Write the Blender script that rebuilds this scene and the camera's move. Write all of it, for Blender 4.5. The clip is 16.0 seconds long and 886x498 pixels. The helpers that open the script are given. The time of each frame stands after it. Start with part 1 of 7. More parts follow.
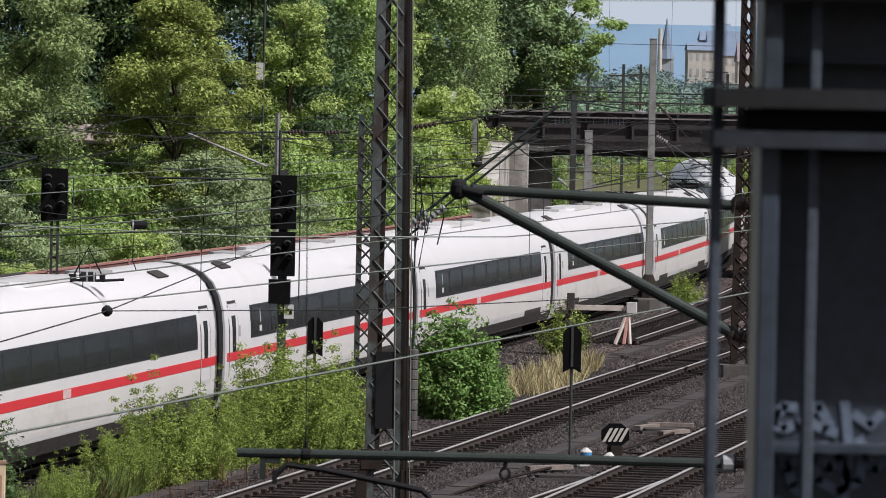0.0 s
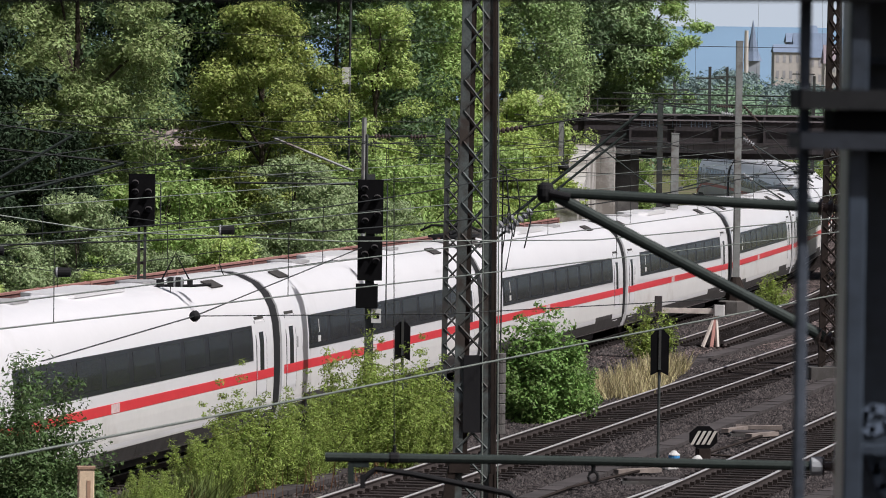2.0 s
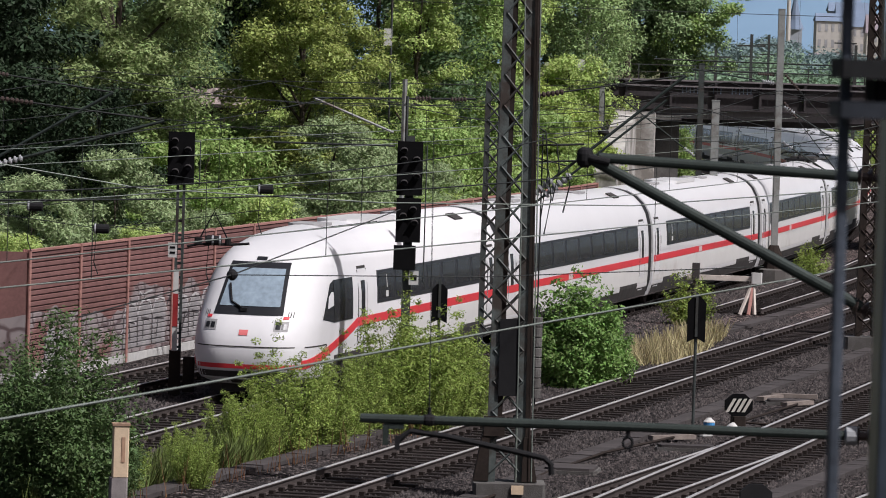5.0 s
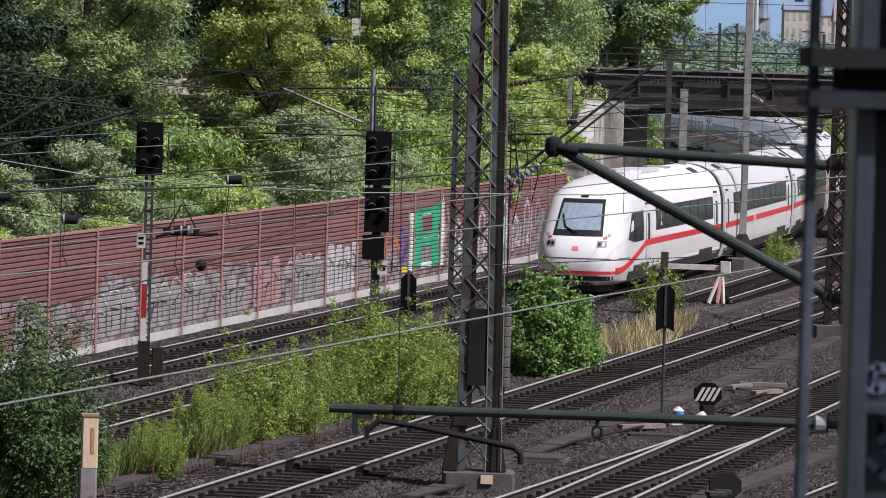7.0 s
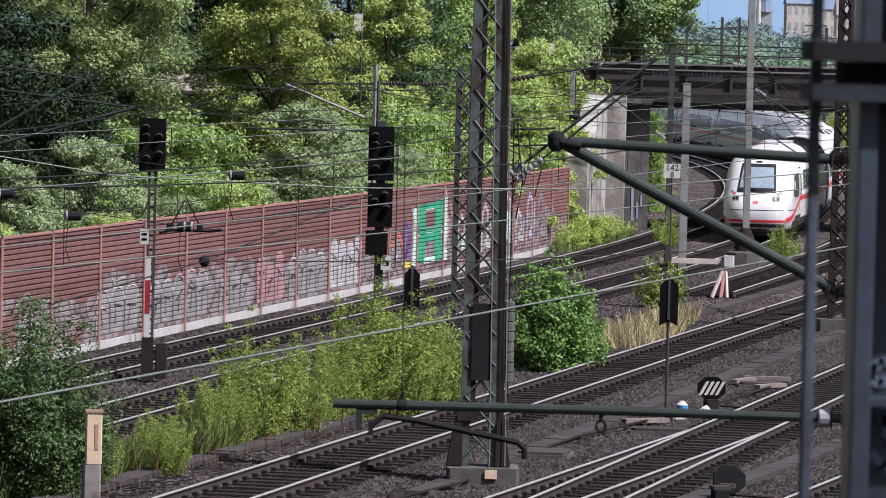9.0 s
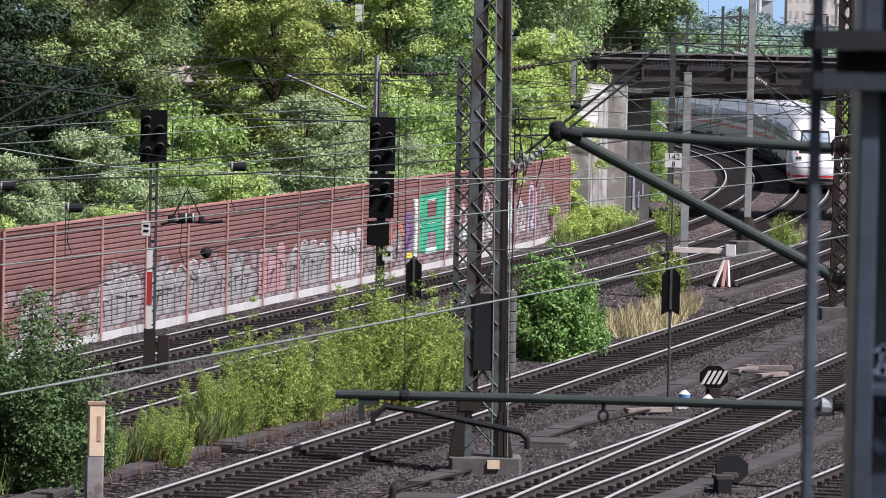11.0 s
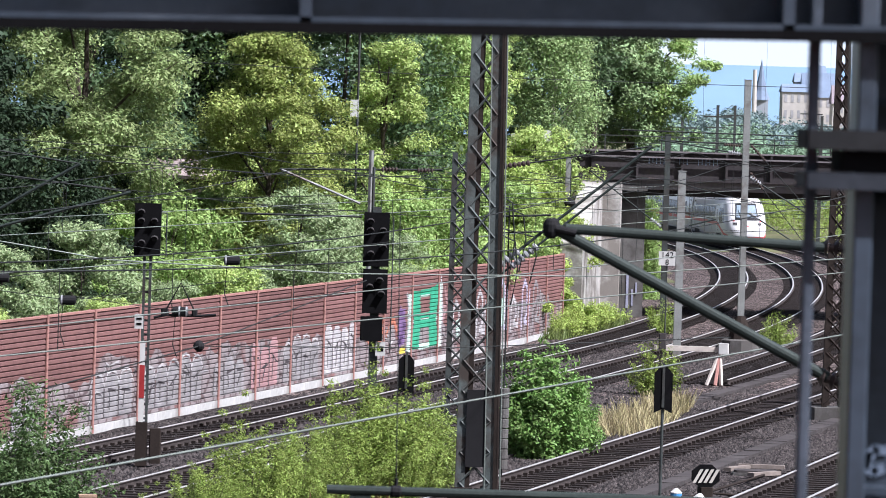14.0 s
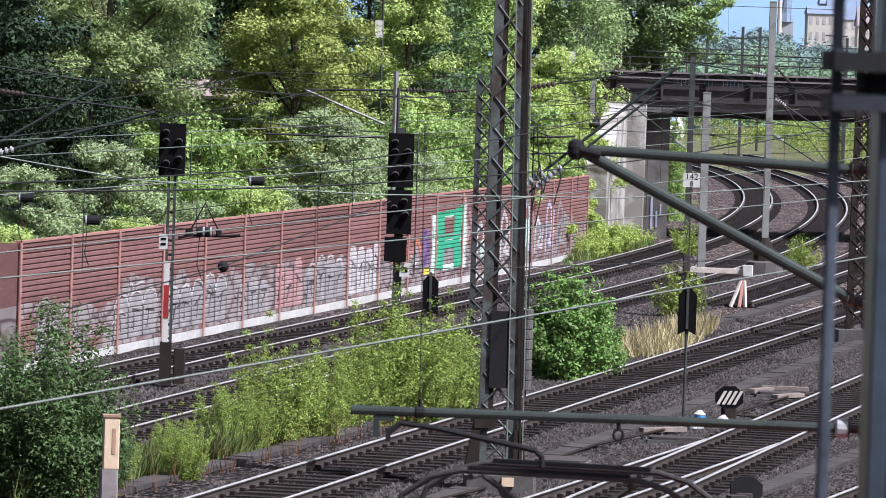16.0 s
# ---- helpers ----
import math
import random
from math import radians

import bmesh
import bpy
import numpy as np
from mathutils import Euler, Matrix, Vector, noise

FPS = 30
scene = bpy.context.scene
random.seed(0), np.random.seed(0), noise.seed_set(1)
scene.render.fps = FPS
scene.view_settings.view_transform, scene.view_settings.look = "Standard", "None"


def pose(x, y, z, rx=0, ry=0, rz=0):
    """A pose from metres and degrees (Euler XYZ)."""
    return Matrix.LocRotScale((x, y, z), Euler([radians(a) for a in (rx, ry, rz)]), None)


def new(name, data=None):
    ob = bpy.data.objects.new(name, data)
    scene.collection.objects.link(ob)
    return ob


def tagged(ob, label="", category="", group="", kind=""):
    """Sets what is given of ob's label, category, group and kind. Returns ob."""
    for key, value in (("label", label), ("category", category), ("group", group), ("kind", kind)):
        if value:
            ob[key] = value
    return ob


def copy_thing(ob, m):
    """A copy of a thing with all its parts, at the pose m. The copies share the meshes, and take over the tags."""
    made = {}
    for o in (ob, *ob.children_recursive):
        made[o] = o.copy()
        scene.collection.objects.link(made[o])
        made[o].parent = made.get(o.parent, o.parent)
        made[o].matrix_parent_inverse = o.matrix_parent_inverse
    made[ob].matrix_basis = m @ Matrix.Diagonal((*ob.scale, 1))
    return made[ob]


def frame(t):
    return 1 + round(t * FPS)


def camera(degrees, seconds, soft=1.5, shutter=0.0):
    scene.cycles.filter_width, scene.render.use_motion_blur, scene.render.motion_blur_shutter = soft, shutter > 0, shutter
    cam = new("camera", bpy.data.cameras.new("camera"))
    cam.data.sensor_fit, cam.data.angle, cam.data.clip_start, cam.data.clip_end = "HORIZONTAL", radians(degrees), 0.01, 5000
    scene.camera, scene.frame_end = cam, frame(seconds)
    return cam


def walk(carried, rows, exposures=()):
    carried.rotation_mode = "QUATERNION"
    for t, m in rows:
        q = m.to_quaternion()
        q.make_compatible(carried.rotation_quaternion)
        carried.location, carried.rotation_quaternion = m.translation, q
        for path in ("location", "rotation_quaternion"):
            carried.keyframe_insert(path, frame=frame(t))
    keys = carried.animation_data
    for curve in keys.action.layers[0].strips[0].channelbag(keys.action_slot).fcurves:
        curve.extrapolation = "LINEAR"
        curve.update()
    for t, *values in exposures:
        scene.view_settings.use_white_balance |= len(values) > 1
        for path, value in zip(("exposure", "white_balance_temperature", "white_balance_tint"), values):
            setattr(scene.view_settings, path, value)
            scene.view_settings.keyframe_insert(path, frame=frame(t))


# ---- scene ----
# The camera: held by hand on a bridge, it only turns.
EYE = 7.9
cam = camera(2 * math.degrees(math.atan(784 / 8300)), 16.0, soft=0.95)
TURNS = [
    (0.0, -2.367, -2.009, 1.122),
    (0.5, -2.235, -1.941, 0.902),
    (1.0, -2.023, -1.695, 0.954),
    (1.5, -1.754, -1.481, 0.773),
    (2.0, -1.303, -1.981, 0.800),
    (2.5, -1.050, -1.935, 0.944),
    (3.0, -1.013, -1.936, 0.995),
    (5.5, -0.830, -2.505, 1.855),
    (6.0, -0.756, -2.494, 1.445),
    (6.5, -0.920, -2.678, 1.578),
    (7.0, -1.231, -2.561, 1.632),
    (7.5, -1.343, -2.463, 1.901),
    (8.0, -1.330, -2.480, 1.796),
    (8.5, -1.222, -2.566, 1.559),
    (11.0, -1.175, -2.741, 1.168),
    (11.5, -0.858, -3.057, 0.939),
    (12.0, -0.396, -3.362, 0.781),
    (12.5, 0.000, -3.454, 0.917),
    (13.0, -0.012, -2.925, 1.237),
    (13.5, -0.337, -1.944, 1.662),
    (14.0, -1.227, -1.567, 1.722),
    (14.5, -1.123, -1.987, 1.663),
    (15.0, -1.051, -2.136, 1.920),
    (15.5, -1.136, -2.459, 1.881),
    (16.0, -0.960, -2.541, 1.873),
]
walk(cam, [(t, pose(0, 0, EYE, 90 + pitch, 0, yaw) @ pose(0, 0, 0, 0, 0, roll)) for t, yaw, pitch, roll in TURNS],
     [(0.0, 0.0, 6350, 16), (2.5, 0.0, 6350, 16), (5.5, -0.06, 6300, 18), (7.0, 0.12, 6200, 20), (8.5, 0.28, 6050, 20), (11.0, 0.60, 6050, 20), (12.5, 0.63, 6050, 21), (14.0, 0.88, 5900, 18), (15.0, 0.83, 5900, 19), (16.0, 0.78, 5900, 19)])
cam.data.dof.use_dof = True
cam.data.dof.focus_distance = 115.0
cam.data.dof.aperture_fstop = 15.0

# World and sun
SUN_TO = Vector((0.53, -0.38, 0.88)).normalized()
world = bpy.data.worlds.new("sky")
scene.world = world
world.use_nodes = True
wt = world.node_tree
sky = wt.nodes.new("ShaderNodeTexSky")
sky.sky_type = "NISHITA"
sky.sun_disc = False
sky.sun_elevation = math.asin(SUN_TO.z)
sky.sun_rotation = math.atan2(SUN_TO.x, SUN_TO.y)
sky.dust_density = 6.0
sky.air_density = 0.9
wt.links.new(sky.outputs[0], wt.nodes["Background"].inputs[0])
wt.nodes["Background"].inputs[1].default_value = 0.054
sun_data = bpy.data.lights.new("sun", "SUN")
sun_data.energy = 4.95
sun_data.angle = radians(1.0)
sun_data.color = (1.0, 0.985, 0.95)
sun = new("sun", sun_data)
sun.rotation_euler = SUN_TO.to_track_quat("Z", "Y").to_euler()
sun.location = (0, 0, 60)


# ---- materials ----
def mat(name, colour, rough=0.7, metal=0.0, vary=0.25, scale=3.0, bump=0.0, bump_scale=40.0, second=None,
        amount=0.5, rnd=0.0, island=0.0, translucent=0.0, spec=0.18):
    m = bpy.data.materials.new(name)
    m.use_nodes = True
    nt = m.node_tree
    N, L = nt.nodes, nt.links
    b = N["Principled BSDF"]
    b.inputs["Roughness"].default_value = rough
    b.inputs["Metallic"].default_value = metal
    b.inputs["Specular IOR Level"].default_value = spec
    co = N.new("ShaderNodeTexCoord")
    n1 = N.new("ShaderNodeTexNoise")
    n1.inputs["Scale"].default_value = scale
    n1.inputs["Detail"].default_value = 6.0
    L.new(co.outputs["Object"], n1.inputs["Vector"])
    n2 = N.new("ShaderNodeTexNoise")
    n2.inputs["Scale"].default_value = scale * 11
    n2.inputs["Detail"].default_value = 3.0
    L.new(co.outputs["Object"], n2.inputs["Vector"])
    add = N.new("ShaderNodeMath")
    add.operation = "MULTIPLY_ADD"
    add.inputs[1].default_value = 0.6
    L.new(n1.outputs["Fac"], add.inputs[0])
    half = N.new("ShaderNodeMath")
    half.operation = "MULTIPLY"
    half.inputs[1].default_value = 0.4
    L.new(n2.outputs["Fac"], half.inputs[0])
    L.new(half.outputs[0], add.inputs[2])
    ramp = N.new("ShaderNodeValToRGB")
    ramp.color_ramp.elements[0].position = 0.32
    ramp.color_ramp.elements[1].position = 0.68
    c = colour
    ramp.color_ramp.elements[0].color = (*[max(0, v * (1 - vary)) for v in c], 1)
    ramp.color_ramp.elements[1].color = (*[min(1, v * (1 + vary)) for v in c], 1)
    L.new(add.outputs[0], ramp.inputs["Fac"])
    out = ramp.outputs["Color"]
    if second:
        n3 = N.new("ShaderNodeTexNoise")
        n3.inputs["Scale"].default_value = scale * 0.45
        n3.inputs["Detail"].default_value = 8.0
        n3.inputs["Roughness"].default_value = 0.65
        L.new(co.outputs["Object"], n3.inputs["Vector"])
        r3 = N.new("ShaderNodeValToRGB")
        r3.color_ramp.elements[0].position = 0.62 - 0.3 * amount
        r3.color_ramp.elements[1].position = 0.74 - 0.3 * amount
        L.new(n3.outputs["Fac"], r3.inputs["Fac"])
        mx = N.new("ShaderNodeMix")
        mx.data_type = "RGBA"
        L.new(r3.outputs["Color"], mx.inputs["Factor"])
        L.new(out, mx.inputs["A"])
        mx.inputs["B"].default_value = (*second, 1)
        out = mx.outputs["Result"]
    if rnd or island:
        hsv = N.new("ShaderNodeHueSaturation")
        mr = N.new("ShaderNodeMapRange")
        k = rnd or island
        mr.inputs["To Min"].default_value = 1 - k
        mr.inputs["To Max"].default_value = 1 + k
        if rnd:
            oi = N.new("ShaderNodeObjectInfo")
            L.new(oi.outputs["Random"], mr.inputs["Value"])
        else:
            ge = N.new("ShaderNodeNewGeometry")
            L.new(ge.outputs["Random Per Island"], mr.inputs["Value"])
            mh = N.new("ShaderNodeMapRange")
            mh.inputs["To Min"].default_value = 0.485
            mh.inputs["To Max"].default_value = 0.515
            L.new(ge.outputs["Random Per Island"], mh.inputs["Value"])
            L.new(mh.outputs["Result"], hsv.inputs["Hue"])
        L.new(mr.outputs["Result"], hsv.inputs["Value"])
        L.new(out, hsv.inputs["Color"])
        out = hsv.outputs["Color"]
    L.new(out, b.inputs["Base Color"])
    if bump:
        bn = N.new("ShaderNodeTexNoise")
        bn.inputs["Scale"].default_value = bump_scale
        bn.inputs["Detail"].default_value = 4.0
        L.new(co.outputs["Object"], bn.inputs["Vector"])
        bp = N.new("ShaderNodeBump")
        bp.inputs["Strength"].default_value = bump
        bp.inputs["Distance"].default_value = 0.05
        L.new(bn.outputs["Fac"], bp.inputs["Height"])
        L.new(bp.outputs["Normal"], b.inputs["Normal"])
    if translucent:
        tr = N.new("ShaderNodeBsdfTranslucent")
        L.new(out, tr.inputs["Color"])
        ms = N.new("ShaderNodeMixShader")
        ms.inputs["Fac"].default_value = translucent
        L.new(b.outputs[0], ms.inputs[1])
        L.new(tr.outputs[0], ms.inputs[2])
        L.new(ms.outputs[0], N["Material Output"].inputs["Surface"])
    return m


def ballast_mat(name="ballast_stone", tint=(1.0, 1.0, 1.0)):
    m = bpy.data.materials.new(name)
    m.use_nodes = True
    nt = m.node_tree
    N, L = nt.nodes, nt.links
    b = N["Principled BSDF"]
    b.inputs["Roughness"].default_value = 0.95
    b.inputs["Specular IOR Level"].default_value = 0.15
    co = N.new("ShaderNodeTexCoord")
    vo = N.new("ShaderNodeTexVoronoi")
    vo.inputs["Scale"].default_value = 13.0
    L.new(co.outputs["Object"], vo.inputs["Vector"])
    sep = N.new("ShaderNodeSeparateColor")
    L.new(vo.outputs["Color"], sep.inputs[0])
    ramp = N.new("ShaderNodeValToRGB")
    e = ramp.color_ramp.elements
    e[0].color = (0.003, 0.0026, 0.0026, 1)
    e[1].color = (0.17, 0.15, 0.146, 1)
    mid = e.new(0.62)
    mid.color = (0.014, 0.0115, 0.0112, 1)
    L.new(sep.outputs[0], ramp.inputs["Fac"])
    big = N.new("ShaderNodeTexNoise")
    big.inputs["Scale"].default_value = 0.35
    big.inputs["Detail"].default_value = 6.0
    L.new(co.outputs["Object"], big.inputs["Vector"])
    rb = N.new("ShaderNodeValToRGB")
    rb.color_ramp.elements[0].position = 0.35
    rb.color_ramp.elements[0].color = (0.60 * tint[0], 0.56 * tint[1], 0.545 * tint[2], 1)
    rb.color_ramp.elements[1].position = 0.65
    rb.color_ramp.elements[1].color = (1.15 * tint[0], 1.1 * tint[1], 1.08 * tint[2], 1)
    L.new(big.outputs["Fac"], rb.inputs["Fac"])
    mx = N.new("ShaderNodeMix")
    mx.data_type = "RGBA"
    mx.blend_type = "MULTIPLY"
    mx.inputs["Factor"].default_value = 1.0
    L.new(ramp.outputs["Color"], mx.inputs["A"])
    L.new(rb.outputs["Color"], mx.inputs["B"])
    L.new(mx.outputs["Result"], b.inputs["Base Color"])
    bp = N.new("ShaderNodeBump")
    bp.inputs["Strength"].default_value = 1.0
    bp.inputs["Distance"].default_value = 0.06
    L.new(vo.outputs["Distance"], bp.inputs["Height"])
    bp.invert = True
    L.new(bp.outputs["Normal"], b.inputs["Normal"])
    return m


def wall_panel_mat():
    """Reddish slats whose lower half carries pale sprayed lettering with dark outlines."""
    m = mat("noise_panel_paint", (0.182, 0.096, 0.088), 0.75, vary=0.22, scale=1.2, rnd=0.12)
    nt = m.node_tree
    N, L = nt.nodes, nt.links
    b = N["Principled BSDF"]
    base = b.inputs["Base Color"].links[0].from_socket
    co = N.new("ShaderNodeNewGeometry")
    mp = N.new("ShaderNodeMapping")
    mp.inputs["Scale"].default_value = (1.0, 1.0, 1.0)
    L.new(co.outputs["Position"], mp.inputs["Vector"])
    sep = N.new("ShaderNodeSeparateXYZ")
    L.new(mp.outputs["Vector"], sep.inputs[0])
    # where the paint reaches: an uneven upper edge
    n1 = N.new("ShaderNodeTexNoise")
    n1.inputs["Scale"].default_value = 0.33
    n1.inputs["Detail"].default_value = 2.0
    L.new(mp.outputs["Vector"], n1.inputs["Vector"])
    edge = N.new("ShaderNodeMath")
    edge.operation = "MULTIPLY_ADD"
    edge.inputs[1].default_value = 2.6
    edge.inputs[2].default_value = 0.02
    L.new(n1.outputs["Fac"], edge.inputs[0])
    less = N.new("ShaderNodeMath")
    less.operation = "LESS_THAN"
    L.new(sep.outputs["Z"], less.inputs[0])
    L.new(edge.outputs[0], less.inputs[1])
    wv = N.new("ShaderNodeTexVoronoi")
    wv.feature = "DISTANCE_TO_EDGE"
    wv.inputs["Scale"].default_value = 1.25
    wn = N.new("ShaderNodeTexNoise")
    wn.inputs["Scale"].default_value = 1.1
    L.new(mp.outputs["Vector"], wn.inputs["Vector"])
    va = N.new("ShaderNodeVectorMath")
    va.operation = "ADD"
    L.new(mp.outputs["Vector"], va.inputs[0])
    L.new(wn.outputs["Color"], va.inputs[1])
    L.new(va.outputs[0], wv.inputs["Vector"])
    rr = N.new("ShaderNodeValToRGB")
    rr.color_ramp.elements[0].position = 0.03
    rr.color_ramp.elements[0].color = (0.085, 0.072, 0.075, 1)
    rr.color_ramp.elements[1].position = 0.10
    rr.color_ramp.elements[1].color = (0.27, 0.255, 0.255, 1)
    L.new(wv.outputs["Distance"], rr.inputs["Fac"])
    # thin and worn places
    n2 = N.new("ShaderNodeTexNoise")
    n2.inputs["Scale"].default_value = 0.8
    n2.inputs["Detail"].default_value = 5.0
    L.new(mp.outputs["Vector"], n2.inputs["Vector"])
    r2 = N.new("ShaderNodeValToRGB")
    r2.color_ramp.elements[0].position = 0.33
    r2.color_ramp.elements[1].position = 0.43
    L.new(n2.outputs["Fac"], r2.inputs["Fac"])
    mul = N.new("ShaderNodeMath")
    mul.operation = "MULTIPLY"
    L.new(less.outputs[0], mul.inputs[0])
    L.new(r2.outputs["Color"], mul.inputs[1])
    m8 = N.new("ShaderNodeMath")
    m8.operation = "MULTIPLY"
    m8.inputs[1].default_value = 0.78
    L.new(mul.outputs[0], m8.inputs[0])
    mx = N.new("ShaderNodeMix")
    mx.data_type = "RGBA"
    L.new(m8.outputs[0], mx.inputs["Factor"])
    L.new(base, mx.inputs["A"])
    L.new(rr.outputs["Color"], mx.inputs["B"])
    L.new(mx.outputs["Result"], b.inputs["Base Color"])
    return m


BALLAST = ballast_mat()
CLEAN_BALLAST = ballast_mat("cleaner_grey_ballast", (2.3, 2.2, 2.15))
BRAKE_DUST = ballast_mat("brake_dusted_ballast", (0.72, 0.60, 0.56))
STONES = mat("loose_ballast_stones", (0.038, 0.032, 0.031), 0.8, vary=0.4, scale=4.0, island=0.96, spec=0.3)
SOIL = mat("embankment_soil", (0.10, 0.11, 0.05), 0.95, vary=0.5, scale=0.5, bump=0.6, bump_scale=6, second=(0.14, 0.12, 0.08), amount=0.4)
RAIL_STEEL = mat("polished_rail_head", (0.52, 0.51, 0.50), 0.35, 0.4, vary=0.12, scale=2)
RAIL_RUST = mat("rusty_rail_web", (0.052, 0.043, 0.040), 0.9, 0.0, vary=0.3, scale=4)
SLEEPER = mat("dark_sleeper", (0.024, 0.019, 0.0175), 0.9, vary=0.4, scale=5, rnd=0.35, bump=0.4)
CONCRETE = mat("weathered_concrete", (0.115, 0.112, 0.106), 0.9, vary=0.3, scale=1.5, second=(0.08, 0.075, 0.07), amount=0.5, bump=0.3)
PALE_CONCRETE = mat("pale_concrete", (0.44, 0.44, 0.425), 0.9, vary=0.2, scale=0.8, second=(0.26, 0.25, 0.235), amount=0.35, bump=0.2)
TROUGH = mat("trough_concrete", (0.056, 0.050, 0.049), 0.9, vary=0.25, scale=2.0, rnd=0.15)
GALV = mat("grey_green_mast_paint", (0.046, 0.054, 0.052), 0.75, 0.1, vary=0.3, scale=2.0, second=(0.035, 0.028, 0.024), amount=0.45, spec=0.3)
CLIP_RUST = mat("rusty_clamps", (0.020, 0.015, 0.013), 0.9, vary=0.3, scale=4)
RUSTY = mat("brown_rusty_steel", (0.024, 0.018, 0.015), 0.9, 0.0, vary=0.35, scale=2.0)
DARK = mat("black_enamel", (0.012, 0.012, 0.013), 0.8, vary=0.2, scale=3)
WIRE = mat("overhead_wire", (0.028, 0.031, 0.030), 0.7, 0.2, vary=0.15, scale=1)
WIRE_PALE = mat("pale_copper_wire", (0.22, 0.25, 0.22), 0.5, 0.4, vary=0.15, scale=1)
TUBE = mat("green_grey_tube", (0.028, 0.037, 0.033), 0.6, 0.1, vary=0.25, scale=4)
PORCELAIN = mat("pale_insulator", (0.30, 0.31, 0.32), 0.4, vary=0.15, scale=5)
BROWN_INS = mat("brown_insulator", (0.06, 0.045, 0.04), 0.3, vary=0.2, scale=5)
WHITE_PAINT = mat("white_train_lacquer", (0.63, 0.63, 0.635), 0.3, vary=0.03, scale=0.6, second=(0.57, 0.57, 0.565), amount=0.2, spec=0.4)
GREY_PAINT = mat("light_grey_lacquer", (0.58, 0.575, 0.555), 0.4, vary=0.05, scale=0.8, second=(0.48, 0.46, 0.43), amount=0.2)
RED_PAINT = mat("traffic_red_lacquer", (0.60, 0.045, 0.055), 0.35, vary=0.06, scale=1)
BAND = mat("dark_window_band", (0.020, 0.021, 0.024), 0.35, vary=0.15, scale=0.8, spec=0.16)
GLASS_DARK = mat("tinted_glass", (0.020, 0.021, 0.024), 0.25, vary=0.2, scale=1, spec=0.14)
# The sky's reflection is painted into the pale blue of the windscreen.
SCREEN_GLASS = mat("sky_painted_glass", (0.22, 0.28, 0.33), 0.1, vary=0.3, scale=0.8)
RUBBER = mat("black_rubber", (0.02, 0.02, 0.021), 0.7, vary=0.2, scale=4)
UNDER = mat("underframe_grey", (0.045, 0.042, 0.04), 0.8, vary=0.3, scale=3)
ROOF_GREY = mat("roof_grey", (0.30, 0.30, 0.30), 0.6, vary=0.15, scale=2)
PANEL = wall_panel_mat()
POST = mat("salmon_wall_post", (0.32, 0.17, 0.145), 0.7, vary=0.15, scale=2)
BRIDGE = mat("brown_bridge_steel", (0.042, 0.037, 0.0385), 0.8, 0.0, vary=0.3, scale=0.8)
BRIDGE_GREY = mat("grey_bridge_girder", (0.17, 0.155, 0.16), 0.8, vary=0.2, scale=0.8)
WHITE_SIGN = mat("white_sign_enamel", (0.50, 0.50, 0.48), 0.6, vary=0.08, scale=4)
BLACK_SIGN = mat("black_sign_enamel", (0.006, 0.006, 0.0065), 0.9, vary=0.2, scale=4, spec=0.05)
BEIGE = mat("beige_marker_panel", (0.55, 0.43, 0.30), 0.7, vary=0.15, scale=5)
YELLOW = mat("yellow_paint", (0.70, 0.42, 0.03), 0.5, vary=0.15, scale=4)
RED_SIGN = mat("red_white_band", (0.27, 0.03, 0.03), 0.5, vary=0.1, scale=4)
BLUE = mat("blue_plastic", (0.08, 0.30, 0.62), 0.4, vary=0.1, scale=6)
WOOD = mat("weathered_timber", (0.30, 0.20, 0.14), 0.85, vary=0.3, scale=5)
# Roofs, grey facade, panes and hill carry the distance haze in their colour.
RED_ROOF = mat("hazed_clay_roof", (0.25, 0.215, 0.235), 0.9, vary=0.25, scale=0.4)
FACADE = mat("cream_facade", (0.50, 0.475, 0.44), 0.9, vary=0.1, scale=0.1)
FACADE_GREY = mat("hazed_grey_facade", (0.32, 0.35, 0.39), 0.9, vary=0.1, scale=0.1)
SLATE = mat("hazed_slate_roof", (0.17, 0.22, 0.30), 0.8, vary=0.2, scale=0.2)
PANE = mat("hazy_pane", (0.36, 0.36, 0.37), 0.2, vary=0.2, scale=0.1)
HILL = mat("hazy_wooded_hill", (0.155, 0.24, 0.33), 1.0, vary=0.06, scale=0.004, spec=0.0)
BARK = mat("brown_bark", (0.065, 0.053, 0.042), 0.95, vary=0.4, scale=6, bump=0.5)
BARK_PALE = mat("pale_birch_bark", (0.42, 0.40, 0.36), 0.9, vary=0.4, scale=4)
COLUMN = mat("dark_blue_grey_steel", (0.030, 0.041, 0.056), 0.42, 0.0, vary=0.45, scale=3.0, second=(0.07, 0.085, 0.105), amount=0.35, spec=0.6)
SPRAY = mat("pale_spray_paint", (0.13, 0.165, 0.22), 0.7, vary=0.3, scale=6)


def leaf(name, colour, k=0.34, tr=0.3, spec=0.25):
    return mat(name, colour, 0.55, vary=0.25, scale=0.9, island=k, translucent=tr, spec=spec)


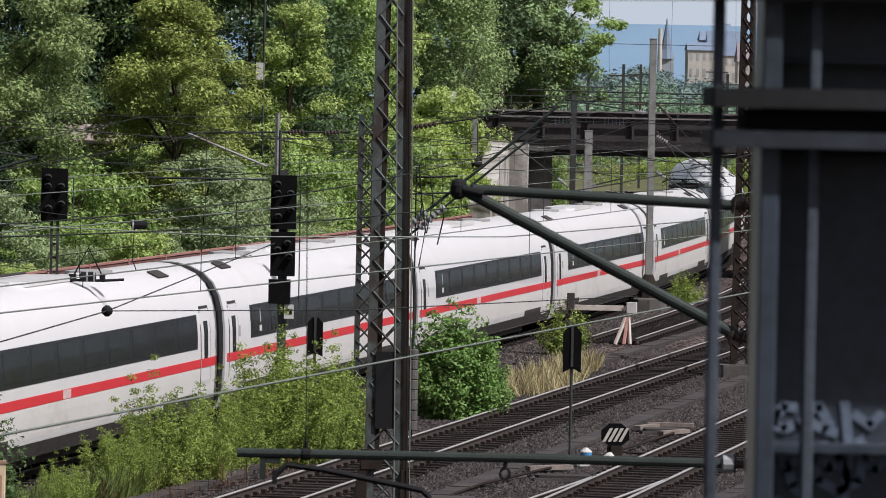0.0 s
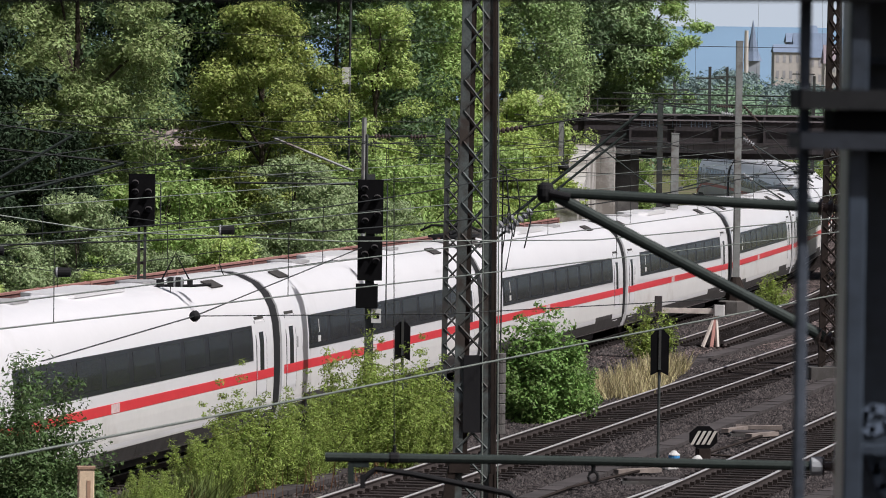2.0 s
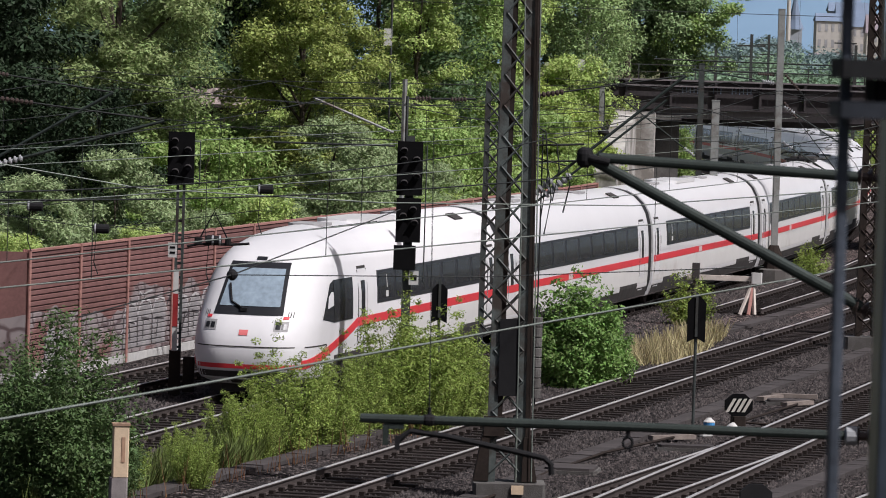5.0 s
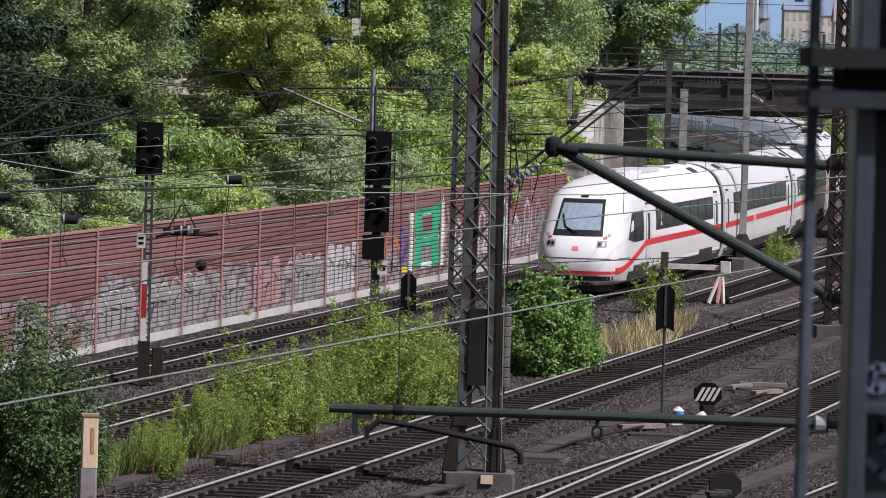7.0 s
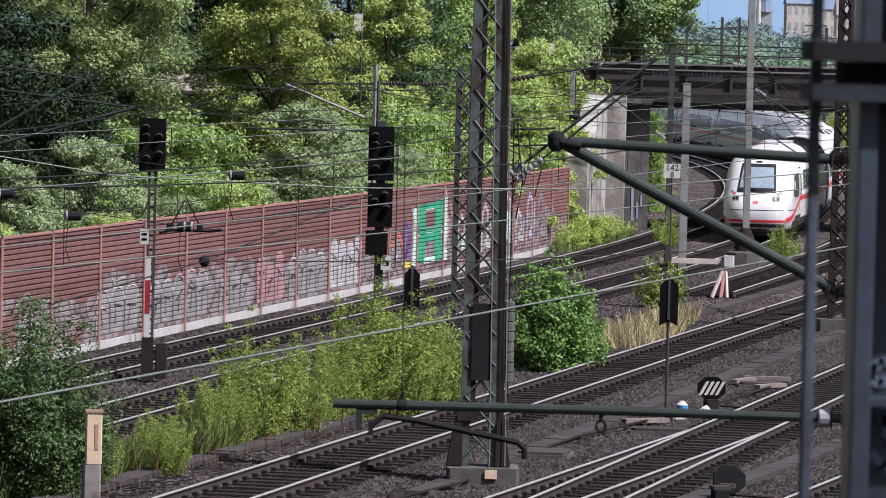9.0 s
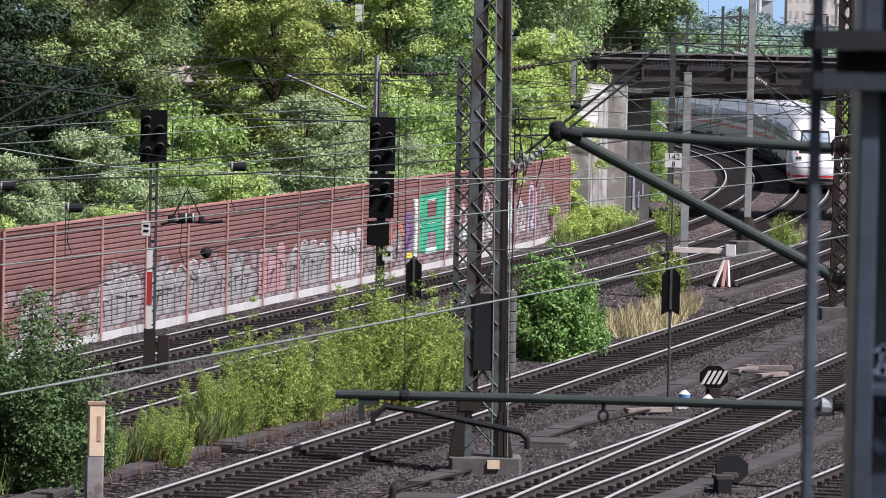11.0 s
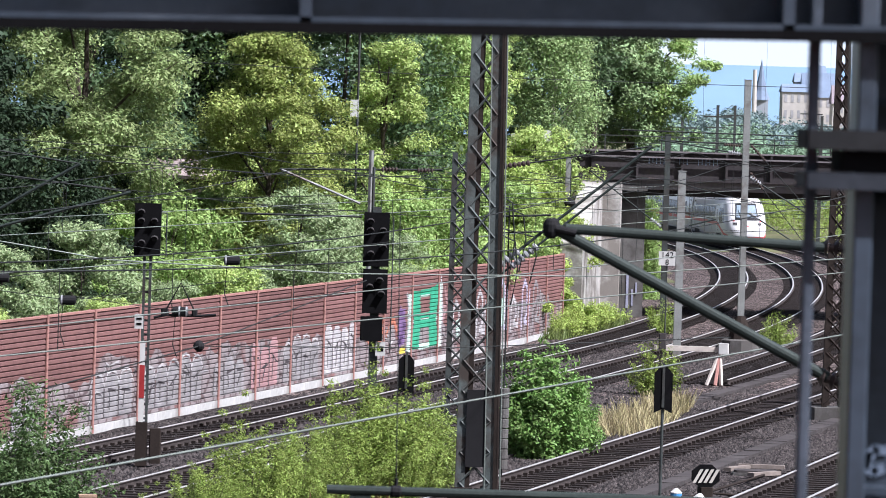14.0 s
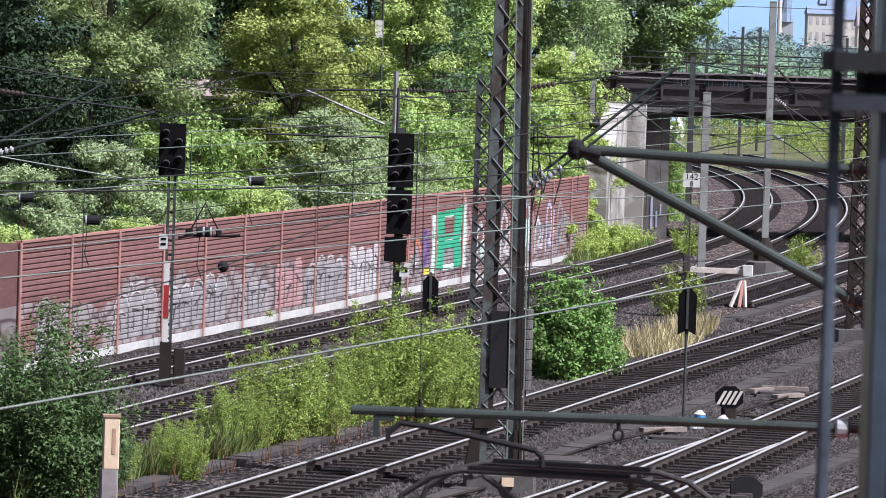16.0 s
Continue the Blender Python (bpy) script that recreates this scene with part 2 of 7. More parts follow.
LEAF_MID = leaf("mid_green_leaves", (0.28, 0.395, 0.125))
LEAF_DARK = leaf("dark_green_leaves", (0.085, 0.14, 0.062))
LEAF_YELLOW = leaf("yellow_green_leaves", (0.28, 0.34, 0.095))
LEAF_OLIVE = leaf("olive_chestnut_leaves", (0.235, 0.305, 0.12), 0.36)
# Sun on the bridge slope is put into this brighter leaf colour.
LEAF_CREEPER = leaf("sunlit_creeper_leaves", (0.34, 0.43, 0.11), 0.4, 0.3)
LEAF_LIGHT = leaf("light_green_leaves", (0.36, 0.46, 0.145))
LEAF_GREY = leaf("grey_green_leaves", (0.28, 0.36, 0.18))
LEAF_SPRUCE = leaf("spruce_needles", (0.20, 0.29, 0.13), 0.3, 0.15)
# Shade among the trees is put into this near-black leaf colour.
LEAF_SHADE = leaf("deep_shade_leaves", (0.030, 0.050, 0.026), 0.3, 0.1, 0.1)
# Haze is painted into both leaf colours, bluer for the farther woods.
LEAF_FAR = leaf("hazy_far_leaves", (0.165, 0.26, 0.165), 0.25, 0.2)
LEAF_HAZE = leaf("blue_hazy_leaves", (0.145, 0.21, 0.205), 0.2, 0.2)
LEAF_BIRCH = leaf("birch_leaves", (0.29, 0.40, 0.17), 0.25)
LEAF_FRESH = leaf("fresh_bush_leaves", (0.25, 0.33, 0.075), 0.5)
LEAF_HAW = leaf("hawthorn_leaves", (0.085, 0.14, 0.048), 0.45)
LEAF_VIVID = leaf("vivid_bush_leaves", (0.165, 0.28, 0.075), 0.5)
STRAW = leaf("dry_straw", (0.40, 0.35, 0.19), 0.3, 0.2)
WEED = leaf("rough_weeds", (0.13, 0.17, 0.05), 0.4, 0.2)
RUSSET = leaf("russet_stalks", (0.15, 0.075, 0.04), 0.4, 0.2)


# ---- mesh helpers ----
class Build:
    """Gathers vertices and faces, then becomes one mesh."""

    def __init__(self):
        self.v, self.f = [], []

    def add(self, verts, faces):
        n = len(self.v)
        self.v.extend([tuple(p) for p in verts])
        self.f.extend([tuple(i + n for i in q) for q in faces])
        return self

    def box(self, cx, cy, cz, sx, sy, sz, m=None, chamfer=0.0):
        hx, hy, hz = sx / 2, sy / 2, sz / 2
        if chamfer:
            c = min(chamfer, hx * 0.9, hy * 0.9)
            ring = [(-hx + c, -hy), (hx - c, -hy), (hx, -hy + c), (hx, hy - c), (hx - c, hy), (-hx + c, hy), (-hx, hy - c), (-hx, -hy + c)]
        else:
            ring = [(-hx, -hy), (hx, -hy), (hx, hy), (-hx, hy)]
        k = len(ring)
        vs = [Vector((x, y, -hz)) for x, y in ring] + [Vector((x, y, hz)) for x, y in ring]
        if m is not None:
            vs = [m @ p for p in vs]
        vs = [p + Vector((cx, cy, cz)) for p in vs]
        fs = [(i, (i + 1) % k, k + (i + 1) % k, k + i) for i in range(k)]
        fs += [tuple(range(k - 1, -1, -1)), tuple(range(k, 2 * k))]
        return self.add(vs, fs)

    def tube(self, pts, r, sides=6, r2=None, caps=True):
        pts = [Vector(p) for p in pts]
        n = len(pts)
        vs, fs = [], []
        for i, p in enumerate(pts):
            d = (pts[min(i + 1, n - 1)] - pts[max(i - 1, 0)]).normalized()
            a = d.cross(Vector((0, 0, 1)))
            if a.length < 0.05:
                a = d.cross(Vector((1, 0, 0)))
            a.normalize()
            b = d.cross(a)
            rr = r if r2 is None else r + (r2 - r) * i / max(1, n - 1)
            for j in range(sides):
                t = 2 * math.pi * j / sides
                vs.append(p + a * (rr * math.cos(t)) + b * (rr * math.sin(t)))
        for i in range(n - 1):
            for j in range(sides):
                k = (j + 1) % sides
                fs.append((i * sides + j, i * sides + k, (i + 1) * sides + k, (i + 1) * sides + j))
        if caps:
            fs.append(tuple(range(sides - 1, -1, -1)))
            fs.append(tuple((n - 1) * sides + j for j in range(sides)))
        return self.add(vs, fs)

    def lathe(self, base, axis, prof, sides=10):
        """prof: (distance along the axis, radius)."""
        d = Vector(axis).normalized()
        a = d.cross(Vector((0, 0, 1)))
        if a.length < 0.05:
            a = d.cross(Vector((1, 0, 0)))
        a.normalize()
        b = d.cross(a)
        vs, fs = [], []
        for h, r in prof:
            for j in range(sides):
                t = 2 * math.pi * j / sides
                vs.append(Vector(base) + d * h + a * (r * math.cos(t)) + b * (r * math.sin(t)))
        for i in range(len(prof) - 1):
            for j in range(sides):
                k = (j + 1) % sides
                fs.append((i * sides + j, i * sides + k, (i + 1) * sides + k, (i + 1) * sides + j))
        fs.append(tuple(range(sides - 1, -1, -1)))
        fs.append(tuple((len(prof) - 1) * sides + j for j in range(sides)))
        return self.add(vs, fs)

    def mesh(self, name, material, smooth=False):
        me = bpy.data.meshes.new(name)
        me.from_pydata(self.v, [], self.f)
        me.materials.append(material)
        if smooth:
            me.polygons.foreach_set("use_smooth", [True] * len(me.polygons))
        me.update()
        return me


def part(name, build, material, parent=None, label="", smooth=False):
    me = build.mesh(name, material, smooth) if isinstance(build, Build) else build
    ob = new(name, me)
    if parent is not None:
        ob.parent = parent
    if label:
        ob["label"] = label
    return ob


def thing(name, m, label, category, group="", kind=""):
    ob = new(name)
    ob.matrix_basis = m
    ob.empty_display_size = 0.2
    return tagged(ob, label, category, group, kind)


def solo(name, build, material, label, category, group="", kind="", smooth=False):
    return tagged(part(name, build, material, None, "", smooth), label, category, group, kind)


# ---- the lines of the tracks ----
# Plan: x to the right of the eye's first axis, y away from it. The main line is straight up to BEND, then turns left.
SLOPE, BEND, RADIUS = 0.2365, 161.0, 610.0
HEAD = math.atan(SLOPE)
BEND_AT = Vector((-27.45 + SLOPE * BEND, BEND))
CENTRE = BEND_AT + RADIUS * Vector((-math.cos(HEAD), math.sin(HEAD)))


def main_line(u, off=0.0):
    """Plan place and heading at u metres past the bend's start, off metres to the right."""
    if u <= 0:
        h = HEAD
        c = BEND_AT + u * Vector((math.sin(h), math.cos(h)))
    else:
        h = HEAD - u / RADIUS
        c = CENTRE + RADIUS * Vector((math.cos(h), -math.sin(h)))
    return c + off * Vector((math.cos(h), -math.sin(h))), h


def off_main(x, y):
    if y < BEND - (x - BEND_AT.x) * SLOPE:
        return (x - BEND_AT.x) * math.cos(HEAD) - (y - BEND_AT.y) * math.sin(HEAD)
    return (Vector((x, y)) - CENTRE).length - RADIUS


def straight(c, m):
    """The line x = c + m y as a function of its own length, from y = 40."""
    h = math.atan(m)
    start = Vector((c + m * 40.0, 40.0))

    def at(u, off=0.0):
        return start + u * Vector((math.sin(h), math.cos(h))) + off * Vector((math.cos(h), -math.sin(h))), h
    return at


LINE_B = straight(-22.66, 0.2582)
LINE_C = straight(-16.58, 0.2575)
LINE_C2 = straight(-21.06, 0.3045)
LINE_D = straight(-17.83, 0.3250)


def ground_z(x, y):
    """Ballast level along the tracks, and the bank of the upper railway behind the trees."""
    z = -0.22
    o = off_main(x, y)
    d = -((x - 11.0) * -0.629 + (y - 200.0) * 0.777)
    up = 0.0
    if x < 13:
        if d > 0:
            up = max(0.0, min(1.0, (12.6 - d) / 9.6))
        elif d > -10:
            up = 1.0
        else:
            up = max(0.0, 1.0 - (-d - 10) / 10.0)
        up *= max(0.0, min(1.0, (-o - 7.2) / 3.0))
    return z + 6.2 * up


# ---- ground ----
def make_ground():
    xs = [-3000, -1200, -500, -220, -120, -80] + [-60 + 0.8 * i for i in range(151)] + [75, 95, 130, 200, 350, 700, 1500, 3000]
    ys = [-800, -200, -60, -10, 20, 40, 55] + [62 + 0.9 * i for i in range(195)] + [245, 260, 280, 310, 360, 450, 650, 1000, 1800, 3500]
    vs = []
    for y in ys:
        for x in xs:
            z = ground_z(x, y)
            if -58 < x < 58 and 60 < y < 240:
                z += 0.05 * noise.noise(Vector((x * 0.45, y * 0.45, 0))) + (0.35 * noise.noise(Vector((x * 0.2, y * 0.2, 3))) if z > 0.3 else 0)
            vs.append((x, y, z))
    w = len(xs)
    fs, mi = [], []
    for j in range(len(ys) - 1):
        for i in range(w - 1):
            fs.append((j * w + i, j * w + i + 1, (j + 1) * w + i + 1, (j + 1) * w + i))
            x, y = (xs[i] + xs[i + 1]) / 2, (ys[j] + ys[j + 1]) / 2
            o = off_main(x, y)
            mi.append(1 if o < -7.6 or y > 330 or abs(x) > 60 or (o > 5.8 and y > 225) else (2 if y > 136 and o < 12 else 0))
    b = Build().add(vs, fs)
    me = b.mesh("ground", BALLAST, True)
    me.materials.append(SOIL)
    me.materials.append(CLEAN_BALLAST)
    me.polygons.foreach_set("material_index", mi)
    ob = new("ground", me)
    tagged(ob, "dark stone ballast and rough earth of a railway cutting", "ground", kind="structure")


make_ground()


# ---- tracks ----
def rail_mesh(name, line, u0, u1, off, step, material, prof):
    n = max(2, int((u1 - u0) / step) + 1)
    vs, fs = [], []
    k = len(prof)
    for i in range(n):
        u = u0 + (u1 - u0) * i / (n - 1)
        c, h = line(u, off)
        r = Vector((math.cos(h), -math.sin(h)))
        for a, z in prof:
            vs.append((c.x + r.x * a, c.y + r.y * a, z))
    for i in range(n - 1):
        for j in range(k):
            q = (j + 1) % k
            fs.append((i * k + j, i * k + q, (i + 1) * k + q, (i + 1) * k + j))
    fs.append(tuple(range(k)))
    fs.append(tuple((n - 1) * k + j for j in reversed(range(k))))
    return Build().add(vs, fs).mesh(name, material)


HEAD_PROF = [(-0.037, -0.014), (0.037, -0.014), (0.037, -0.005), (0.026, 0.0), (-0.026, 0.0), (-0.037, -0.005)]
WEB_PROF = [(-0.07, -0.172), (0.07, -0.172), (0.07, -0.16), (0.014, -0.13), (0.014, -0.045), (0.036, -0.034), (0.036, -0.012), (0.030, -0.008), (-0.030, -0.008), (-0.036, -0.012), (-0.036, -0.034), (-0.014, -0.045), (-0.014, -0.13), (-0.07, -0.16)]
SLEEPER_B = Build().box(0, 0, 0, 2.5, 0.25, 0.16, chamfer=0.02).mesh("sleeper", SLEEPER)
PITCH = 0.635


def clip_block(b, c, h, off, z=-0.155):
    """Base plate with its two clamps beside a rail foot."""
    m = Matrix.Rotation(-h, 3, "Z")
    r = Vector((math.cos(h), -math.sin(h)))
    for s in (-1, 1):
        p = c + r * (off + s * 0.105)
        b.box(p.x, p.y, z + 0.018, 0.09, 0.13, 0.075, m)


BEDS = []


def make_track(label, line, u0, u1, parts=None, step=200.0):
    t = thing("railway_track", Matrix.Identity(4), label, "track", "tracks of the line", "structure")
    for s in (-0.752, 0.752):
        part("rail_head", rail_mesh("rail_head", line, u0, u1, s, step, RAIL_STEEL, HEAD_PROF), None, t, "bright worn rail head")
        part("rail_web", rail_mesh("rail_web", line, u0, u1, s, step, RAIL_RUST, WEB_PROF), None, t, "brown rusty rail web and foot")
    BEDS.append(line)
    zt = -0.196 - 0.003 * len(BEDS)
    part("track_bed", rail_mesh("track_bed", line, u0, u1, 0.0, step, BRAKE_DUST, [(-1.12, zt - 0.05), (1.12, zt - 0.05), (0.98, zt), (-0.98, zt)]), None, t, "brown ballast stained with brake dust")
    rest, clips = Build(), Build()
    n = int((u1 - u0) / PITCH)
    for i in range(n):
        u = u0 + PITCH * (i + 0.5)
        c, h = line(u)
        if parts and parts[0] <= c.y <= parts[1]:
            s = part("sleeper", SLEEPER_B, None, t)
            s.matrix_basis = pose(c.x, c.y, -0.245 + random.uniform(-0.008, 0.008), 0, 0, -math.degrees(h) + random.uniform(-0.6, 0.6))
        else:
            rest.box(c.x, c.y, -0.245, 2.5, 0.25, 0.16, Matrix.Rotation(-h, 3, "Z"))
        if c.y < 235:
            for off in (-0.752, 0.752):
                clip_block(clips, c, h, off)
    if rest.v:
        tagged(part("sleepers_far", rest, SLEEPER, t), "row of dark timber sleepers", kind="stuff")
    tagged(part("rail_fastenings", clips, CLIP_RUST, t), "rusty base plates and clamps", kind="stuff")
    return t


# ---- large structure: noise wall, bridge ----
WALL_OFF = -6.4


def corrugated(length, h, slats=22, depth=0.05):
    """Horizontal slats in a panel; length along x, front towards -y."""
    b = Build()
    st = h / slats
    prof = []
    for i in range(slats):
        z = i * st
        prof += [(0.0, z), (-depth, z + st * 0.16), (-depth, z + st * 0.78), (0.0, z + st * 0.94)]
    prof.append((0.0, h))
    vs = [(0, y, z) for y, z in prof] + [(length, y, z) for y, z in prof]
    k = len(prof)
    fs = [(i, k + i, k + i + 1, i + 1) for i in range(k - 1)]
    b.add(vs, fs)
    b.add([(0, 0.06, 0), (length, 0.06, 0), (length, 0.06, h), (0, 0.06, h), (0, 0, 0), (length, 0, 0), (length, 0, h), (0, 0, h)],
          [(1, 0, 3, 2), (0, 1, 5, 4), (3, 7, 6, 2), (0, 4, 7, 3), (1, 2, 6, 5)])
    return b


def make_wall():
    w = thing("wall_noise", Matrix.Identity(4), "long red-brown slatted noise barrier with sprayed lettering on a pale plinth", "noise barrier", kind="structure")
    bay, top, plinth = 4.09, 2.85, -0.01
    panel_me = corrugated(bay - 0.10, top - plinth).mesh("panel", PANEL)
    post_b = Build()
    post_b.box(0, -0.08, 1.35, 0.13, 0.03, 3.12).box(0, 0.0, 1.35, 0.03, 0.14, 3.12).box(0, 0.08, 1.35, 0.13, 0.03, 3.12)
    post_me = post_b.mesh("post", POST)
    pl_me = Build().box(bay / 2, 0.0, -0.245, bay - 0.14, 0.16, 0.47, chamfer=0.02).mesh("plinth", PALE_CONCRETE)
    cap_me = Build().box(bay / 2, 0.0, top + 0.02, bay - 0.02, 0.15, 0.05).mesh("coping", POST)

    def run(u0, count, off):
        for i in range(count + 1):
            a, h = main_line(u0 + i * bay, off)
            q = main_line(u0 + (i + 1) * bay, off)[0]
            ang = math.degrees(math.atan2(q.y - a.y, q.x - a.x))
            m = pose(a.x, a.y, 0, 0, 0, ang)
            p = part("post", post_me, None, w)
            p.matrix_basis = m
            if i == count:
                break
            for nm, me, mm in (("panel", panel_me, pose(0.05, 0, plinth)), ("plinth", pl_me, Matrix.Identity(4)), ("coping", cap_me, Matrix.Identity(4))):
                o = part(nm, me, None, w)
                o.matrix_basis = m @ mm
    run(-54.26, 18, WALL_OFF)
    run(-54.46 - bay * 4, 4, WALL_OFF - 0.75)
    # the short return where the wall steps back
    a = main_line(-54.26, WALL_OFF)[0]
    bpt = main_line(-54.46, WALL_OFF - 0.75)[0]
    ang = math.degrees(math.atan2(bpt.y - a.y, bpt.x - a.x))
    r = corrugated(0.72, top - plinth)
    o = part("return_panel", r, PANEL, w)
    o.matrix_basis = pose(a.x, a.y, plinth, 0, 0, ang)
    o2 = part("return_plinth", Build().box(0.36, 0.0, -0.245, 0.7, 0.14, 0.47), PALE_CONCRETE, w)
    o2.matrix_basis = pose(a.x, a.y, 0, 0, 0, ang)


def make_graffiti():
    """Sprayed shapes on the barrier: coats of paint on the slat faces that leave the joints bare."""
    def paint(name, colour, k=0.22):
        return mat(name, colour, 0.65, vary=k, scale=2.2)
    green, mint = paint("green_spray", (0.045, 0.33, 0.19)), paint("mint_spray", (0.50, 0.68, 0.58))
    violet, orange = paint("violet_spray", (0.19, 0.12, 0.25)), paint("orange_spray", (0.42, 0.16, 0.10))
    pink, white = paint("pink_spray", (0.36, 0.22, 0.22)), paint("white_spray", (0.42, 0.41, 0.41), 0.35)
    silver, black = paint("silver_spray", (0.26, 0.25, 0.25), 0.35), paint("black_spray", (0.06, 0.052, 0.055))
    lilac, yellow = paint("lilac_spray", (0.42, 0.40, 0.50)), paint("yellow_spray", (0.60, 0.50, 0.08))
    z_low, pitch = -0.01, 2.86 / 22

    def cut(poly, z, keep_above):
        out = []
        for (ua, za), (ub, zb) in zip(poly, poly[1:] + poly[:1]):
            ina, inb = (za >= z) == keep_above, (zb >= z) == keep_above
            if ina:
                out.append((ua, za))
            if ina != inb:
                f = (z - za) / (zb - za)
                out.append((ua + (ub - ua) * f, z))
        return out

    def coat(polys, layer):
        """Paint over the slats: it lies on their faces and dips into the joints between them."""
        b, seen = Build(), {}
        for poly in polys:
            lo, hi = min(z for _, z in poly), max(z for _, z in poly)
            for i in range(22):
                base = z_low + pitch * i
                for f0, f1, o0, o1 in ((-0.03, 0.14, 0.008, 0.056), (0.14, 0.80, 0.056, 0.056), (0.80, 0.97, 0.056, 0.008)):
                    a, c = base + pitch * f0, base + pitch * f1
                    if c < lo or a > hi:
                        continue
                    q = cut(poly, a, True)
                    q = cut(q, c, False) if len(q) > 2 else q
                    if len(q) < 3:
                        continue
                    ids = []
                    for u, z in q:
                        o = o0 + (o1 - o0) * (z - a) / (c - a)
                        p = (*main_line(0.9855 * u - 2.42, WALL_OFF + o + 0.003 * layer)[0], z)
                        key = tuple(round(v, 3) for v in p)
                        if key not in seen:
                            seen[key] = len(b.v)
                            b.v.append(p)
                        if seen[key] not in ids:
                            ids.append(seen[key])
                    if len(ids) > 2:
                        b.f.append(tuple(ids))
        return b

    def stroke(pts, w):
        """Convex pieces along a line of (u, z) points; widths along the wall are doubled, as sprayed."""
        out = []
        for (ua, za), (ub, zb) in zip(pts, pts[1:]):
            d = Vector((ub - ua, zb - za))
            d.normalize()
            n = Vector((-d.y, d.x)) * w / 2
            e = d * w * 0.4
            out.append([(ua - n.x - e.x, za - n.y - e.y), (ub - n.x + e.x, zb - n.y + e.y), (ub + n.x + e.x, zb + n.y + e.y), (ua + n.x - e.x, za + n.y - e.y)])
        return out

    def spray(material, label, groups, layer=1):
        """One sprayed piece; every group of shapes in it is a part."""
        t = thing("graffiti", Matrix.Identity(4), label, "graffiti", "graffiti on the barrier")
        for polys in groups:
            b = coat(polys, layer)
            if b.f:
                part("paint", b, material, t)

    def rect(u0, u1, z0, z1):
        return [[(u0, z0), (u1, z0), (u1, z1), (u0, z1)]]

    # the tall green block letter: mint rim, white edge strokes, brown holes left bare
    spray(mint, "mint rim of a sprayed block letter", [rect(-7.5, -6.85, 0.3, 2.2), rect(-2.7, -2.1, 0.3, 2.45), rect(-5.6, -4.2, 2.05, 2.3), rect(-5.7, -4.0, 0.32, 0.5), rect(-6.9, -2.6, 1.25, 1.33)], 1)
    spray(green, "green block letter sprayed on the noise barrier",
          [[[(-7.0, 0.36), (-5.7, 0.36), (-5.5, 1.2), (-6.5, 1.2)], [(-6.5, 1.2), (-5.5, 1.2), (-5.7, 2.25), (-7.0, 2.3)]], [[(-4.0, 0.36), (-2.6, 0.36), (-3.1, 1.25), (-4.2, 1.25)], [(-4.2, 1.25), (-3.1, 1.25), (-2.6, 2.45), (-4.0, 2.3)]], rect(-5.65, -4.05, 1.02, 1.28), rect(-5.65, -4.05, 1.36, 1.52), rect(-5.65, -4.05, 2.12, 2.3)], 2)
    spray(white, "white edge strokes of a sprayed letter", [stroke([(-7.6, 0.4), (-7.3, 1.6), (-7.7, 2.2)], 0.16), stroke([(-2.3, 0.5), (-2.0, 1.5), (-2.4, 2.6)], 0.16)], 3)
    spray(violet, "violet sprayed shape on the noise barrier", [rect(-8.9, -7.9, 0.6, 1.75), stroke([(-8.6, 1.7), (-7.9, 1.2), (-8.7, 0.6)], 0.3)])
    spray(pink, "magenta sprayed shape on the noise barrier", [stroke([(-1.9, 1.2), (-1.3, 1.7), (-1.7, 2.2)], 0.22), rect(-1.9, -0.9, 1.5, 1.7)])
    spray(orange, "orange-red sprayed strokes on the noise barrier", [stroke([(-12.6, 0.5), (-12.2, 1.3), (-11.6, 0.6), (-11.1, 1.5)], 0.25), stroke([(-13.2, 0.9), (-12.9, 1.6)], 0.2), stroke([(-10.6, 1.0), (-9.7, 1.5), (-9.1, 1.1)], 0.2)])
    spray(yellow, "yellow sprayed patch low on the barrier", [rect(-8.6, -7.8, 0.3, 0.5)])
    # white and teal loops past the letter
    for u, m_, lab in ((-0.3, white, "white"), (1.9, lilac, "lilac"), (3.8, white, "white"), (6.0, silver, "silver"), (8.0, lilac, "lilac"), (10.3, white, "white"), (12.6, lilac, "lilac"), (15.0, silver, "silver")):
        h = 1.9 + 0.35 * math.sin(u * 1.7)
        spray(m_, lab + " sprayed loop on the noise barrier", [stroke([(u, 0.4), (u + 0.1, h - 0.3), (u + 0.5, h), (u + 1.0, h - 0.25), (u + 1.1, 0.9), (u + 0.6, 0.6), (u + 1.5, 0.5), (u + 1.6, h - 0.4)], 0.20)])
    spray(mint, "mint filling between sprayed loops", [rect(0.3, 0.9, 0.5, 1.1), rect(8.4, 9.0, 0.6, 1.6)], 2)
    # silver fillings with rounded tops, white arcs above and dark bars inside
    rng = random.Random(77)
    for u0, u1, zt, fill, lab in ((-51.2, -49.3, 0.95, silver, "dull silver"), (-44.6, -40.6, 1.35, silver, "silver"), (-39.6, -33.6, 1.30, silver, "silver"), (-32.4, -28.9, 1.10, silver, "dull silver"), (-28.2, -25.0, 1.45, pink, "faded pink"),
                                  (-24.4, -19.9, 1.35, silver, "silver"), (-19.2, -14.9, 1.60, white, "white")):
        n = max(2, int((u1 - u0) / 1.05))
        w = (u1 - u0) / n
        tops, inner, arcs = [], [], []
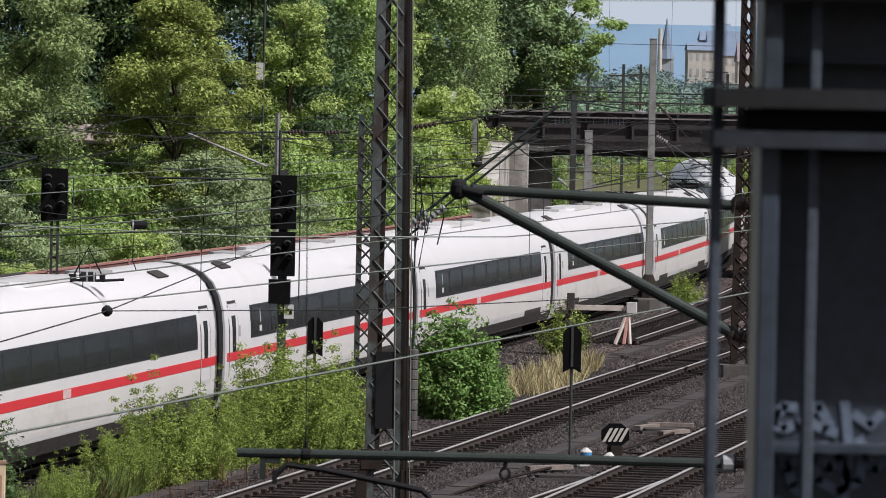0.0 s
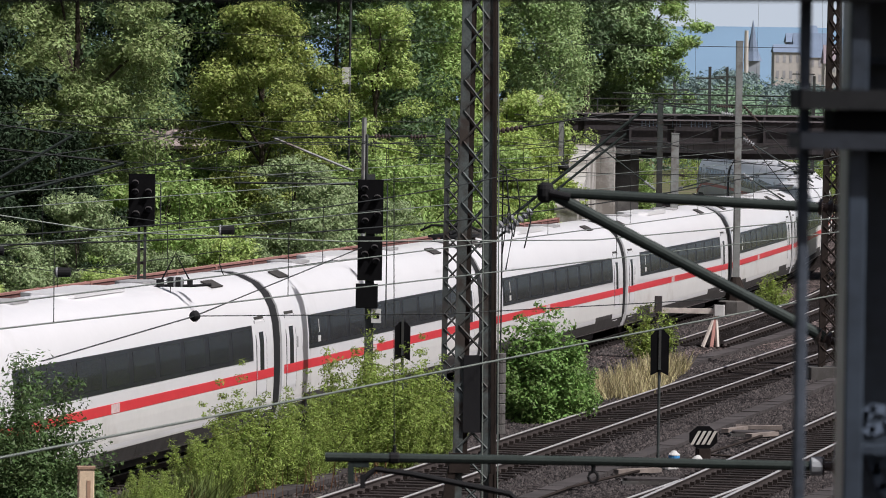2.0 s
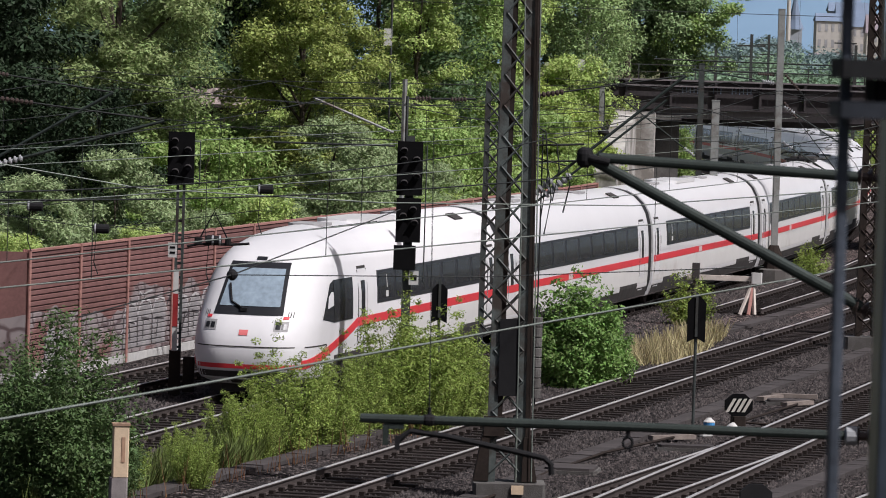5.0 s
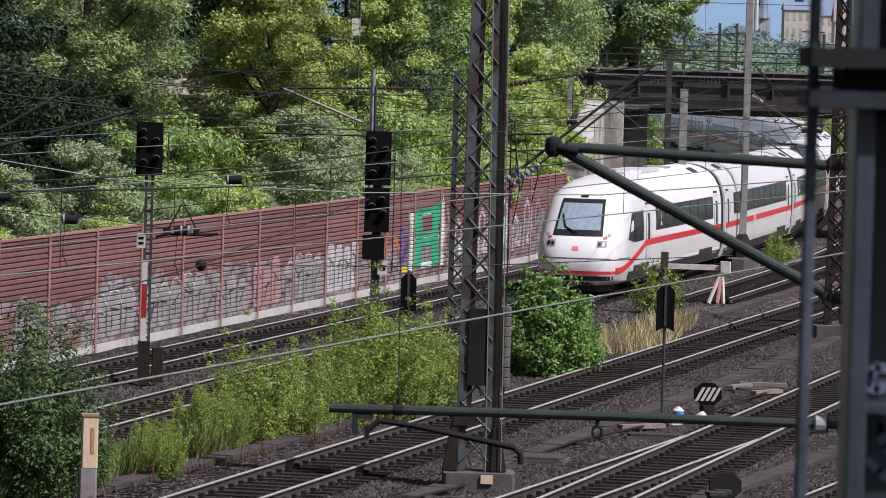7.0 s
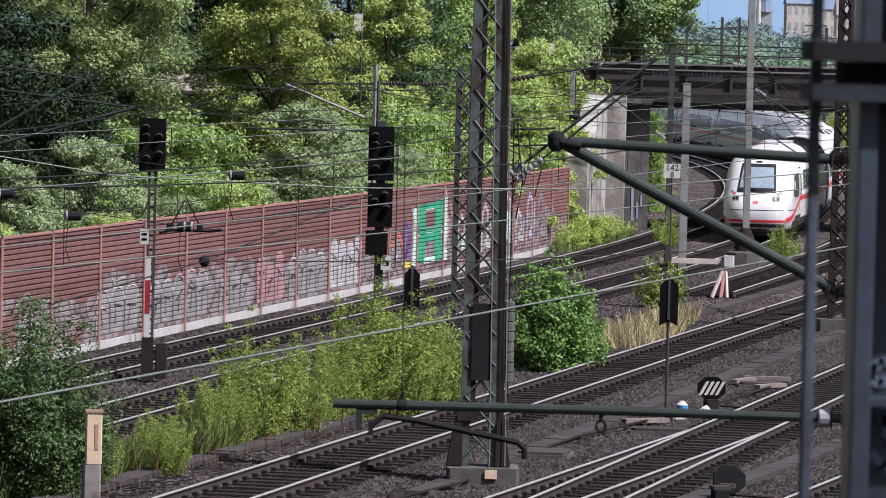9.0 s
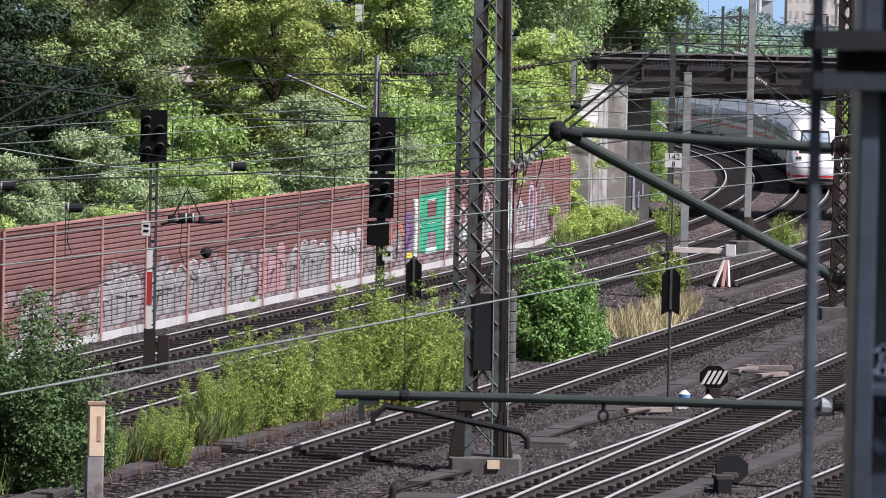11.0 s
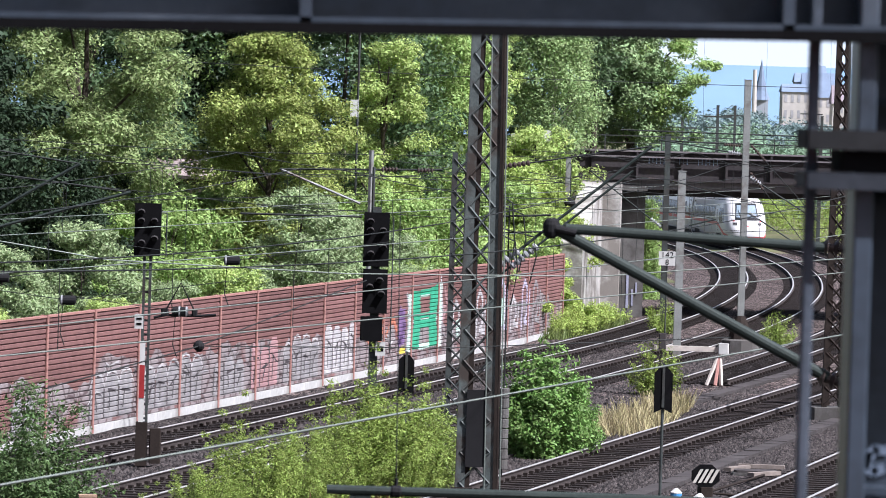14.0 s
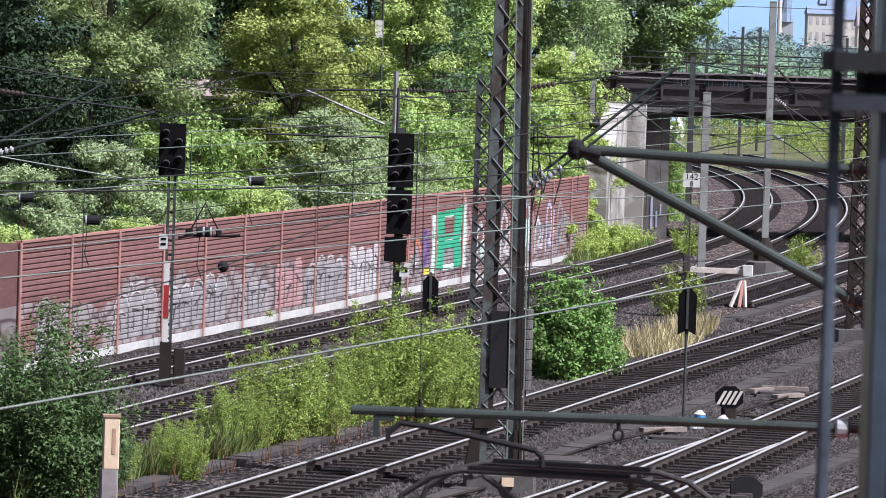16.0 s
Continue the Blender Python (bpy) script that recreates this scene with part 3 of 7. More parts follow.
        for i in range(n):
            a, h = u0 + i * w, zt * rng.uniform(0.86, 1.06)
            tops.append([[(a + 0.06, 0.1), (a + w - 0.06, 0.1), (a + w - 0.06, h - 0.2), (a + w * 0.75, h), (a + w * 0.25, h), (a + 0.06, h - 0.2)]])
            inner.append(stroke([(a + w * rng.uniform(0.3, 0.5), 0.35), (a + w * rng.uniform(0.35, 0.65), h * 0.62)], 0.10))
            inner.append(stroke([(a + w * 0.25, h * rng.uniform(0.5, 0.75)), (a + w * 0.8, h * rng.uniform(0.5, 0.75))], 0.07))
            inner.append(stroke([(a, 0.2), (a + rng.uniform(-0.1, 0.1), h - 0.15)], 0.09))
            arcs.append(stroke([(a, h - 0.25), (a + w * 0.2, h + 0.04), (a + w * 0.5, h + 0.10), (a + w * 0.8, h + 0.03), (a + w, h - 0.25)], 0.075))
        spray(fill, lab + " sprayed filling on the noise barrier", tops, 1)
        spray(black, "dark sprayed bars inside a " + lab + " filling", inner, 2)
        if lab == "silver":
            spray(white, "white sprayed arcs over a silver filling", arcs, 3)
    for i in range(26):
        u, z = rng.uniform(-50, 18), rng.uniform(0.5, 1.3)
        pts = [(u + 0.35 * q + rng.uniform(-0.15, 0.15), z + rng.uniform(-0.28, 0.28)) for q in range(5)]
        spray(rng.choice((white, silver, black)), "thin sprayed zigzag stroke on the barrier", [stroke(pts, 0.05)], 4)


def make_bridge():
    y0, y1 = 199.0, 208.5
    br = thing("railway_bridge", Matrix.Identity(4), "dark brown steel girder railway bridge with faded sprayed tags", "bridge", kind="structure")
    x0, x1 = 6.2, 60.0
    part("girder", Build().box((x0 + x1) / 2, y0, 6.25, x1 - x0, 0.08, 1.15), BRIDGE, br, "dark brown riveted plate girder")
    part("girder", Build().box((x0 + x1) / 2, y1, 6.25, x1 - x0, 0.08, 1.15), BRIDGE, br)
    rib = Build().box(0, 0, 0, 0.10, 0.22, 1.1).mesh("stiffener", BRIDGE)
    x = x0 + 0.5
    while x < x1:
        o = part("stiffener", rib, None, br)
        o.matrix_basis = pose(x, y0 - 0.12, 6.25)
        x += 1.9
    part("top_flange", Build().box((x0 + x1) / 2, y0 - 0.03, 6.86, x1 - x0, 0.42, 0.07), BRIDGE_GREY, br, "dusty grey top flange")
    part("walkway_edge", Build().box((x0 + x1) / 2, y0 - 0.30, 6.62, x1 - x0, 0.10, 0.06), BRIDGE_GREY, br, "grey pipe along the girder")
    part("bottom_flange", Build().box((x0 + x1) / 2, y0 - 0.03, 5.66, x1 - x0, 0.42, 0.06), BRIDGE, br)
    part("fascia", Build().box((x0 + x1) / 2 + 1.0, y0 + 0.15, 5.44, x1 - x0 - 2, 0.16, 0.40), BRIDGE_GREY, br, "grey lower edge beam")
    part("deck", Build().box((x0 + x1) / 2, (y0 + y1) / 2, 5.52, x1 - x0, y1 - y0 - 0.5, 0.22), BRIDGE, br)
    for yy in (y0 + 1.5, y0 + 3.2, y0 + 5.5, y0 + 7.2):
        part("main_beam", Build().box((x0 + x1) / 2 + 1, yy, 5.22, x1 - x0 - 3, 0.3, 0.5), BRIDGE, br)
    part("handrail", Build().box((x0 + x1) / 2, y0 - 0.1, 7.5, x1 - x0, 0.04, 0.04).box((x0 + x1) / 2, y0 - 0.1, 7.2, x1 - x0, 0.03, 0.03), GALV, br)
    post = Build().box(0, 0, 0, 0.05, 0.05, 0.66).mesh("handrail_post", GALV)
    x = x0
    while x < x1:
        o = part("handrail_post", post, None, br)
        o.matrix_basis = pose(x, y0 - 0.1, 7.2)
        x += 2.4
    # faded tags on the girder: unreadable strokes
    tag = Build()
    for cx, w in ((12.9, 0.9), (14.2, 0.6), (15.0, 1.1), (21.6, 1.3)):
        n = int(w / 0.16)
        for i in range(n):
            tag.box(cx + i * 0.16, y0 - 0.052, 6.45 + 0.03 * (i % 2), 0.035, 0.008, 0.24)
            if i % 2:
                tag.box(cx + i * 0.16 - 0.06, y0 - 0.052, 6.45, 0.12, 0.008, 0.035)
    part("tag_strokes", tag, SPRAY, br, "pale unreadable sprayed strokes")
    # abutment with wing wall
    # sunlight on wing wall and pier is put into this paler streaked concrete
    WING = mat("sunlit_streaked_concrete", (0.40, 0.39, 0.365), 0.9, vary=0.35, scale=1.0, second=(0.20, 0.185, 0.165), amount=0.6, bump=0.3)
    ab = thing("bridge_abutment", Matrix.Identity(4), "stained pale concrete bridge abutment with wing wall and sprayed paint", "abutment", kind="structure")
    a, b_ = Vector((9.55, 186.5)), Vector((10.95, 198.2))
    n = Vector((0.985, -0.17))
    vs = []
    for p, zt in ((a, 3.2), (b_, 5.6)):
        for q in (p, p - n * 0.9):
            vs += [(q.x, q.y, -0.6), (q.x, q.y, zt)]
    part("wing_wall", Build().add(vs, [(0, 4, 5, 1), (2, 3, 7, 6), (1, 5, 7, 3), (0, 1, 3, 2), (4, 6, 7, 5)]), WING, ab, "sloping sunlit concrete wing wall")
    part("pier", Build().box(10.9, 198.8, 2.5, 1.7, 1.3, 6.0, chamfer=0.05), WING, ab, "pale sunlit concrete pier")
    # darker concrete here carries the shade below the deck
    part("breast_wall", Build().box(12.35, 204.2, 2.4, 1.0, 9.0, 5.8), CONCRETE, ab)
    part("bearing_ledge", Build().box(11.85, 199.2, 5.28, 2.0, 1.5, 0.2), CONCRETE, ab)
    sp = mat("faded_violet_paint", (0.30, 0.31, 0.40), 0.8, vary=0.25, scale=1.2)
    part("sprayed_patch", Build().box(12.18, 199.68, 0.9, 0.10, 0.03, 1.5), sp, ab, "pale violet sprayed stroke")
    for dx, dz, h in ((0.21, -0.3, 0.7), (0.38, 0.1, 0.5)):
        part("sprayed_patch", Build().box(12.18 + dx, 199.68, 0.9 + dz, 0.07, 0.03, h), sp, ab)


make_wall()
make_graffiti()
make_bridge()


# ---- the train ----
CAR, NOSE_CAR, GAP = 22.7, 21.8, 0.62
PROF = [(0.0, 0.30), (1.05, 0.30), (1.30, 0.40), (1.395, 0.75), (1.42, 1.2), (1.425, 1.7), (1.41, 2.2), (1.37, 2.6), (1.28, 2.95), (1.12, 3.25), (0.88, 3.48), (0.55, 3.63), (0.25, 3.70), (0.0, 3.715)]


def width_at(z):
    for (a, za), (b, zb) in zip(PROF[1:], PROF[2:]):
        if za <= z <= zb:
            return a + (b - a) * (z - za) / (zb - za + 1e-9)
    return 0.0


FRONT = [(0.30, 0.42), (0.45, 0.16), (0.65, 0.04), (0.95, 0.0), (1.20, 0.03), (1.45, 0.13), (1.70, 0.30), (1.85, 0.44), (2.2, 0.76), (2.6, 1.13), (2.9, 1.43), (3.1, 1.72), (3.25, 2.1), (3.4, 2.65), (3.52, 3.2), (3.62, 3.8), (3.68, 4.4), (3.715, 5.0)]
ROUND, POWER = 2.3, 3.3


def front_x(z):
    """How far the end car's front stands back from its tip at height z."""
    for (za, a), (zb, b) in zip(FRONT, FRONT[1:]):
        if z <= zb:
            return a + (b - a) * max(0.0, z - za) / (zb - za)
    return FRONT[-1][1]


def nose_side(x, z):
    """Half width of the end car's nose at x metres from the tip and height z."""
    d = (x - front_x(z)) / ROUND
    if d >= 1:
        return width_at(z)
    return width_at(z) * (1 - (1 - max(0.0, d)) ** POWER) ** (1 / POWER)


def nose_front(y, z, proud=0.0):
    """Point of the nose at half width y, seen from the front."""
    w = max(0.05, width_at(z))
    f = min(1.0, abs(y) / w)
    d = 1 - (1 - f ** POWER) ** (1 / POWER)
    return Vector((front_x(z) + ROUND * d - 0.85 * proud, y, z + 0.5 * proud))


def front_sheet(z0, z1, y0, y1, proud=0.012, n=10, m=10, top=1.0):
    """A sheet on the nose's front; its upper edge is top times as wide."""
    vs = []
    for i in range(n + 1):
        f = i / n
        k = 1 + (top - 1) * f
        for j in range(m + 1):
            vs.append(nose_front((y0 + (y1 - y0) * j / m) * k, z0 + (z1 - z0) * f, proud))
    r = m + 1
    return Build().add(vs, [(i * r + j + 1, i * r + j, (i + 1) * r + j, (i + 1) * r + j + 1) for i in range(n) for j in range(m)])


def body(x0, x1, nose):
    prof = PROF + [(-y, z) for y, z in reversed(PROF[1:-1])]
    k = len(prof)
    if not nose:
        vs = [Vector((x, y, z)) for x in (x0, x1) for y, z in prof]
        fs = [(j, k + j, k + (j + 1) % k, (j + 1) % k) for j in range(k)]
        return Build().add(vs, fs).add(vs[:k], [tuple(range(k))]).add(vs[-k:], [tuple(reversed(range(k)))])
    # rows of constant height that run from one side round the front to the other
    zs = sorted({round(a + (b - a) * q / 2, 4) for (a, b) in zip([z for z, _ in FRONT], [z for z, _ in FRONT][1:]) for q in range(3)} | {z for _, z in PROF})
    cols = [math.pi / 2 * q / 14 for q in range(-14, 15)]
    vs = []
    for z in zs:
        w, fx = width_at(z), front_x(z)
        if z >= 3.714:
            w = 0.0
        row = [Vector((x1, -w, z))]
        for a in cols:
            y = math.copysign(abs(math.sin(a)) ** (2 / POWER), a) * w
            row.append(Vector((fx + ROUND * (1 - abs(math.cos(a)) ** (2 / POWER)), y, z)))
        row.append(Vector((x1, w, z)))
        vs += row
    r = len(cols) + 2
    fs = [(i * r + j, i * r + j + 1, (i + 1) * r + j + 1, (i + 1) * r + j) for i in range(len(zs) - 1) for j in range(r - 1)]
    fs.append(tuple(range(r - 1, -1, -1)))
    fs.append(tuple(i * r + r - 1 for i in range(len(zs))) + tuple(i * r for i in range(len(zs) - 1, -1, -1)))
    return Build().add(vs, fs)


def side_panel(x0, x1, z0, z1, side, proud=0.006, n=4, nose=False, drop=None):
    """A sheet lying on the shell's side from x0 to x1 and z0 to z1."""
    b = Build()
    m = max(1, n if not nose else int((x1 - x0) / 0.2))
    vs = []
    for i in range(m + 1):
        x = x0 + (x1 - x0) * i / m
        dz = drop(x) if drop else 0.0
        for j in range(5):
            z = z0 + (z1 - z0) * j / 4
            if nose:
                zz = z + dz
                vs.append((x, side * (nose_side(x, zz) + proud), zz))
            else:
                vs.append((x, side * (width_at(z) + proud), z))
    r = 5
    fs = []
    for i in range(m):
        for j in range(4):
            q = (i * r + j, (i + 1) * r + j, (i + 1) * r + j + 1, i * r + j + 1)
            fs.append(q if side < 0 else tuple(reversed(q)))
    b.add(vs, fs)
    # rim back to the shell
    nv = len(vs)
    rim = [i * r for i in range(m + 1)] + [m * r + j for j in range(1, 5)] + [i * r + 4 for i in range(m - 1, -1, -1)] + [j for j in range(3, 0, -1)]
    inner = [(vs[i][0], vs[i][1] - side * (proud + 0.01), vs[i][2]) for i in rim]
    b.v.extend(inner)
    L = len(rim)
    for i in range(L):
        b.f.append((rim[i], rim[(i + 1) % L], nv + (i + 1) % L, nv + i))
    return b


def bogie(car, x):
    bg = part("bogie", Build().box(x, 0, 0.52, 2.9, 1.9, 0.22, chamfer=0.1).box(x, 1.02, 0.55, 2.6, 0.14, 0.30).box(x, -1.02, 0.55, 2.6, 0.14, 0.30), UNDER, car, "dark steel bogie frame")
    for dx in (-1.15, 1.15):
        for s in (-1, 1):
            part("wheel", Build().lathe((x + dx, s * 0.66, 0.44), (0, s, 0), [(0, 0.46), (0.03, 0.47), (0.04, 0.44), (0.13, 0.44), (0.14, 0.36), (0.10, 0.30), (0.12, 0.10), (0.2, 0.09)], 18), RAIL_RUST, bg, "worn steel wheel")
            part("axle_box", Build().box(x + dx, s * 1.08, 0.46, 0.34, 0.18, 0.3, chamfer=0.05), UNDER, bg)
        part("axle", Build().tube([(x + dx, -0.7, 0.44), (x + dx, 0.7, 0.44)], 0.08, 8), UNDER, bg)
    return bg


def folded_pantograph(car, x):
    pg = part("roof_pantograph", Build().box(x, 0, 3.78, 1.8, 1.1, 0.07).box(x - 0.6, 0, 3.74, 0.2, 0.5, 0.12), DARK, car, "dark folded roof pantograph")
    part("pantograph_arm", Build().tube([(x - 0.8, 0, 3.84), (x + 0.9, 0, 3.98)], 0.06, 6).tube([(x + 0.9, 0, 3.98), (x - 0.5, 0, 4.05)], 0.05, 6), DARK, pg)
    part("pantograph_bow", Build().tube([(x - 0.5, -0.85, 3.92), (x - 0.5, -0.55, 4.07), (x - 0.5, 0.55, 4.07), (x - 0.5, 0.85, 3.92)], 0.035, 6), DARK, pg)
    for dx, dy in ((-0.7, 0.4), (-0.7, -0.4), (0.7, 0.4), (0.7, -0.4)):
        part("roof_insulator", Build().lathe((x + dx, dy, 3.6), (0, 0, 1), [(0, 0.05), (0.04, 0.08), (0.08, 0.05), (0.12, 0.08), (0.16, 0.05)], 8), BROWN_INS, pg)


def fit_out(car, L, nose):
    """Windows, doors, stripes and underside of a car whose far end is at x = L."""
    lo = 6.4 if nose else 0.18
    hi = L - 0.18
    for s in (-1, 1):
        w0, w1 = (7.0 if nose else 2.55), L - 2.0
        band = part("window_band", side_panel(w0, w1, 1.86, 2.63, s, 0.008), BAND, car, "dark tinted window band")
        n = 9 if not nose else 7
        step = (w1 - w0) / n
        for i in range(n):
            part("pane", side_panel(w0 + step * i + 0.16, w0 + step * (i + 1) - 0.16, 1.95, 2.56, s, 0.013, 1), GLASS_DARK, band)
        doors = ([L - 1.25] if nose else [0.85, L - 1.25])
        if nose:
            doors.append(5.55)
        for dx in doors:
            d = part("door", side_panel(dx - 0.42, dx + 0.42, 0.62, 2.70, s, 0.012, 1), WHITE_PAINT, car, "white plug door with a narrow window")
            part("door_seal", side_panel(dx - 0.46, dx - 0.42, 0.60, 2.72, s, 0.008, 1), RUBBER, d)
            part("door_seal", side_panel(dx + 0.42, dx + 0.46, 0.60, 2.72, s, 0.008, 1), RUBBER, d)
            part("door_window", side_panel(dx - 0.17, dx + 0.17, 1.42, 2.46, s, 0.018, 1), GLASS_DARK, d)
            part("door_sill_light", side_panel(dx - 0.40, dx + 0.40, 2.74, 2.80, s, 0.012, 1), UNDER, d)
        # stripe sections between the doors
        cuts = sorted([lo] + [v for dx in doors for v in (dx - 0.46, dx + 0.46)] + [hi])
        for a, b in zip(cuts[0::2], cuts[1::2]):
            if b - a > 0.15:
                part("red_stripe", side_panel(a, b, 1.42, 1.62, s, 0.007), RED_PAINT, car, "traffic red waist stripe")
        for dx in doors:
            part("red_stripe", side_panel(dx - 0.41, dx + 0.41, 1.42, 1.62, s, 0.0195, 1), RED_PAINT, car)
        if not nose:
            part("stripe_emblem", side_panel(L - 13.2, L - 12.6, 1.43, 1.61, s, 0.010, 1), mat("pale_emblem", (0.55, 0.42, 0.41), 0.5, vary=0.3, scale=9), car, "small pale emblem on the stripe")
        part("skirt", side_panel(lo, hi, 0.70, 1.40, s, 0.004), GREY_PAINT, car, "light grey lower side")
        part("side_sill", side_panel(lo if not nose else 2.2, hi, 0.42, 0.69, s, 0.008, 4, nose), UNDER, car, "dark lower edge")
        mark = part("class_mark", side_panel(w0 + 0.95, w0 + 1.0, 2.2, 2.5, s, 0.016, 1), WHITE_SIGN, band, "small white class mark")
        part("class_mark", side_panel(w0 + 0.85, w0 + 1.1, 1.98, 2.12, s, 0.016, 1), WHITE_SIGN, band)
        part("coach_mark", side_panel(w0 - 1.15, w0 - 1.05, 1.95, 2.2, s, 0.008, 1), ROOF_GREY, car)
        for xx in (L * 0.36, L * 0.52, L * 0.64):
            part("skirt_louvre", side_panel(xx - 0.55, xx + 0.55, 0.50, 0.68, s, 0.012, 1), UNDER, car)
    part("underframe", Build().box(L / 2, 0, 0.36, L - 7.4, 2.3, 0.32, chamfer=0.15), UNDER, car, "dark underfloor equipment")
    bogie(car, 3.6 if not nose else 4.4)
    bogie(car, L - 3.4)
    # dark sheets on the skirt paint the shade of the bogie bays
    for s in (-1, 1):
        for bx in (3.6 if not nose else 4.4, L - 3.4):
            part("bogie_bay_shade", side_panel(bx - 1.45, bx + 1.45, 0.44, 0.86, s, 0.010, 1, nose and bx < 5.4), UNDER, car, "dark sheet painted as the shaded bogie bay")
    for xx in ((L * 0.10, L * 0.86) if not nose else (L * 0.86,)):
        for s in (-1, 1):
            part("roof_grille", Build().box(xx, s * 0.75, 3.57, 0.9, 0.3, 0.03, Matrix.Rotation(-0.45 * s, 3, "X")), UNDER, car, "dark slotted roof vent")
    part("roof_pod", Build().box(L * 0.5, 0, 3.70, 4.2, 1.1, 0.10, chamfer=0.3), WHITE_PAINT, car)
    for xx in (L * 0.28, L * 0.72):
        part("roof_hatch", Build().box(xx, 0, 3.71, 1.3, 0.8, 0.06, chamfer=0.15), ROOF_GREY, car)
    rings = Build()
    pr = PROF + [(-y, z) for y, z in reversed(PROF[1:-1])]
    for x0, x1 in ((L - 0.02, L + GAP + 0.02),):
        vs = [(x, y * 0.965, 0.40 + (z - 0.3) * 0.965) for x in (x0, x1) for y, z in pr]
        m = len(pr)
        rings.add(vs, [(j, m + j, m + (j + 1) % m, (j + 1) % m) for j in range(m)])
    frame_ring = Build()
    vs = [(x, y * 1.004, 0.30 + (z - 0.3) * 1.003) for x in (L - 0.17, L + 0.005) for y, z in pr]
    m = len(pr)
    frame_ring.add(vs, [(j, m + j, m + (j + 1) % m, (j + 1) % m) for j in range(m)])
    part("end_frame", frame_ring, RUBBER, car, "black sealing frame round the coach end")
    part("gangway_bellows", rings, RUBBER, car, "black rubber gangway bellows")


def make_mid_car(pantograph):
    car = thing("train_coach", Matrix.Identity(4), "white express train coach with dark windows and red stripe", "train coach", "coaches of the train")
    L = CAR - GAP
    part("body", body(0.0, L, False), WHITE_PAINT, car, "glossy white coach shell", True)
    fit_out(car, L, False)
    if pantograph:
        folded_pantograph(car, 2.6)
        part("roof_box", Build().box(5.2, 0, 3.74, 2.2, 1.0, 0.22, chamfer=0.2).tube([(6.4, 0.3, 3.8), (12, 0.3, 3.82)], 0.03, 5), UNDER, car, "dark roof equipment")
    return car


def make_tail_car():
    car = thing("train_end_car", Matrix.Identity(4), "white express train end car with sloping nose and windscreen", "train end car")
    L = NOSE_CAR - GAP
    part("body", body(0.0, L, True), WHITE_PAINT, car, "glossy white shell with rounded nose", True)
    fit_out(car, L, True)
    # front: flat windscreen in a dark surround, lamps, coupler flap
    surround = part("windscreen_frame", front_sheet(1.84, 2.98, -0.80, 0.80, 0.012, 12, 12, 0.86), BAND, car, "dark windscreen surround", True)
    part("windscreen", front_sheet(2.02, 2.84, -0.70, 0.70, 0.026, 12, 12, 0.88), SCREEN_GLASS, surround, "large sloping windscreen", True)
    part("wiper", Build().tube([nose_front(0.10, 1.94, 0.05), nose_front(0.42, 2.10, 0.05), nose_front(0.56, 2.48, 0.05)], 0.025, 5).box(*nose_front(0.10, 1.94, 0.03), 0.08, 0.16, 0.08), DARK, surround, "black windscreen wiper")
    part("destination_light", front_sheet(3.02, 3.09, -0.12, 0.12, 0.02, 2, 3), GLASS_DARK, car, "small upper head lamp")
    part("coupler_seam", front_sheet(1.14, 1.165, -1.12, 1.12, 0.008, 1, 22), UNDER, car, "thin dark seam of the coupler flap")
    part("front_stripe", front_sheet(0.66, 0.76, -1.2, 1.2, 0.010, 1, 24), RED_PAINT, car, "red stripe round the front")
    part("lower_front", front_sheet(0.32, 0.60, -1.15, 1.15, 0.009, 4, 24), UNDER, car, "dark grey lower front")
    part("front_emblem", front_sheet(1.40, 1.52, -0.10, 0.10, 0.010, 2, 3), mat("faded_red_emblem", (0.62, 0.16, 0.16), 0.5, vary=0.1, scale=6), car, "faded red emblem patch")
    for s in (-1, 1):
        head = part("headlight", front_sheet(1.50, 1.72, s * 0.66, s * 0.96, 0.012, 4, 4), ROOF_GREY, car, "grey headlight cluster", True)
        part("lamp", front_sheet(1.54, 1.66, s * 0.70, s * 0.80, 0.022, 3, 3), GLASS_DARK, head)
        part("lamp", front_sheet(1.54, 1.66, s * 0.83, s * 0.93, 0.022, 3, 3), GLASS_DARK, head)
        part("tail_lamp", front_sheet(1.76, 1.82, s * 0.82, s * 0.94, 0.016, 2, 2), RED_PAINT, car, "small red tail lamp")
        for i in range(3):
            part("cooling_slot", front_sheet(1.80, 1.92, s * (0.90 + 0.05 * i), s * (0.915 + 0.05 * i), 0.014, 2, 1), UNDER, car)
        # cab window: a slanting front edge, then the square rear part
        part("cab_window", side_panel(2.75, 4.55, 1.62, 2.58, s, 0.012, 8, True, None), GLASS_DARK, car, "tinted cab side window")
        tip = [(1.75, 1.72), (2.75, 1.62), (2.75, 2.58), (2.45, 2.50)]
        vs = [Vector((x, s * (nose_side(x, z) + 0.014), z)) for x, z in tip]
        part("cab_window_tip", Build().add(vs, [(0, 1, 2, 3) if s < 0 else (3, 2, 1, 0)]), GLASS_DARK, car, "tinted slanting front of the cab window")

        def fall(x):
            f = max(0.0, min(1.0, (5.0 - x) / 4.2))
            return -0.76 * f ** 0.85
        part("nose_stripe", side_panel(0.62, 6.4, 1.42, 1.62, s, 0.010, 4, True, fall), RED_PAINT, car, "red stripe curving down to the front")
        part("nose_seam", side_panel(0.72, 2.1, 1.14, 1.165, s, 0.009, 4, True), UNDER, car, "thin dark seam of the coupler flap")
        part("nose_seam", side_panel(2.10, 2.13, 0.5, 1.165, s, 0.009, 4, True), UNDER, car)
    part("nose_apron", Build().box(1.5, 0, 0.27, 1.7, 1.9, 0.34, chamfer=0.35), UNDER, car, "dark apron below the nose")
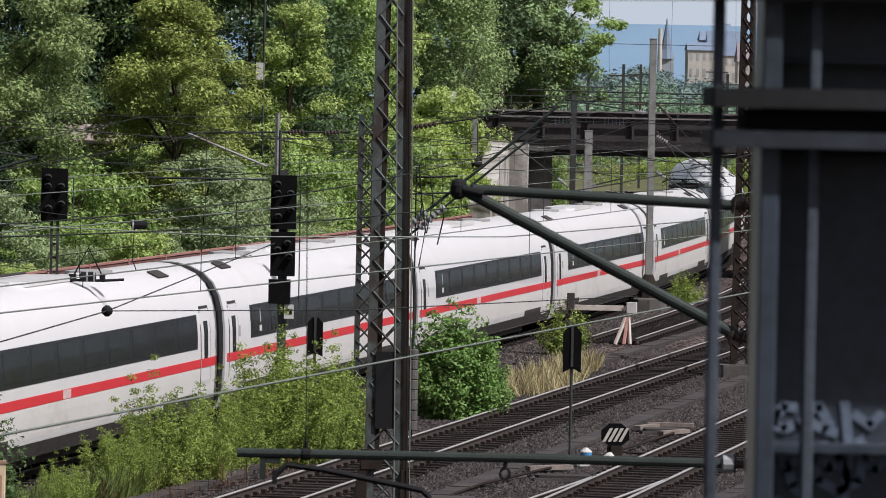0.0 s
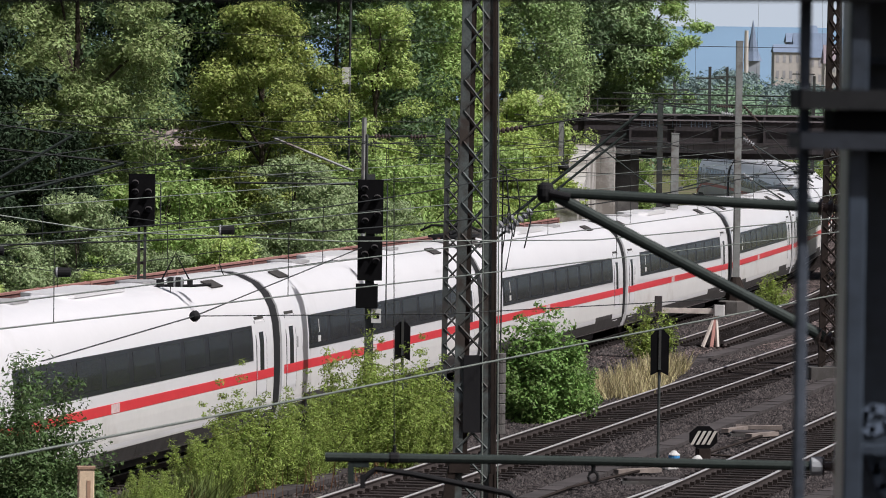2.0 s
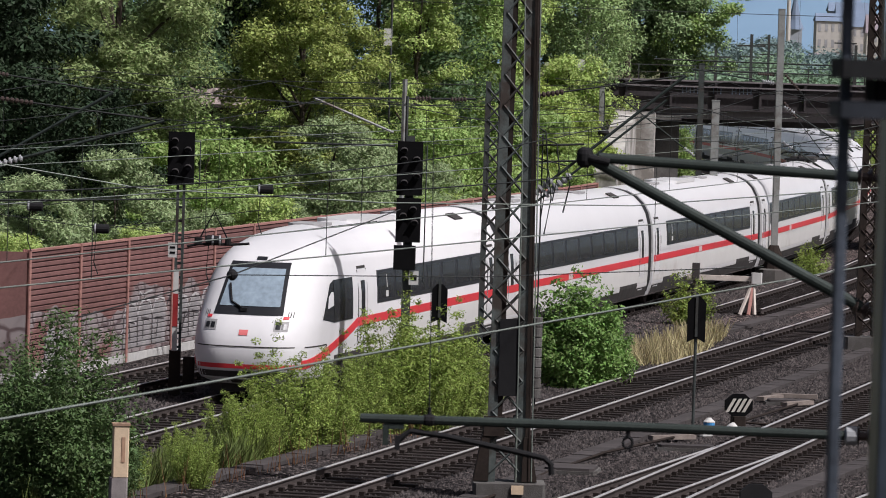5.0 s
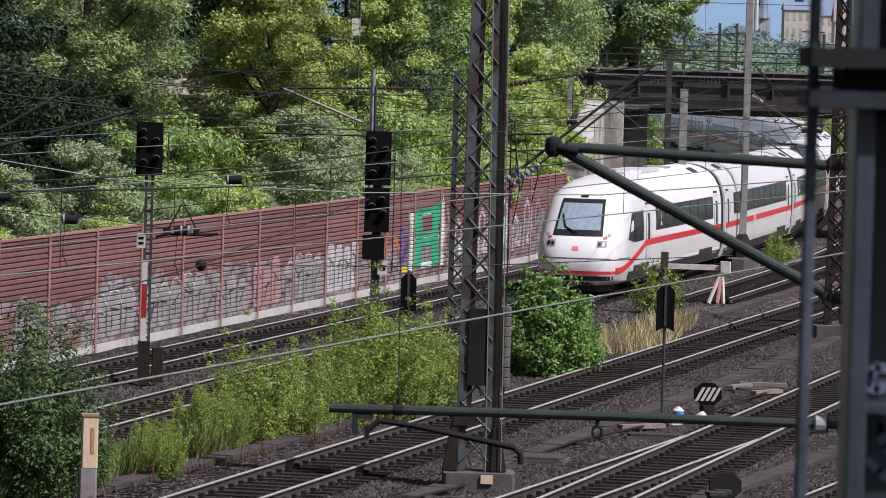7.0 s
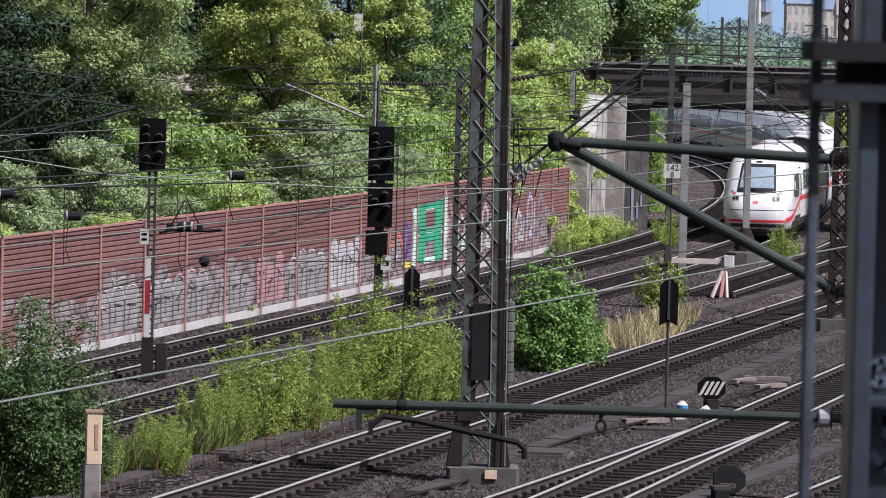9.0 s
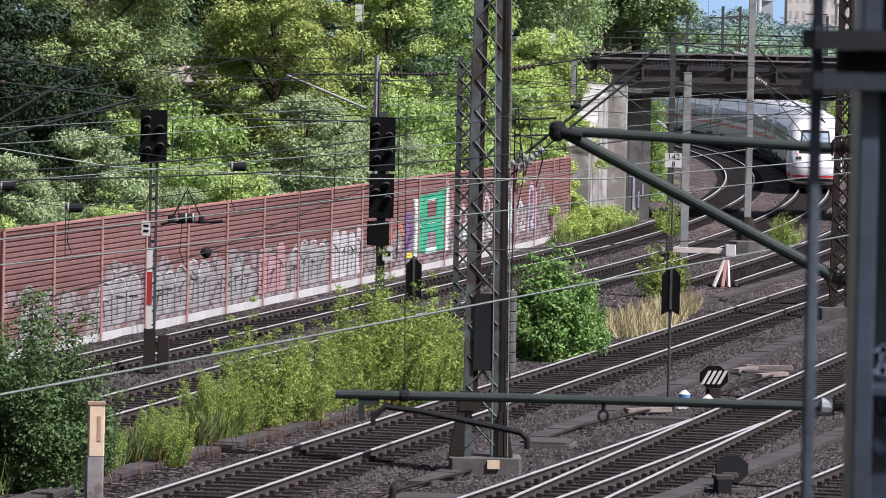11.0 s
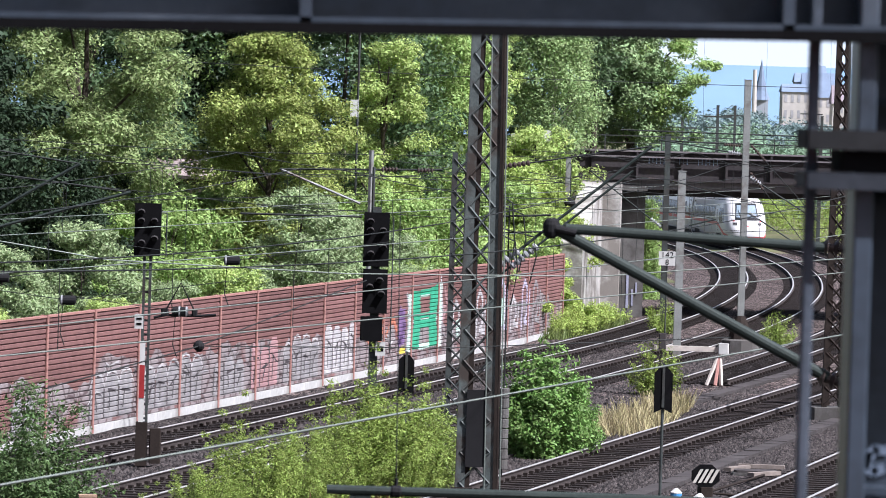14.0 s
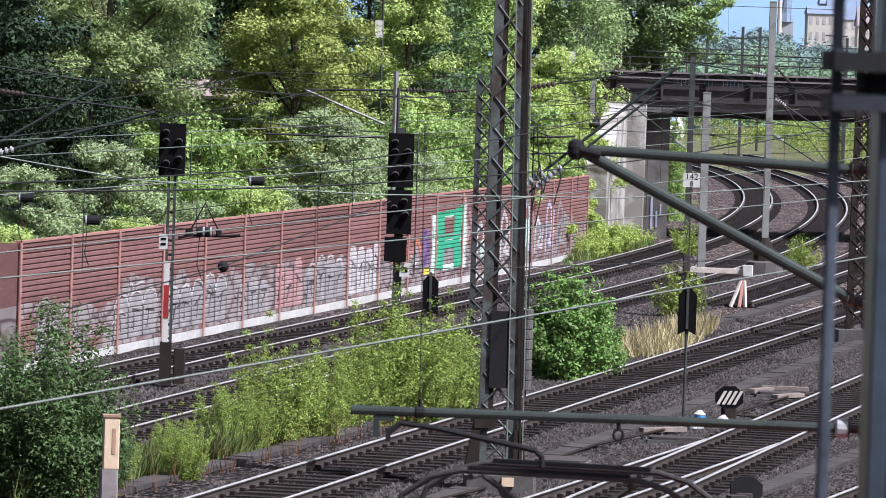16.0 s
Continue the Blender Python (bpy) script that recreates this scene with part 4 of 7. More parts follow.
    return car


# tail's place along the main line, by time
TAIL = [(0.0, -167.0), (1.5, -135.1), (2.5, -113.9), (5.5, -47.6), (7.0, -14.6), (8.5, 16.0), (11.0, 73.0), (13.0, 126.0), (14.0, 152.5), (15.0, 179.5), (16.0, 207.0)]


def tail_at(t):
    for (a, ua), (b, ub) in zip(TAIL, TAIL[1:]):
        if t <= b:
            return ua + (ub - ua) * (t - a) / (b - a)
    return TAIL[-1][1]


def car_pose(u, length):
    a, b = main_line(u + 0.16 * length)[0], main_line(u + 0.84 * length)[0]
    d = (b - a).normalized()
    s = a - d * 0.16 * length
    return pose(s.x, s.y, 0.0, 0, 0, math.degrees(math.atan2(d.y, d.x)))


coaches = []
tail_car = make_tail_car()
plain = make_mid_car(False)
powered = make_mid_car(True)
coaches.append((tail_car, 0.0, NOSE_CAR))
for i in range(11):
    src = powered if i in (3, 8) else plain
    if i == 0:
        c = plain
    elif i == 3:
        c = powered
    else:
        c = copy_thing(src, Matrix.Identity(4))
    coaches.append((c, NOSE_CAR + i * CAR, CAR))
head_car = copy_thing(tail_car, Matrix.Identity(4))
coaches.append((head_car, NOSE_CAR + 11 * CAR, -NOSE_CAR))


# ---- plants ----
def leaf_cloud(centres, radii, per, size, flat=0.0, droop=0.0, seed=1):
    """Leaves as small bent quads scattered over clumps: numpy arrays of vertices and faces."""
    rng = np.random.default_rng(seed)
    cs = np.repeat(np.asarray(centres, float), per, axis=0)
    rs = np.repeat(np.asarray(radii, float), per)
    n = len(cs)
    d = rng.normal(size=(n, 3))
    d /= np.linalg.norm(d, axis=1)[:, None]
    rad = rs * rng.random(n) ** 0.38
    p = cs + d * rad[:, None] * np.array([1.12, 1.12, 0.8 - flat])
    p[:, 2] -= droop * rng.random(n) * rs
    face = d * 0.75 + np.array([0, 0, 0.75]) + rng.normal(size=(n, 3)) * 0.55
    face /= np.linalg.norm(face, axis=1)[:, None]
    a = np.cross(face, rng.normal(size=(n, 3)))
    a /= np.linalg.norm(a, axis=1)[:, None]
    b = np.cross(face, a)
    s = size * (0.55 + 0.9 * rng.random(n))[:, None]
    v = np.stack([p - a * s * 0.8 + b * s * 0.42, p + a * s, p - a * s * 0.55 - b * s * 0.5], axis=1).reshape(-1, 3)
    return v, n


def cloud_mesh(name, v, n, material):
    """n separate faces over the vertices v, three or four to a face."""
    k = len(v) // n
    me = bpy.data.meshes.new(name)
    me.vertices.add(len(v))
    me.vertices.foreach_set("co", v.astype(np.float32).ravel())
    me.loops.add(k * n)
    me.loops.foreach_set("vertex_index", np.arange(k * n, dtype=np.int32))
    me.polygons.add(n)
    me.polygons.foreach_set("loop_start", np.arange(0, k * n, k, dtype=np.int32))
    me.polygons.foreach_set("loop_total", np.full(n, k, dtype=np.int32))
    me.materials.append(material)
    me.update(calc_edges=True)
    me.validate()
    return me


def crown_points(rng, height, width, lo, n, shape):
    """Clump centres over an uneven crown: shape gives the width by relative height."""
    pts = []
    for _ in range(n):
        f = rng.random()
        z = lo + (height - lo) * f
        w = width * 0.5 * shape(f) * (0.75 + 0.5 * rng.random())
        t = rng.random() * 2 * math.pi
        r = w * rng.random() ** 0.45
        pts.append((r * math.cos(t), r * math.sin(t), z))
    return pts


def make_tree(name, label, category, group, at, height, width, material, seed, lo=0.15, clumps=60, per=110, size=0.16, clump_r=0.9,
              shape=None, bark=None, trunk_r=0.18, limbs=9, droop=0.0, flat=0.08):
    rng = random.Random(seed)
    shape = shape or (lambda f: math.sin(math.pi * (0.12 + 0.80 * f)) ** 0.7)
    t = thing(name, at, label, category, group)
    pts = crown_points(rng, height * 0.95, width, height * lo, clumps, shape)
    b = Build()
    lean = [(rng.uniform(-0.3, 0.3), rng.uniform(-0.3, 0.3)) for _ in range(4)]
    trunk = [(0, 0, -0.4)] + [(lean[i][0] * (i + 1) / 4, lean[i][1] * (i + 1) / 4, height * 0.88 * (i + 1) / 4) for i in range(4)]
    b.tube(trunk, trunk_r, 7, trunk_r * 0.15)
    part("trunk", b, bark or BARK, t)
    for p in rng.sample(pts, min(limbs, len(pts), 7)):
        z0 = max(height * lo * 0.6, p[2] * 0.72)
        lb = Build().tube([(0, 0, z0), (p[0] * 0.5, p[1] * 0.5, z0 + (p[2] - z0) * 0.6), p], trunk_r * 0.32, 5, 0.015)
        part("limb", lb, bark or BARK, t)
    v, n = leaf_cloud(pts, [clump_r * rng.uniform(0.6, 1.25) for _ in pts], per, size, flat, droop, seed)
    part("crown", cloud_mesh("crown", v, n, material), None, t)
    return t


def make_scrub(name, label, category, group, at, height, width, material, seed, stems=42, per=95, size=0.04, bark=None, spread=0.13):
    """A bush of many thin upright shoots with small leaves along them."""
    rng = random.Random(seed)
    t = thing(name, at, label, category, group)
    pts, rad = [], []
    for i in range(stems):
        a, r = rng.random() * 2 * math.pi, width * 0.5 * rng.random() ** 0.6
        foot = (r * 0.35 * math.cos(a), r * 0.35 * math.sin(a))
        h = height * rng.uniform(0.35, 1.0) * (1.0 - 0.45 * (2 * r / width) ** 2)
        top = (r * 1.05 * math.cos(a) + rng.uniform(-0.1, 0.1), r * 1.05 * math.sin(a) + rng.uniform(-0.1, 0.1))
        line = [(foot[0], foot[1], -0.3), (foot[0] * 0.6 + top[0] * 0.4, foot[1] * 0.6 + top[1] * 0.4, h * 0.5), (top[0], top[1], h)]
        if i < 14:
            part("shoot", Build().tube(line, 0.012 * height / 2, 4, 0.003), bark or BARK, t)
        n = 9
        for j in range(n):
            f = 0.03 + 0.98 * j / (n - 1)
            x = foot[0] + (top[0] - foot[0]) * f
            y = foot[1] + (top[1] - foot[1]) * f
            k = 1.25 - 0.95 * f
            pts.append((x + rng.uniform(-1, 1) * spread * k, y + rng.uniform(-1, 1) * spread * k, h * f))
            rad.append(spread * (0.55 + 1.1 * k) * rng.uniform(0.7, 1.3))
    v, n = leaf_cloud(pts, rad, max(4, per // 9), size, seed=seed)
    part("foliage", cloud_mesh("foliage", v, n, material), None, t)
    return t


def cone(f):
    return max(0.05, 1.02 - f)


def tall(f):
    return 0.55 + 0.45 * math.sin(math.pi * min(1, f * 1.1))


def plant_row():
    """Trees behind the barrier. Each row: plan x, y, height, width."""
    F = "bushes beside the tracks"

    def put(name, label, cat, grp, mk, spots, wide=3.0):
        first = None
        for i, (x, y, k, turn) in enumerate(spots):
            if grp != F:
                # keep clear of the barrier: step back along the line of sight
                while y < 190 and off_main(x, y) > -7.5 - wide * 0.5 * k:
                    x, y, k = x * 1.01, y * 1.01, k * 1.008
            m = pose(x, y, ground_z(x, y), 0, 0, turn)
            if first is None:
                first = mk(m)
                first.scale = (k, k, k)
                first.matrix_basis = m @ Matrix.Diagonal((k, k, k, 1))
            else:
                o = copy_thing(first, m)
                o.matrix_basis = m @ Matrix.Diagonal((k, k, k, 1))

    G = "trees behind the barrier"
    put("maple", "yellowing broad maple tree with dense crown", "tree", G,
        lambda m: make_tree("maple", "yellowing broad maple tree with dense crown", "tree", G, m, 11.2, 5.2, LEAF_YELLOW, 11, 0.26, 150, 420, 0.072, 0.62),
        [(-2.6, 158.0, 1.0, 0)], 7.0)
    put("ash", "slender yellow-green ash tree with open crown", "tree", G,
        lambda m: make_tree("ash", "slender yellow-green ash tree with open crown", "tree", G, m, 10.8, 3.0, LEAF_LIGHT, 12, 0.26, 95, 320, 0.07, 0.48, tall),
        [(1.3, 158.0, 0.99, 0), (-4.0, 168.0, 0.8, 100), (4.6, 166.0, 0.85, 210), (5.6, 196.0, 0.8, 30)], 7.0)
    put("lime", "mid-green lime tree with full leafy crown", "tree", G,
        lambda m: make_tree("lime", "mid-green lime tree with full leafy crown", "tree", G, m, 14.0, 6.2, LEAF_MID, 13, 0.16, 150, 460, 0.080, 0.75),
        [(-5.0, 180.0, 1.1, 60), (2.6, 176.0, 1.0, 200), (3.9, 194.0, 0.9, 20)], 9.0)
    put("chestnut", "olive green chestnut tree with tiers of drooping leaves", "tree", G,
        lambda m: make_tree("chestnut", "olive green chestnut tree with tiers of drooping leaves", "tree", G, m, 14.5, 6.4, LEAF_OLIVE, 28, 0.34, 150, 440, 0.080, 0.72, None, None, 0.24, 9, 0.3, 0.15),
        [(-8.5, 150.0, 1.0, 0), (-11.6, 156.0, 0.95, 130)], 9.0)
    put("oak", "dark green oak tree in dense leaf", "tree", G,
        lambda m: make_tree("oak", "dark green oak tree in dense leaf", "tree", G, m, 16.0, 8.0, LEAF_DARK, 14, 0.06, 160, 220, 0.115, 0.95),
        [(-9.5, 172.0, 1.0, 0), (-3.4, 186.0, 1.1, 50), (3.0, 198.0, 1.1, 100), (-15.5, 162.0, 1.05, 150), (-22.0, 164.0, 1.1, 200), (0.0, 176.0, 0.95, 250),
         (7.6, 207.0, 1.15, 300), (-8.0, 196.0, 1.2, 77), (-19.0, 142.0, 0.9, 99), (6.5, 215.0, 1.2, 140)], 9.0)
    # near-black trees added to paint the deep shade between and below the lit crowns
    put("yew", "dense dark tree with deep shade put into its leaf colour", "tree", G,
        lambda m: make_tree("yew", "dense dark tree with deep shade put into its leaf colour", "tree", G, m, 12.5, 6.0, LEAF_SHADE, 26, 0.05, 140, 220, 0.12, 0.85),
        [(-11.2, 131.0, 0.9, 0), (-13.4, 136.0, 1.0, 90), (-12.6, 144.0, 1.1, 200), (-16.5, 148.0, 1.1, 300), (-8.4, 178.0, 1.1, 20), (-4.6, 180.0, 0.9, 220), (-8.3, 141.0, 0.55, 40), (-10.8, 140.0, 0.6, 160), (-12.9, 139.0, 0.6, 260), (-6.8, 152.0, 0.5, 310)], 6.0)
    put("birch", "green weeping birch tree by the bridge", "tree", G,
        lambda m: make_tree("birch", "green weeping birch tree by the bridge", "tree", G, m, 9.6, 3.4, LEAF_BIRCH, 15, 0.3, 80, 300, 0.075, 0.7, tall, BARK_PALE, 0.12, 12, 1.4),
        [(8.75, 197.5, 1.0, 0)])
    put("spruce", "dark conical spruce tree by the bridge", "tree", G,
        lambda m: make_tree("spruce", "dark conical spruce tree by the bridge", "tree", G, m, 16.5, 6.0, LEAF_SPRUCE, 16, 0.45, 200, 240, 0.10, 0.6, cone, None, 0.2, 14, 0.9),
        [(11.2, 212.0, 1.0, 0), (13.0, 216.0, 1.05, 70), (9.6, 206.0, 0.92, 140)])
    put("poplar", "tall green poplar tree with airy crown", "tree", G,
        lambda m: make_tree("poplar", "tall green poplar tree with airy crown", "tree", G, m, 17.0, 7.0, LEAF_MID, 17, 0.45, 120, 300, 0.09, 0.62, tall),
        [(13.4, 217.0, 1.0, 0)])
    S = "shrubs behind the barrier"
    put("willow_shrub", "grey-green willow shrub behind the barrier", "shrub", S,
        lambda m: make_tree("willow_shrub", "grey-green willow shrub behind the barrier", "shrub", S, m, 5.4, 3.6, LEAF_GREY, 18, 0.08, 120, 230, 0.06, 0.42, None, None, 0.07, 14),
        [(-1.3, 140.0, 1.05, 0), (-7.2, 131.0, 0.95, 60), (-0.2, 144.0, 0.9, 15), (0.9, 148.0, 0.8, 200), (-9.0, 124.0, 0.85, 33), (-0.2, 150.0, 0.85, 120), (-4.6, 130.0, 0.62, 200), (1.6, 149.0, 0.75, 260), (-11.0, 124.0, 0.8, 300), (-2.6, 137.0, 0.62, 30)])
    put("elder_shrub", "bright green elder shrub behind the barrier", "shrub", S,
        lambda m: make_tree("elder_shrub", "bright green elder shrub behind the barrier", "shrub", S, m, 4.2, 3.6, LEAF_LIGHT, 19, 0.06, 100, 220, 0.068, 0.42, None, None, 0.06, 12),
        [(-3.4, 142.0, 0.85, 0), (-6.2, 126.0, 0.72, 80), (0.6, 143.0, 0.75, 140), (3.6, 157.0, 0.9, 200), (5.0, 164.0, 0.9, 250), (6.3, 171.0, 1.0, 300), (7.2, 177.0, 1.05, 10),
         (-9.2, 121.0, 0.72, 100), (2.4, 152.0, 0.7, 170), (-1.4, 136.0, 0.6, 222), (6.6, 182.5, 0.9, 111)])
    put("hazel_shrub", "dark green hazel shrub behind the barrier", "shrub", S,
        lambda m: make_tree("hazel_shrub", "dark green hazel shrub behind the barrier", "shrub", S, m, 4.8, 4.4, LEAF_MID, 20, 0.05, 100, 230, 0.072, 0.5, None, None, 0.07, 12),
        [(-5.2, 136.0, 0.9, 0), (-8.4, 134.0, 0.6, 80), (-12.4, 128.0, 0.6, 140), (-0.6, 158.0, 1.1, 200), (3.2, 164.0, 1.1, 260), (-5.6, 152.0, 1.17, 320), (-7.4, 150.0, 1.12, 20), (5.2, 174.0, 1.15, 30), (1.4, 166.0, 1.2, 70), (-5.9, 161.0, 1.24, 50), (-4.5, 160.0, 1.2, 140), (-7.2, 160.0, 1.25, 250)])
    # between the near track and the main line
    put("ash_bush", "vivid green ash bush at the trackside", "bush", F,
        lambda m: make_scrub("ash_bush", "vivid green ash bush at the trackside", "bush", F, m, 2.85, 2.3, LEAF_VIVID, 21, 120, 260, 0.062, None, 0.22),
        [(4.95, 114.0, 1.0, 0), (5.7, 115.0, 0.7, 90)])
    put("birch_scrub", "light green young birch scrub at the trackside", "bush", F,
        lambda m: make_scrub("birch_scrub", "light green young birch scrub at the trackside", "bush", F, m, 2.45, 1.8, LEAF_FRESH, 22, 50, 450, 0.027, None, 0.115),
        [(-1.7, 93.0, 1.12, 0), (-0.45, 97.0, 0.95, 60), (0.75, 99.4, 1.42, 120), (1.75, 102.4, 1.15, 180), (-2.6, 91.0, 0.72, 240), (-0.9, 94.4, 0.85, 300), (1.4, 99.8, 0.8, 20),
         (-2.1, 91.4, 0.6, 70), (-3.5, 87.2, 0.5, 110), (-3.15, 85.0, 0.6, 33), (0.25, 98.6, 1.0, 140), (1.15, 100.6, 1.15, 15), (2.15, 103.2, 0.8, 300), (-4.3, 84.0, 0.5, 200)])
    put("hawthorn_bush", "dark green leafy hawthorn bush near the rails", "bush", F,
        lambda m: make_scrub("hawthorn_bush", "dark green leafy hawthorn bush near the rails", "bush", F, m, 3.4, 2.5, LEAF_HAW, 23, 130, 420, 0.043, None, 0.25),
        [(-5.35, 80.6, 1.05, 0), (-6.0, 81.8, 0.8, 100), (-4.6, 82.2, 0.5, 200)])
    put("trackside_shrub", "small yellow-green shrub by the buffer stop", "bush", F,
        lambda m: make_scrub("trackside_shrub", "small yellow-green shrub by the buffer stop", "bush", F, m, 1.85, 1.7, LEAF_FRESH, 24, 40, 120, 0.05, None, 0.15),
        [(9.6, 141.5, 1.0, 0), (16.4, 176.0, 0.8, 60), (12.6, 184.3, 0.8, 150)])
    put("elder_thicket", "tall narrow green elder thicket beyond the bridge", "bush", F,
        lambda m: make_scrub("elder_thicket", "tall narrow green elder thicket beyond the bridge", "bush", F, m, 6.8, 1.6, LEAF_MID, 27, 70, 460, 0.065, None, 0.28),
        [(14.35, 221.0, 0.85, 0), (14.0, 224.0, 0.8, 120)])
    put("creeper", "sunlit yellow-green creeper over the bridge slope", "creeper", F,
        lambda m: make_tree("creeper", "sunlit yellow-green creeper over the bridge slope", "creeper", F, m, 3.0, 4.4, LEAF_CREEPER, 25, 0.02, 90, 240, 0.07, 0.42, None, None, 0.05, 8, 0.3),
        [(7.9, 189.2, 1.0, 0), (6.9, 188.0, 1.1, 90), (7.9, 183.6, 0.75, 180), (5.6, 187.0, 1.1, 240), (6.6, 184.0, 1.0, 30), (8.4, 192.0, 0.8, 300), (4.4, 184.0, 1.1, 75), (5.4, 178.0, 1.05, 160)])
    put("nettle_patch", "bright green nettles at the foot of the bridge slope", "weeds", F,
        lambda m: make_scrub("nettle_patch", "bright green nettles at the foot of the bridge slope", "weeds", F, m, 1.3, 2.4, LEAF_CREEPER, 29, 70, 130, 0.055, None, 0.14),
        [(8.3, 178.6, 0.8, 0), (8.9, 181.0, 0.9, 70), (9.4, 183.6, 1.0, 150), (10.4, 188.2, 0.8, 220), (10.9, 191.0, 0.75, 280), (9.0, 184.6, 1.1, 320)])


plant_row()


def tufts(name, label, area, count, height, material, seed, spread=0.25, width=0.012):
    """Blades and stalks over an area: area gives (x, y) for two random numbers."""
    rng = np.random.default_rng(seed)
    v = np.zeros((count, 4, 3))
    for i in range(count):
        x, y = area(rng.random(), rng.random())
        z = ground_z(x, y) - 0.02
        h = height * (0.4 + 0.8 * rng.random())
        a = rng.random() * 6.28
        dx, dy = math.cos(a) * width, math.sin(a) * width
        lx, ly = rng.normal(0, spread, 2) * h
        v[i] = [(x - dx, y - dy, z), (x + dx, y + dy, z), (x + lx + dx * 0.3, y + ly + dy * 0.3, z + h), (x + lx - dx * 0.3, y + ly - dy * 0.3, z + h)]
    ob = new(name, cloud_mesh(name, v.reshape(-1, 3), count, material))
    tagged(ob, label, "grass", kind="stuff")


tufts("dry_grass", "dry straw-coloured grass beside the rails", lambda a, b: (6.0 + 2.4 * a * (1 - 0.5 * b) + 0.24 * 13 * b, 121.5 + 13 * b + 1.5 * a), 2600, 0.55, STRAW, 31, 0.3, 0.014)
tufts("weeds", "rough green weeds at the trackside", lambda a, b: (-5.9 + 6.2 * b + 0.9 * a, 79.0 + 20.5 * b + 2.4 * a), 3800, 0.6, WEED, 32, 0.3, 0.014)
tufts("russet_stalks", "russet dry stalks at the trackside", lambda a, b: (-4.9 + 5.8 * b + 0.7 * a, 79.5 + 18.5 * b + 1.2 * a), 170, 0.6, RUSSET, 33, 0.2, 0.008)
tufts("bank_weeds", "tall weeds along the barrier foot and slope", lambda a, b: (7.2 + 3.5 * b + 1.2 * a, 176 + 14 * b), 2600, 0.4, WEED, 34, 0.3, 0.014)


def loose_stones(name, label, area, count, size, seed):
    """Loose ballast: small three-sided pointed stones lying on the ground."""
    rng = np.random.default_rng(seed)
    ab = rng.random((count, 2))
    xy = np.array([area(a, b) for a, b in ab])
    z = np.full(count, -0.215)
    s = size * (0.5 + rng.random(count))
    t = rng.random(count) * 6.283
    v = np.zeros((count, 4, 3))
    for k in range(3):
        q = t + k * 2.094 + rng.normal(0, 0.25, count)
        v[:, k, 0] = xy[:, 0] + s * np.cos(q)
        v[:, k, 1] = xy[:, 1] + s * np.sin(q)
        v[:, k, 2] = z - 0.03
    v[:, 3, 0] = xy[:, 0] + rng.normal(0, 0.3, count) * s
    v[:, 3, 1] = xy[:, 1] + rng.normal(0, 0.3, count) * s
    v[:, 3, 2] = z + s * (0.38 + 0.5 * rng.random(count))
    base = np.arange(count)[:, None] * 4
    f = np.concatenate([base + np.array([0, 1, 3]), base + np.array([1, 2, 3]), base + np.array([2, 0, 3])], axis=1).ravel()
    me = bpy.data.meshes.new(name)
    me.vertices.add(4 * count)
    me.vertices.foreach_set("co", v.astype(np.float32).ravel())
    me.loops.add(9 * count)
    me.loops.foreach_set("vertex_index", f.astype(np.int32))
    me.polygons.add(3 * count)
    me.polygons.foreach_set("loop_start", np.arange(0, 9 * count, 3, dtype=np.int32))
    me.polygons.foreach_set("loop_total", np.full(3 * count, 3, dtype=np.int32))
    me.materials.append(STONES)
    me.update(calc_edges=True)
    tagged(new(name, me), label, "ballast", kind="stuff")


# near beds by the through track, the siding and the nearest track; then the main line
loose_stones("loose_ballast", "loose grey ballast stones of the near tracks", lambda a, b: (-24.5 + 0.26 * (67 + 35 * b) + 13.5 * a - 0.03 * (35 * b) * a, 67 + 35 * b), 72000, 0.043, 41)
loose_stones("loose_ballast", "loose grey ballast stones further along the tracks", lambda a, b: (-25.5 + 0.255 * (102 + 45 * b) + 9.0 * a, 102 + 45 * b), 46000, 0.047, 42)
loose_stones("loose_ballast", "loose grey ballast stones of the main line", lambda a, b: (-34.0 + 0.24 * (85 + 95 * b) + 10.0 * a, 85 + 95 * b), 60000, 0.06, 43)


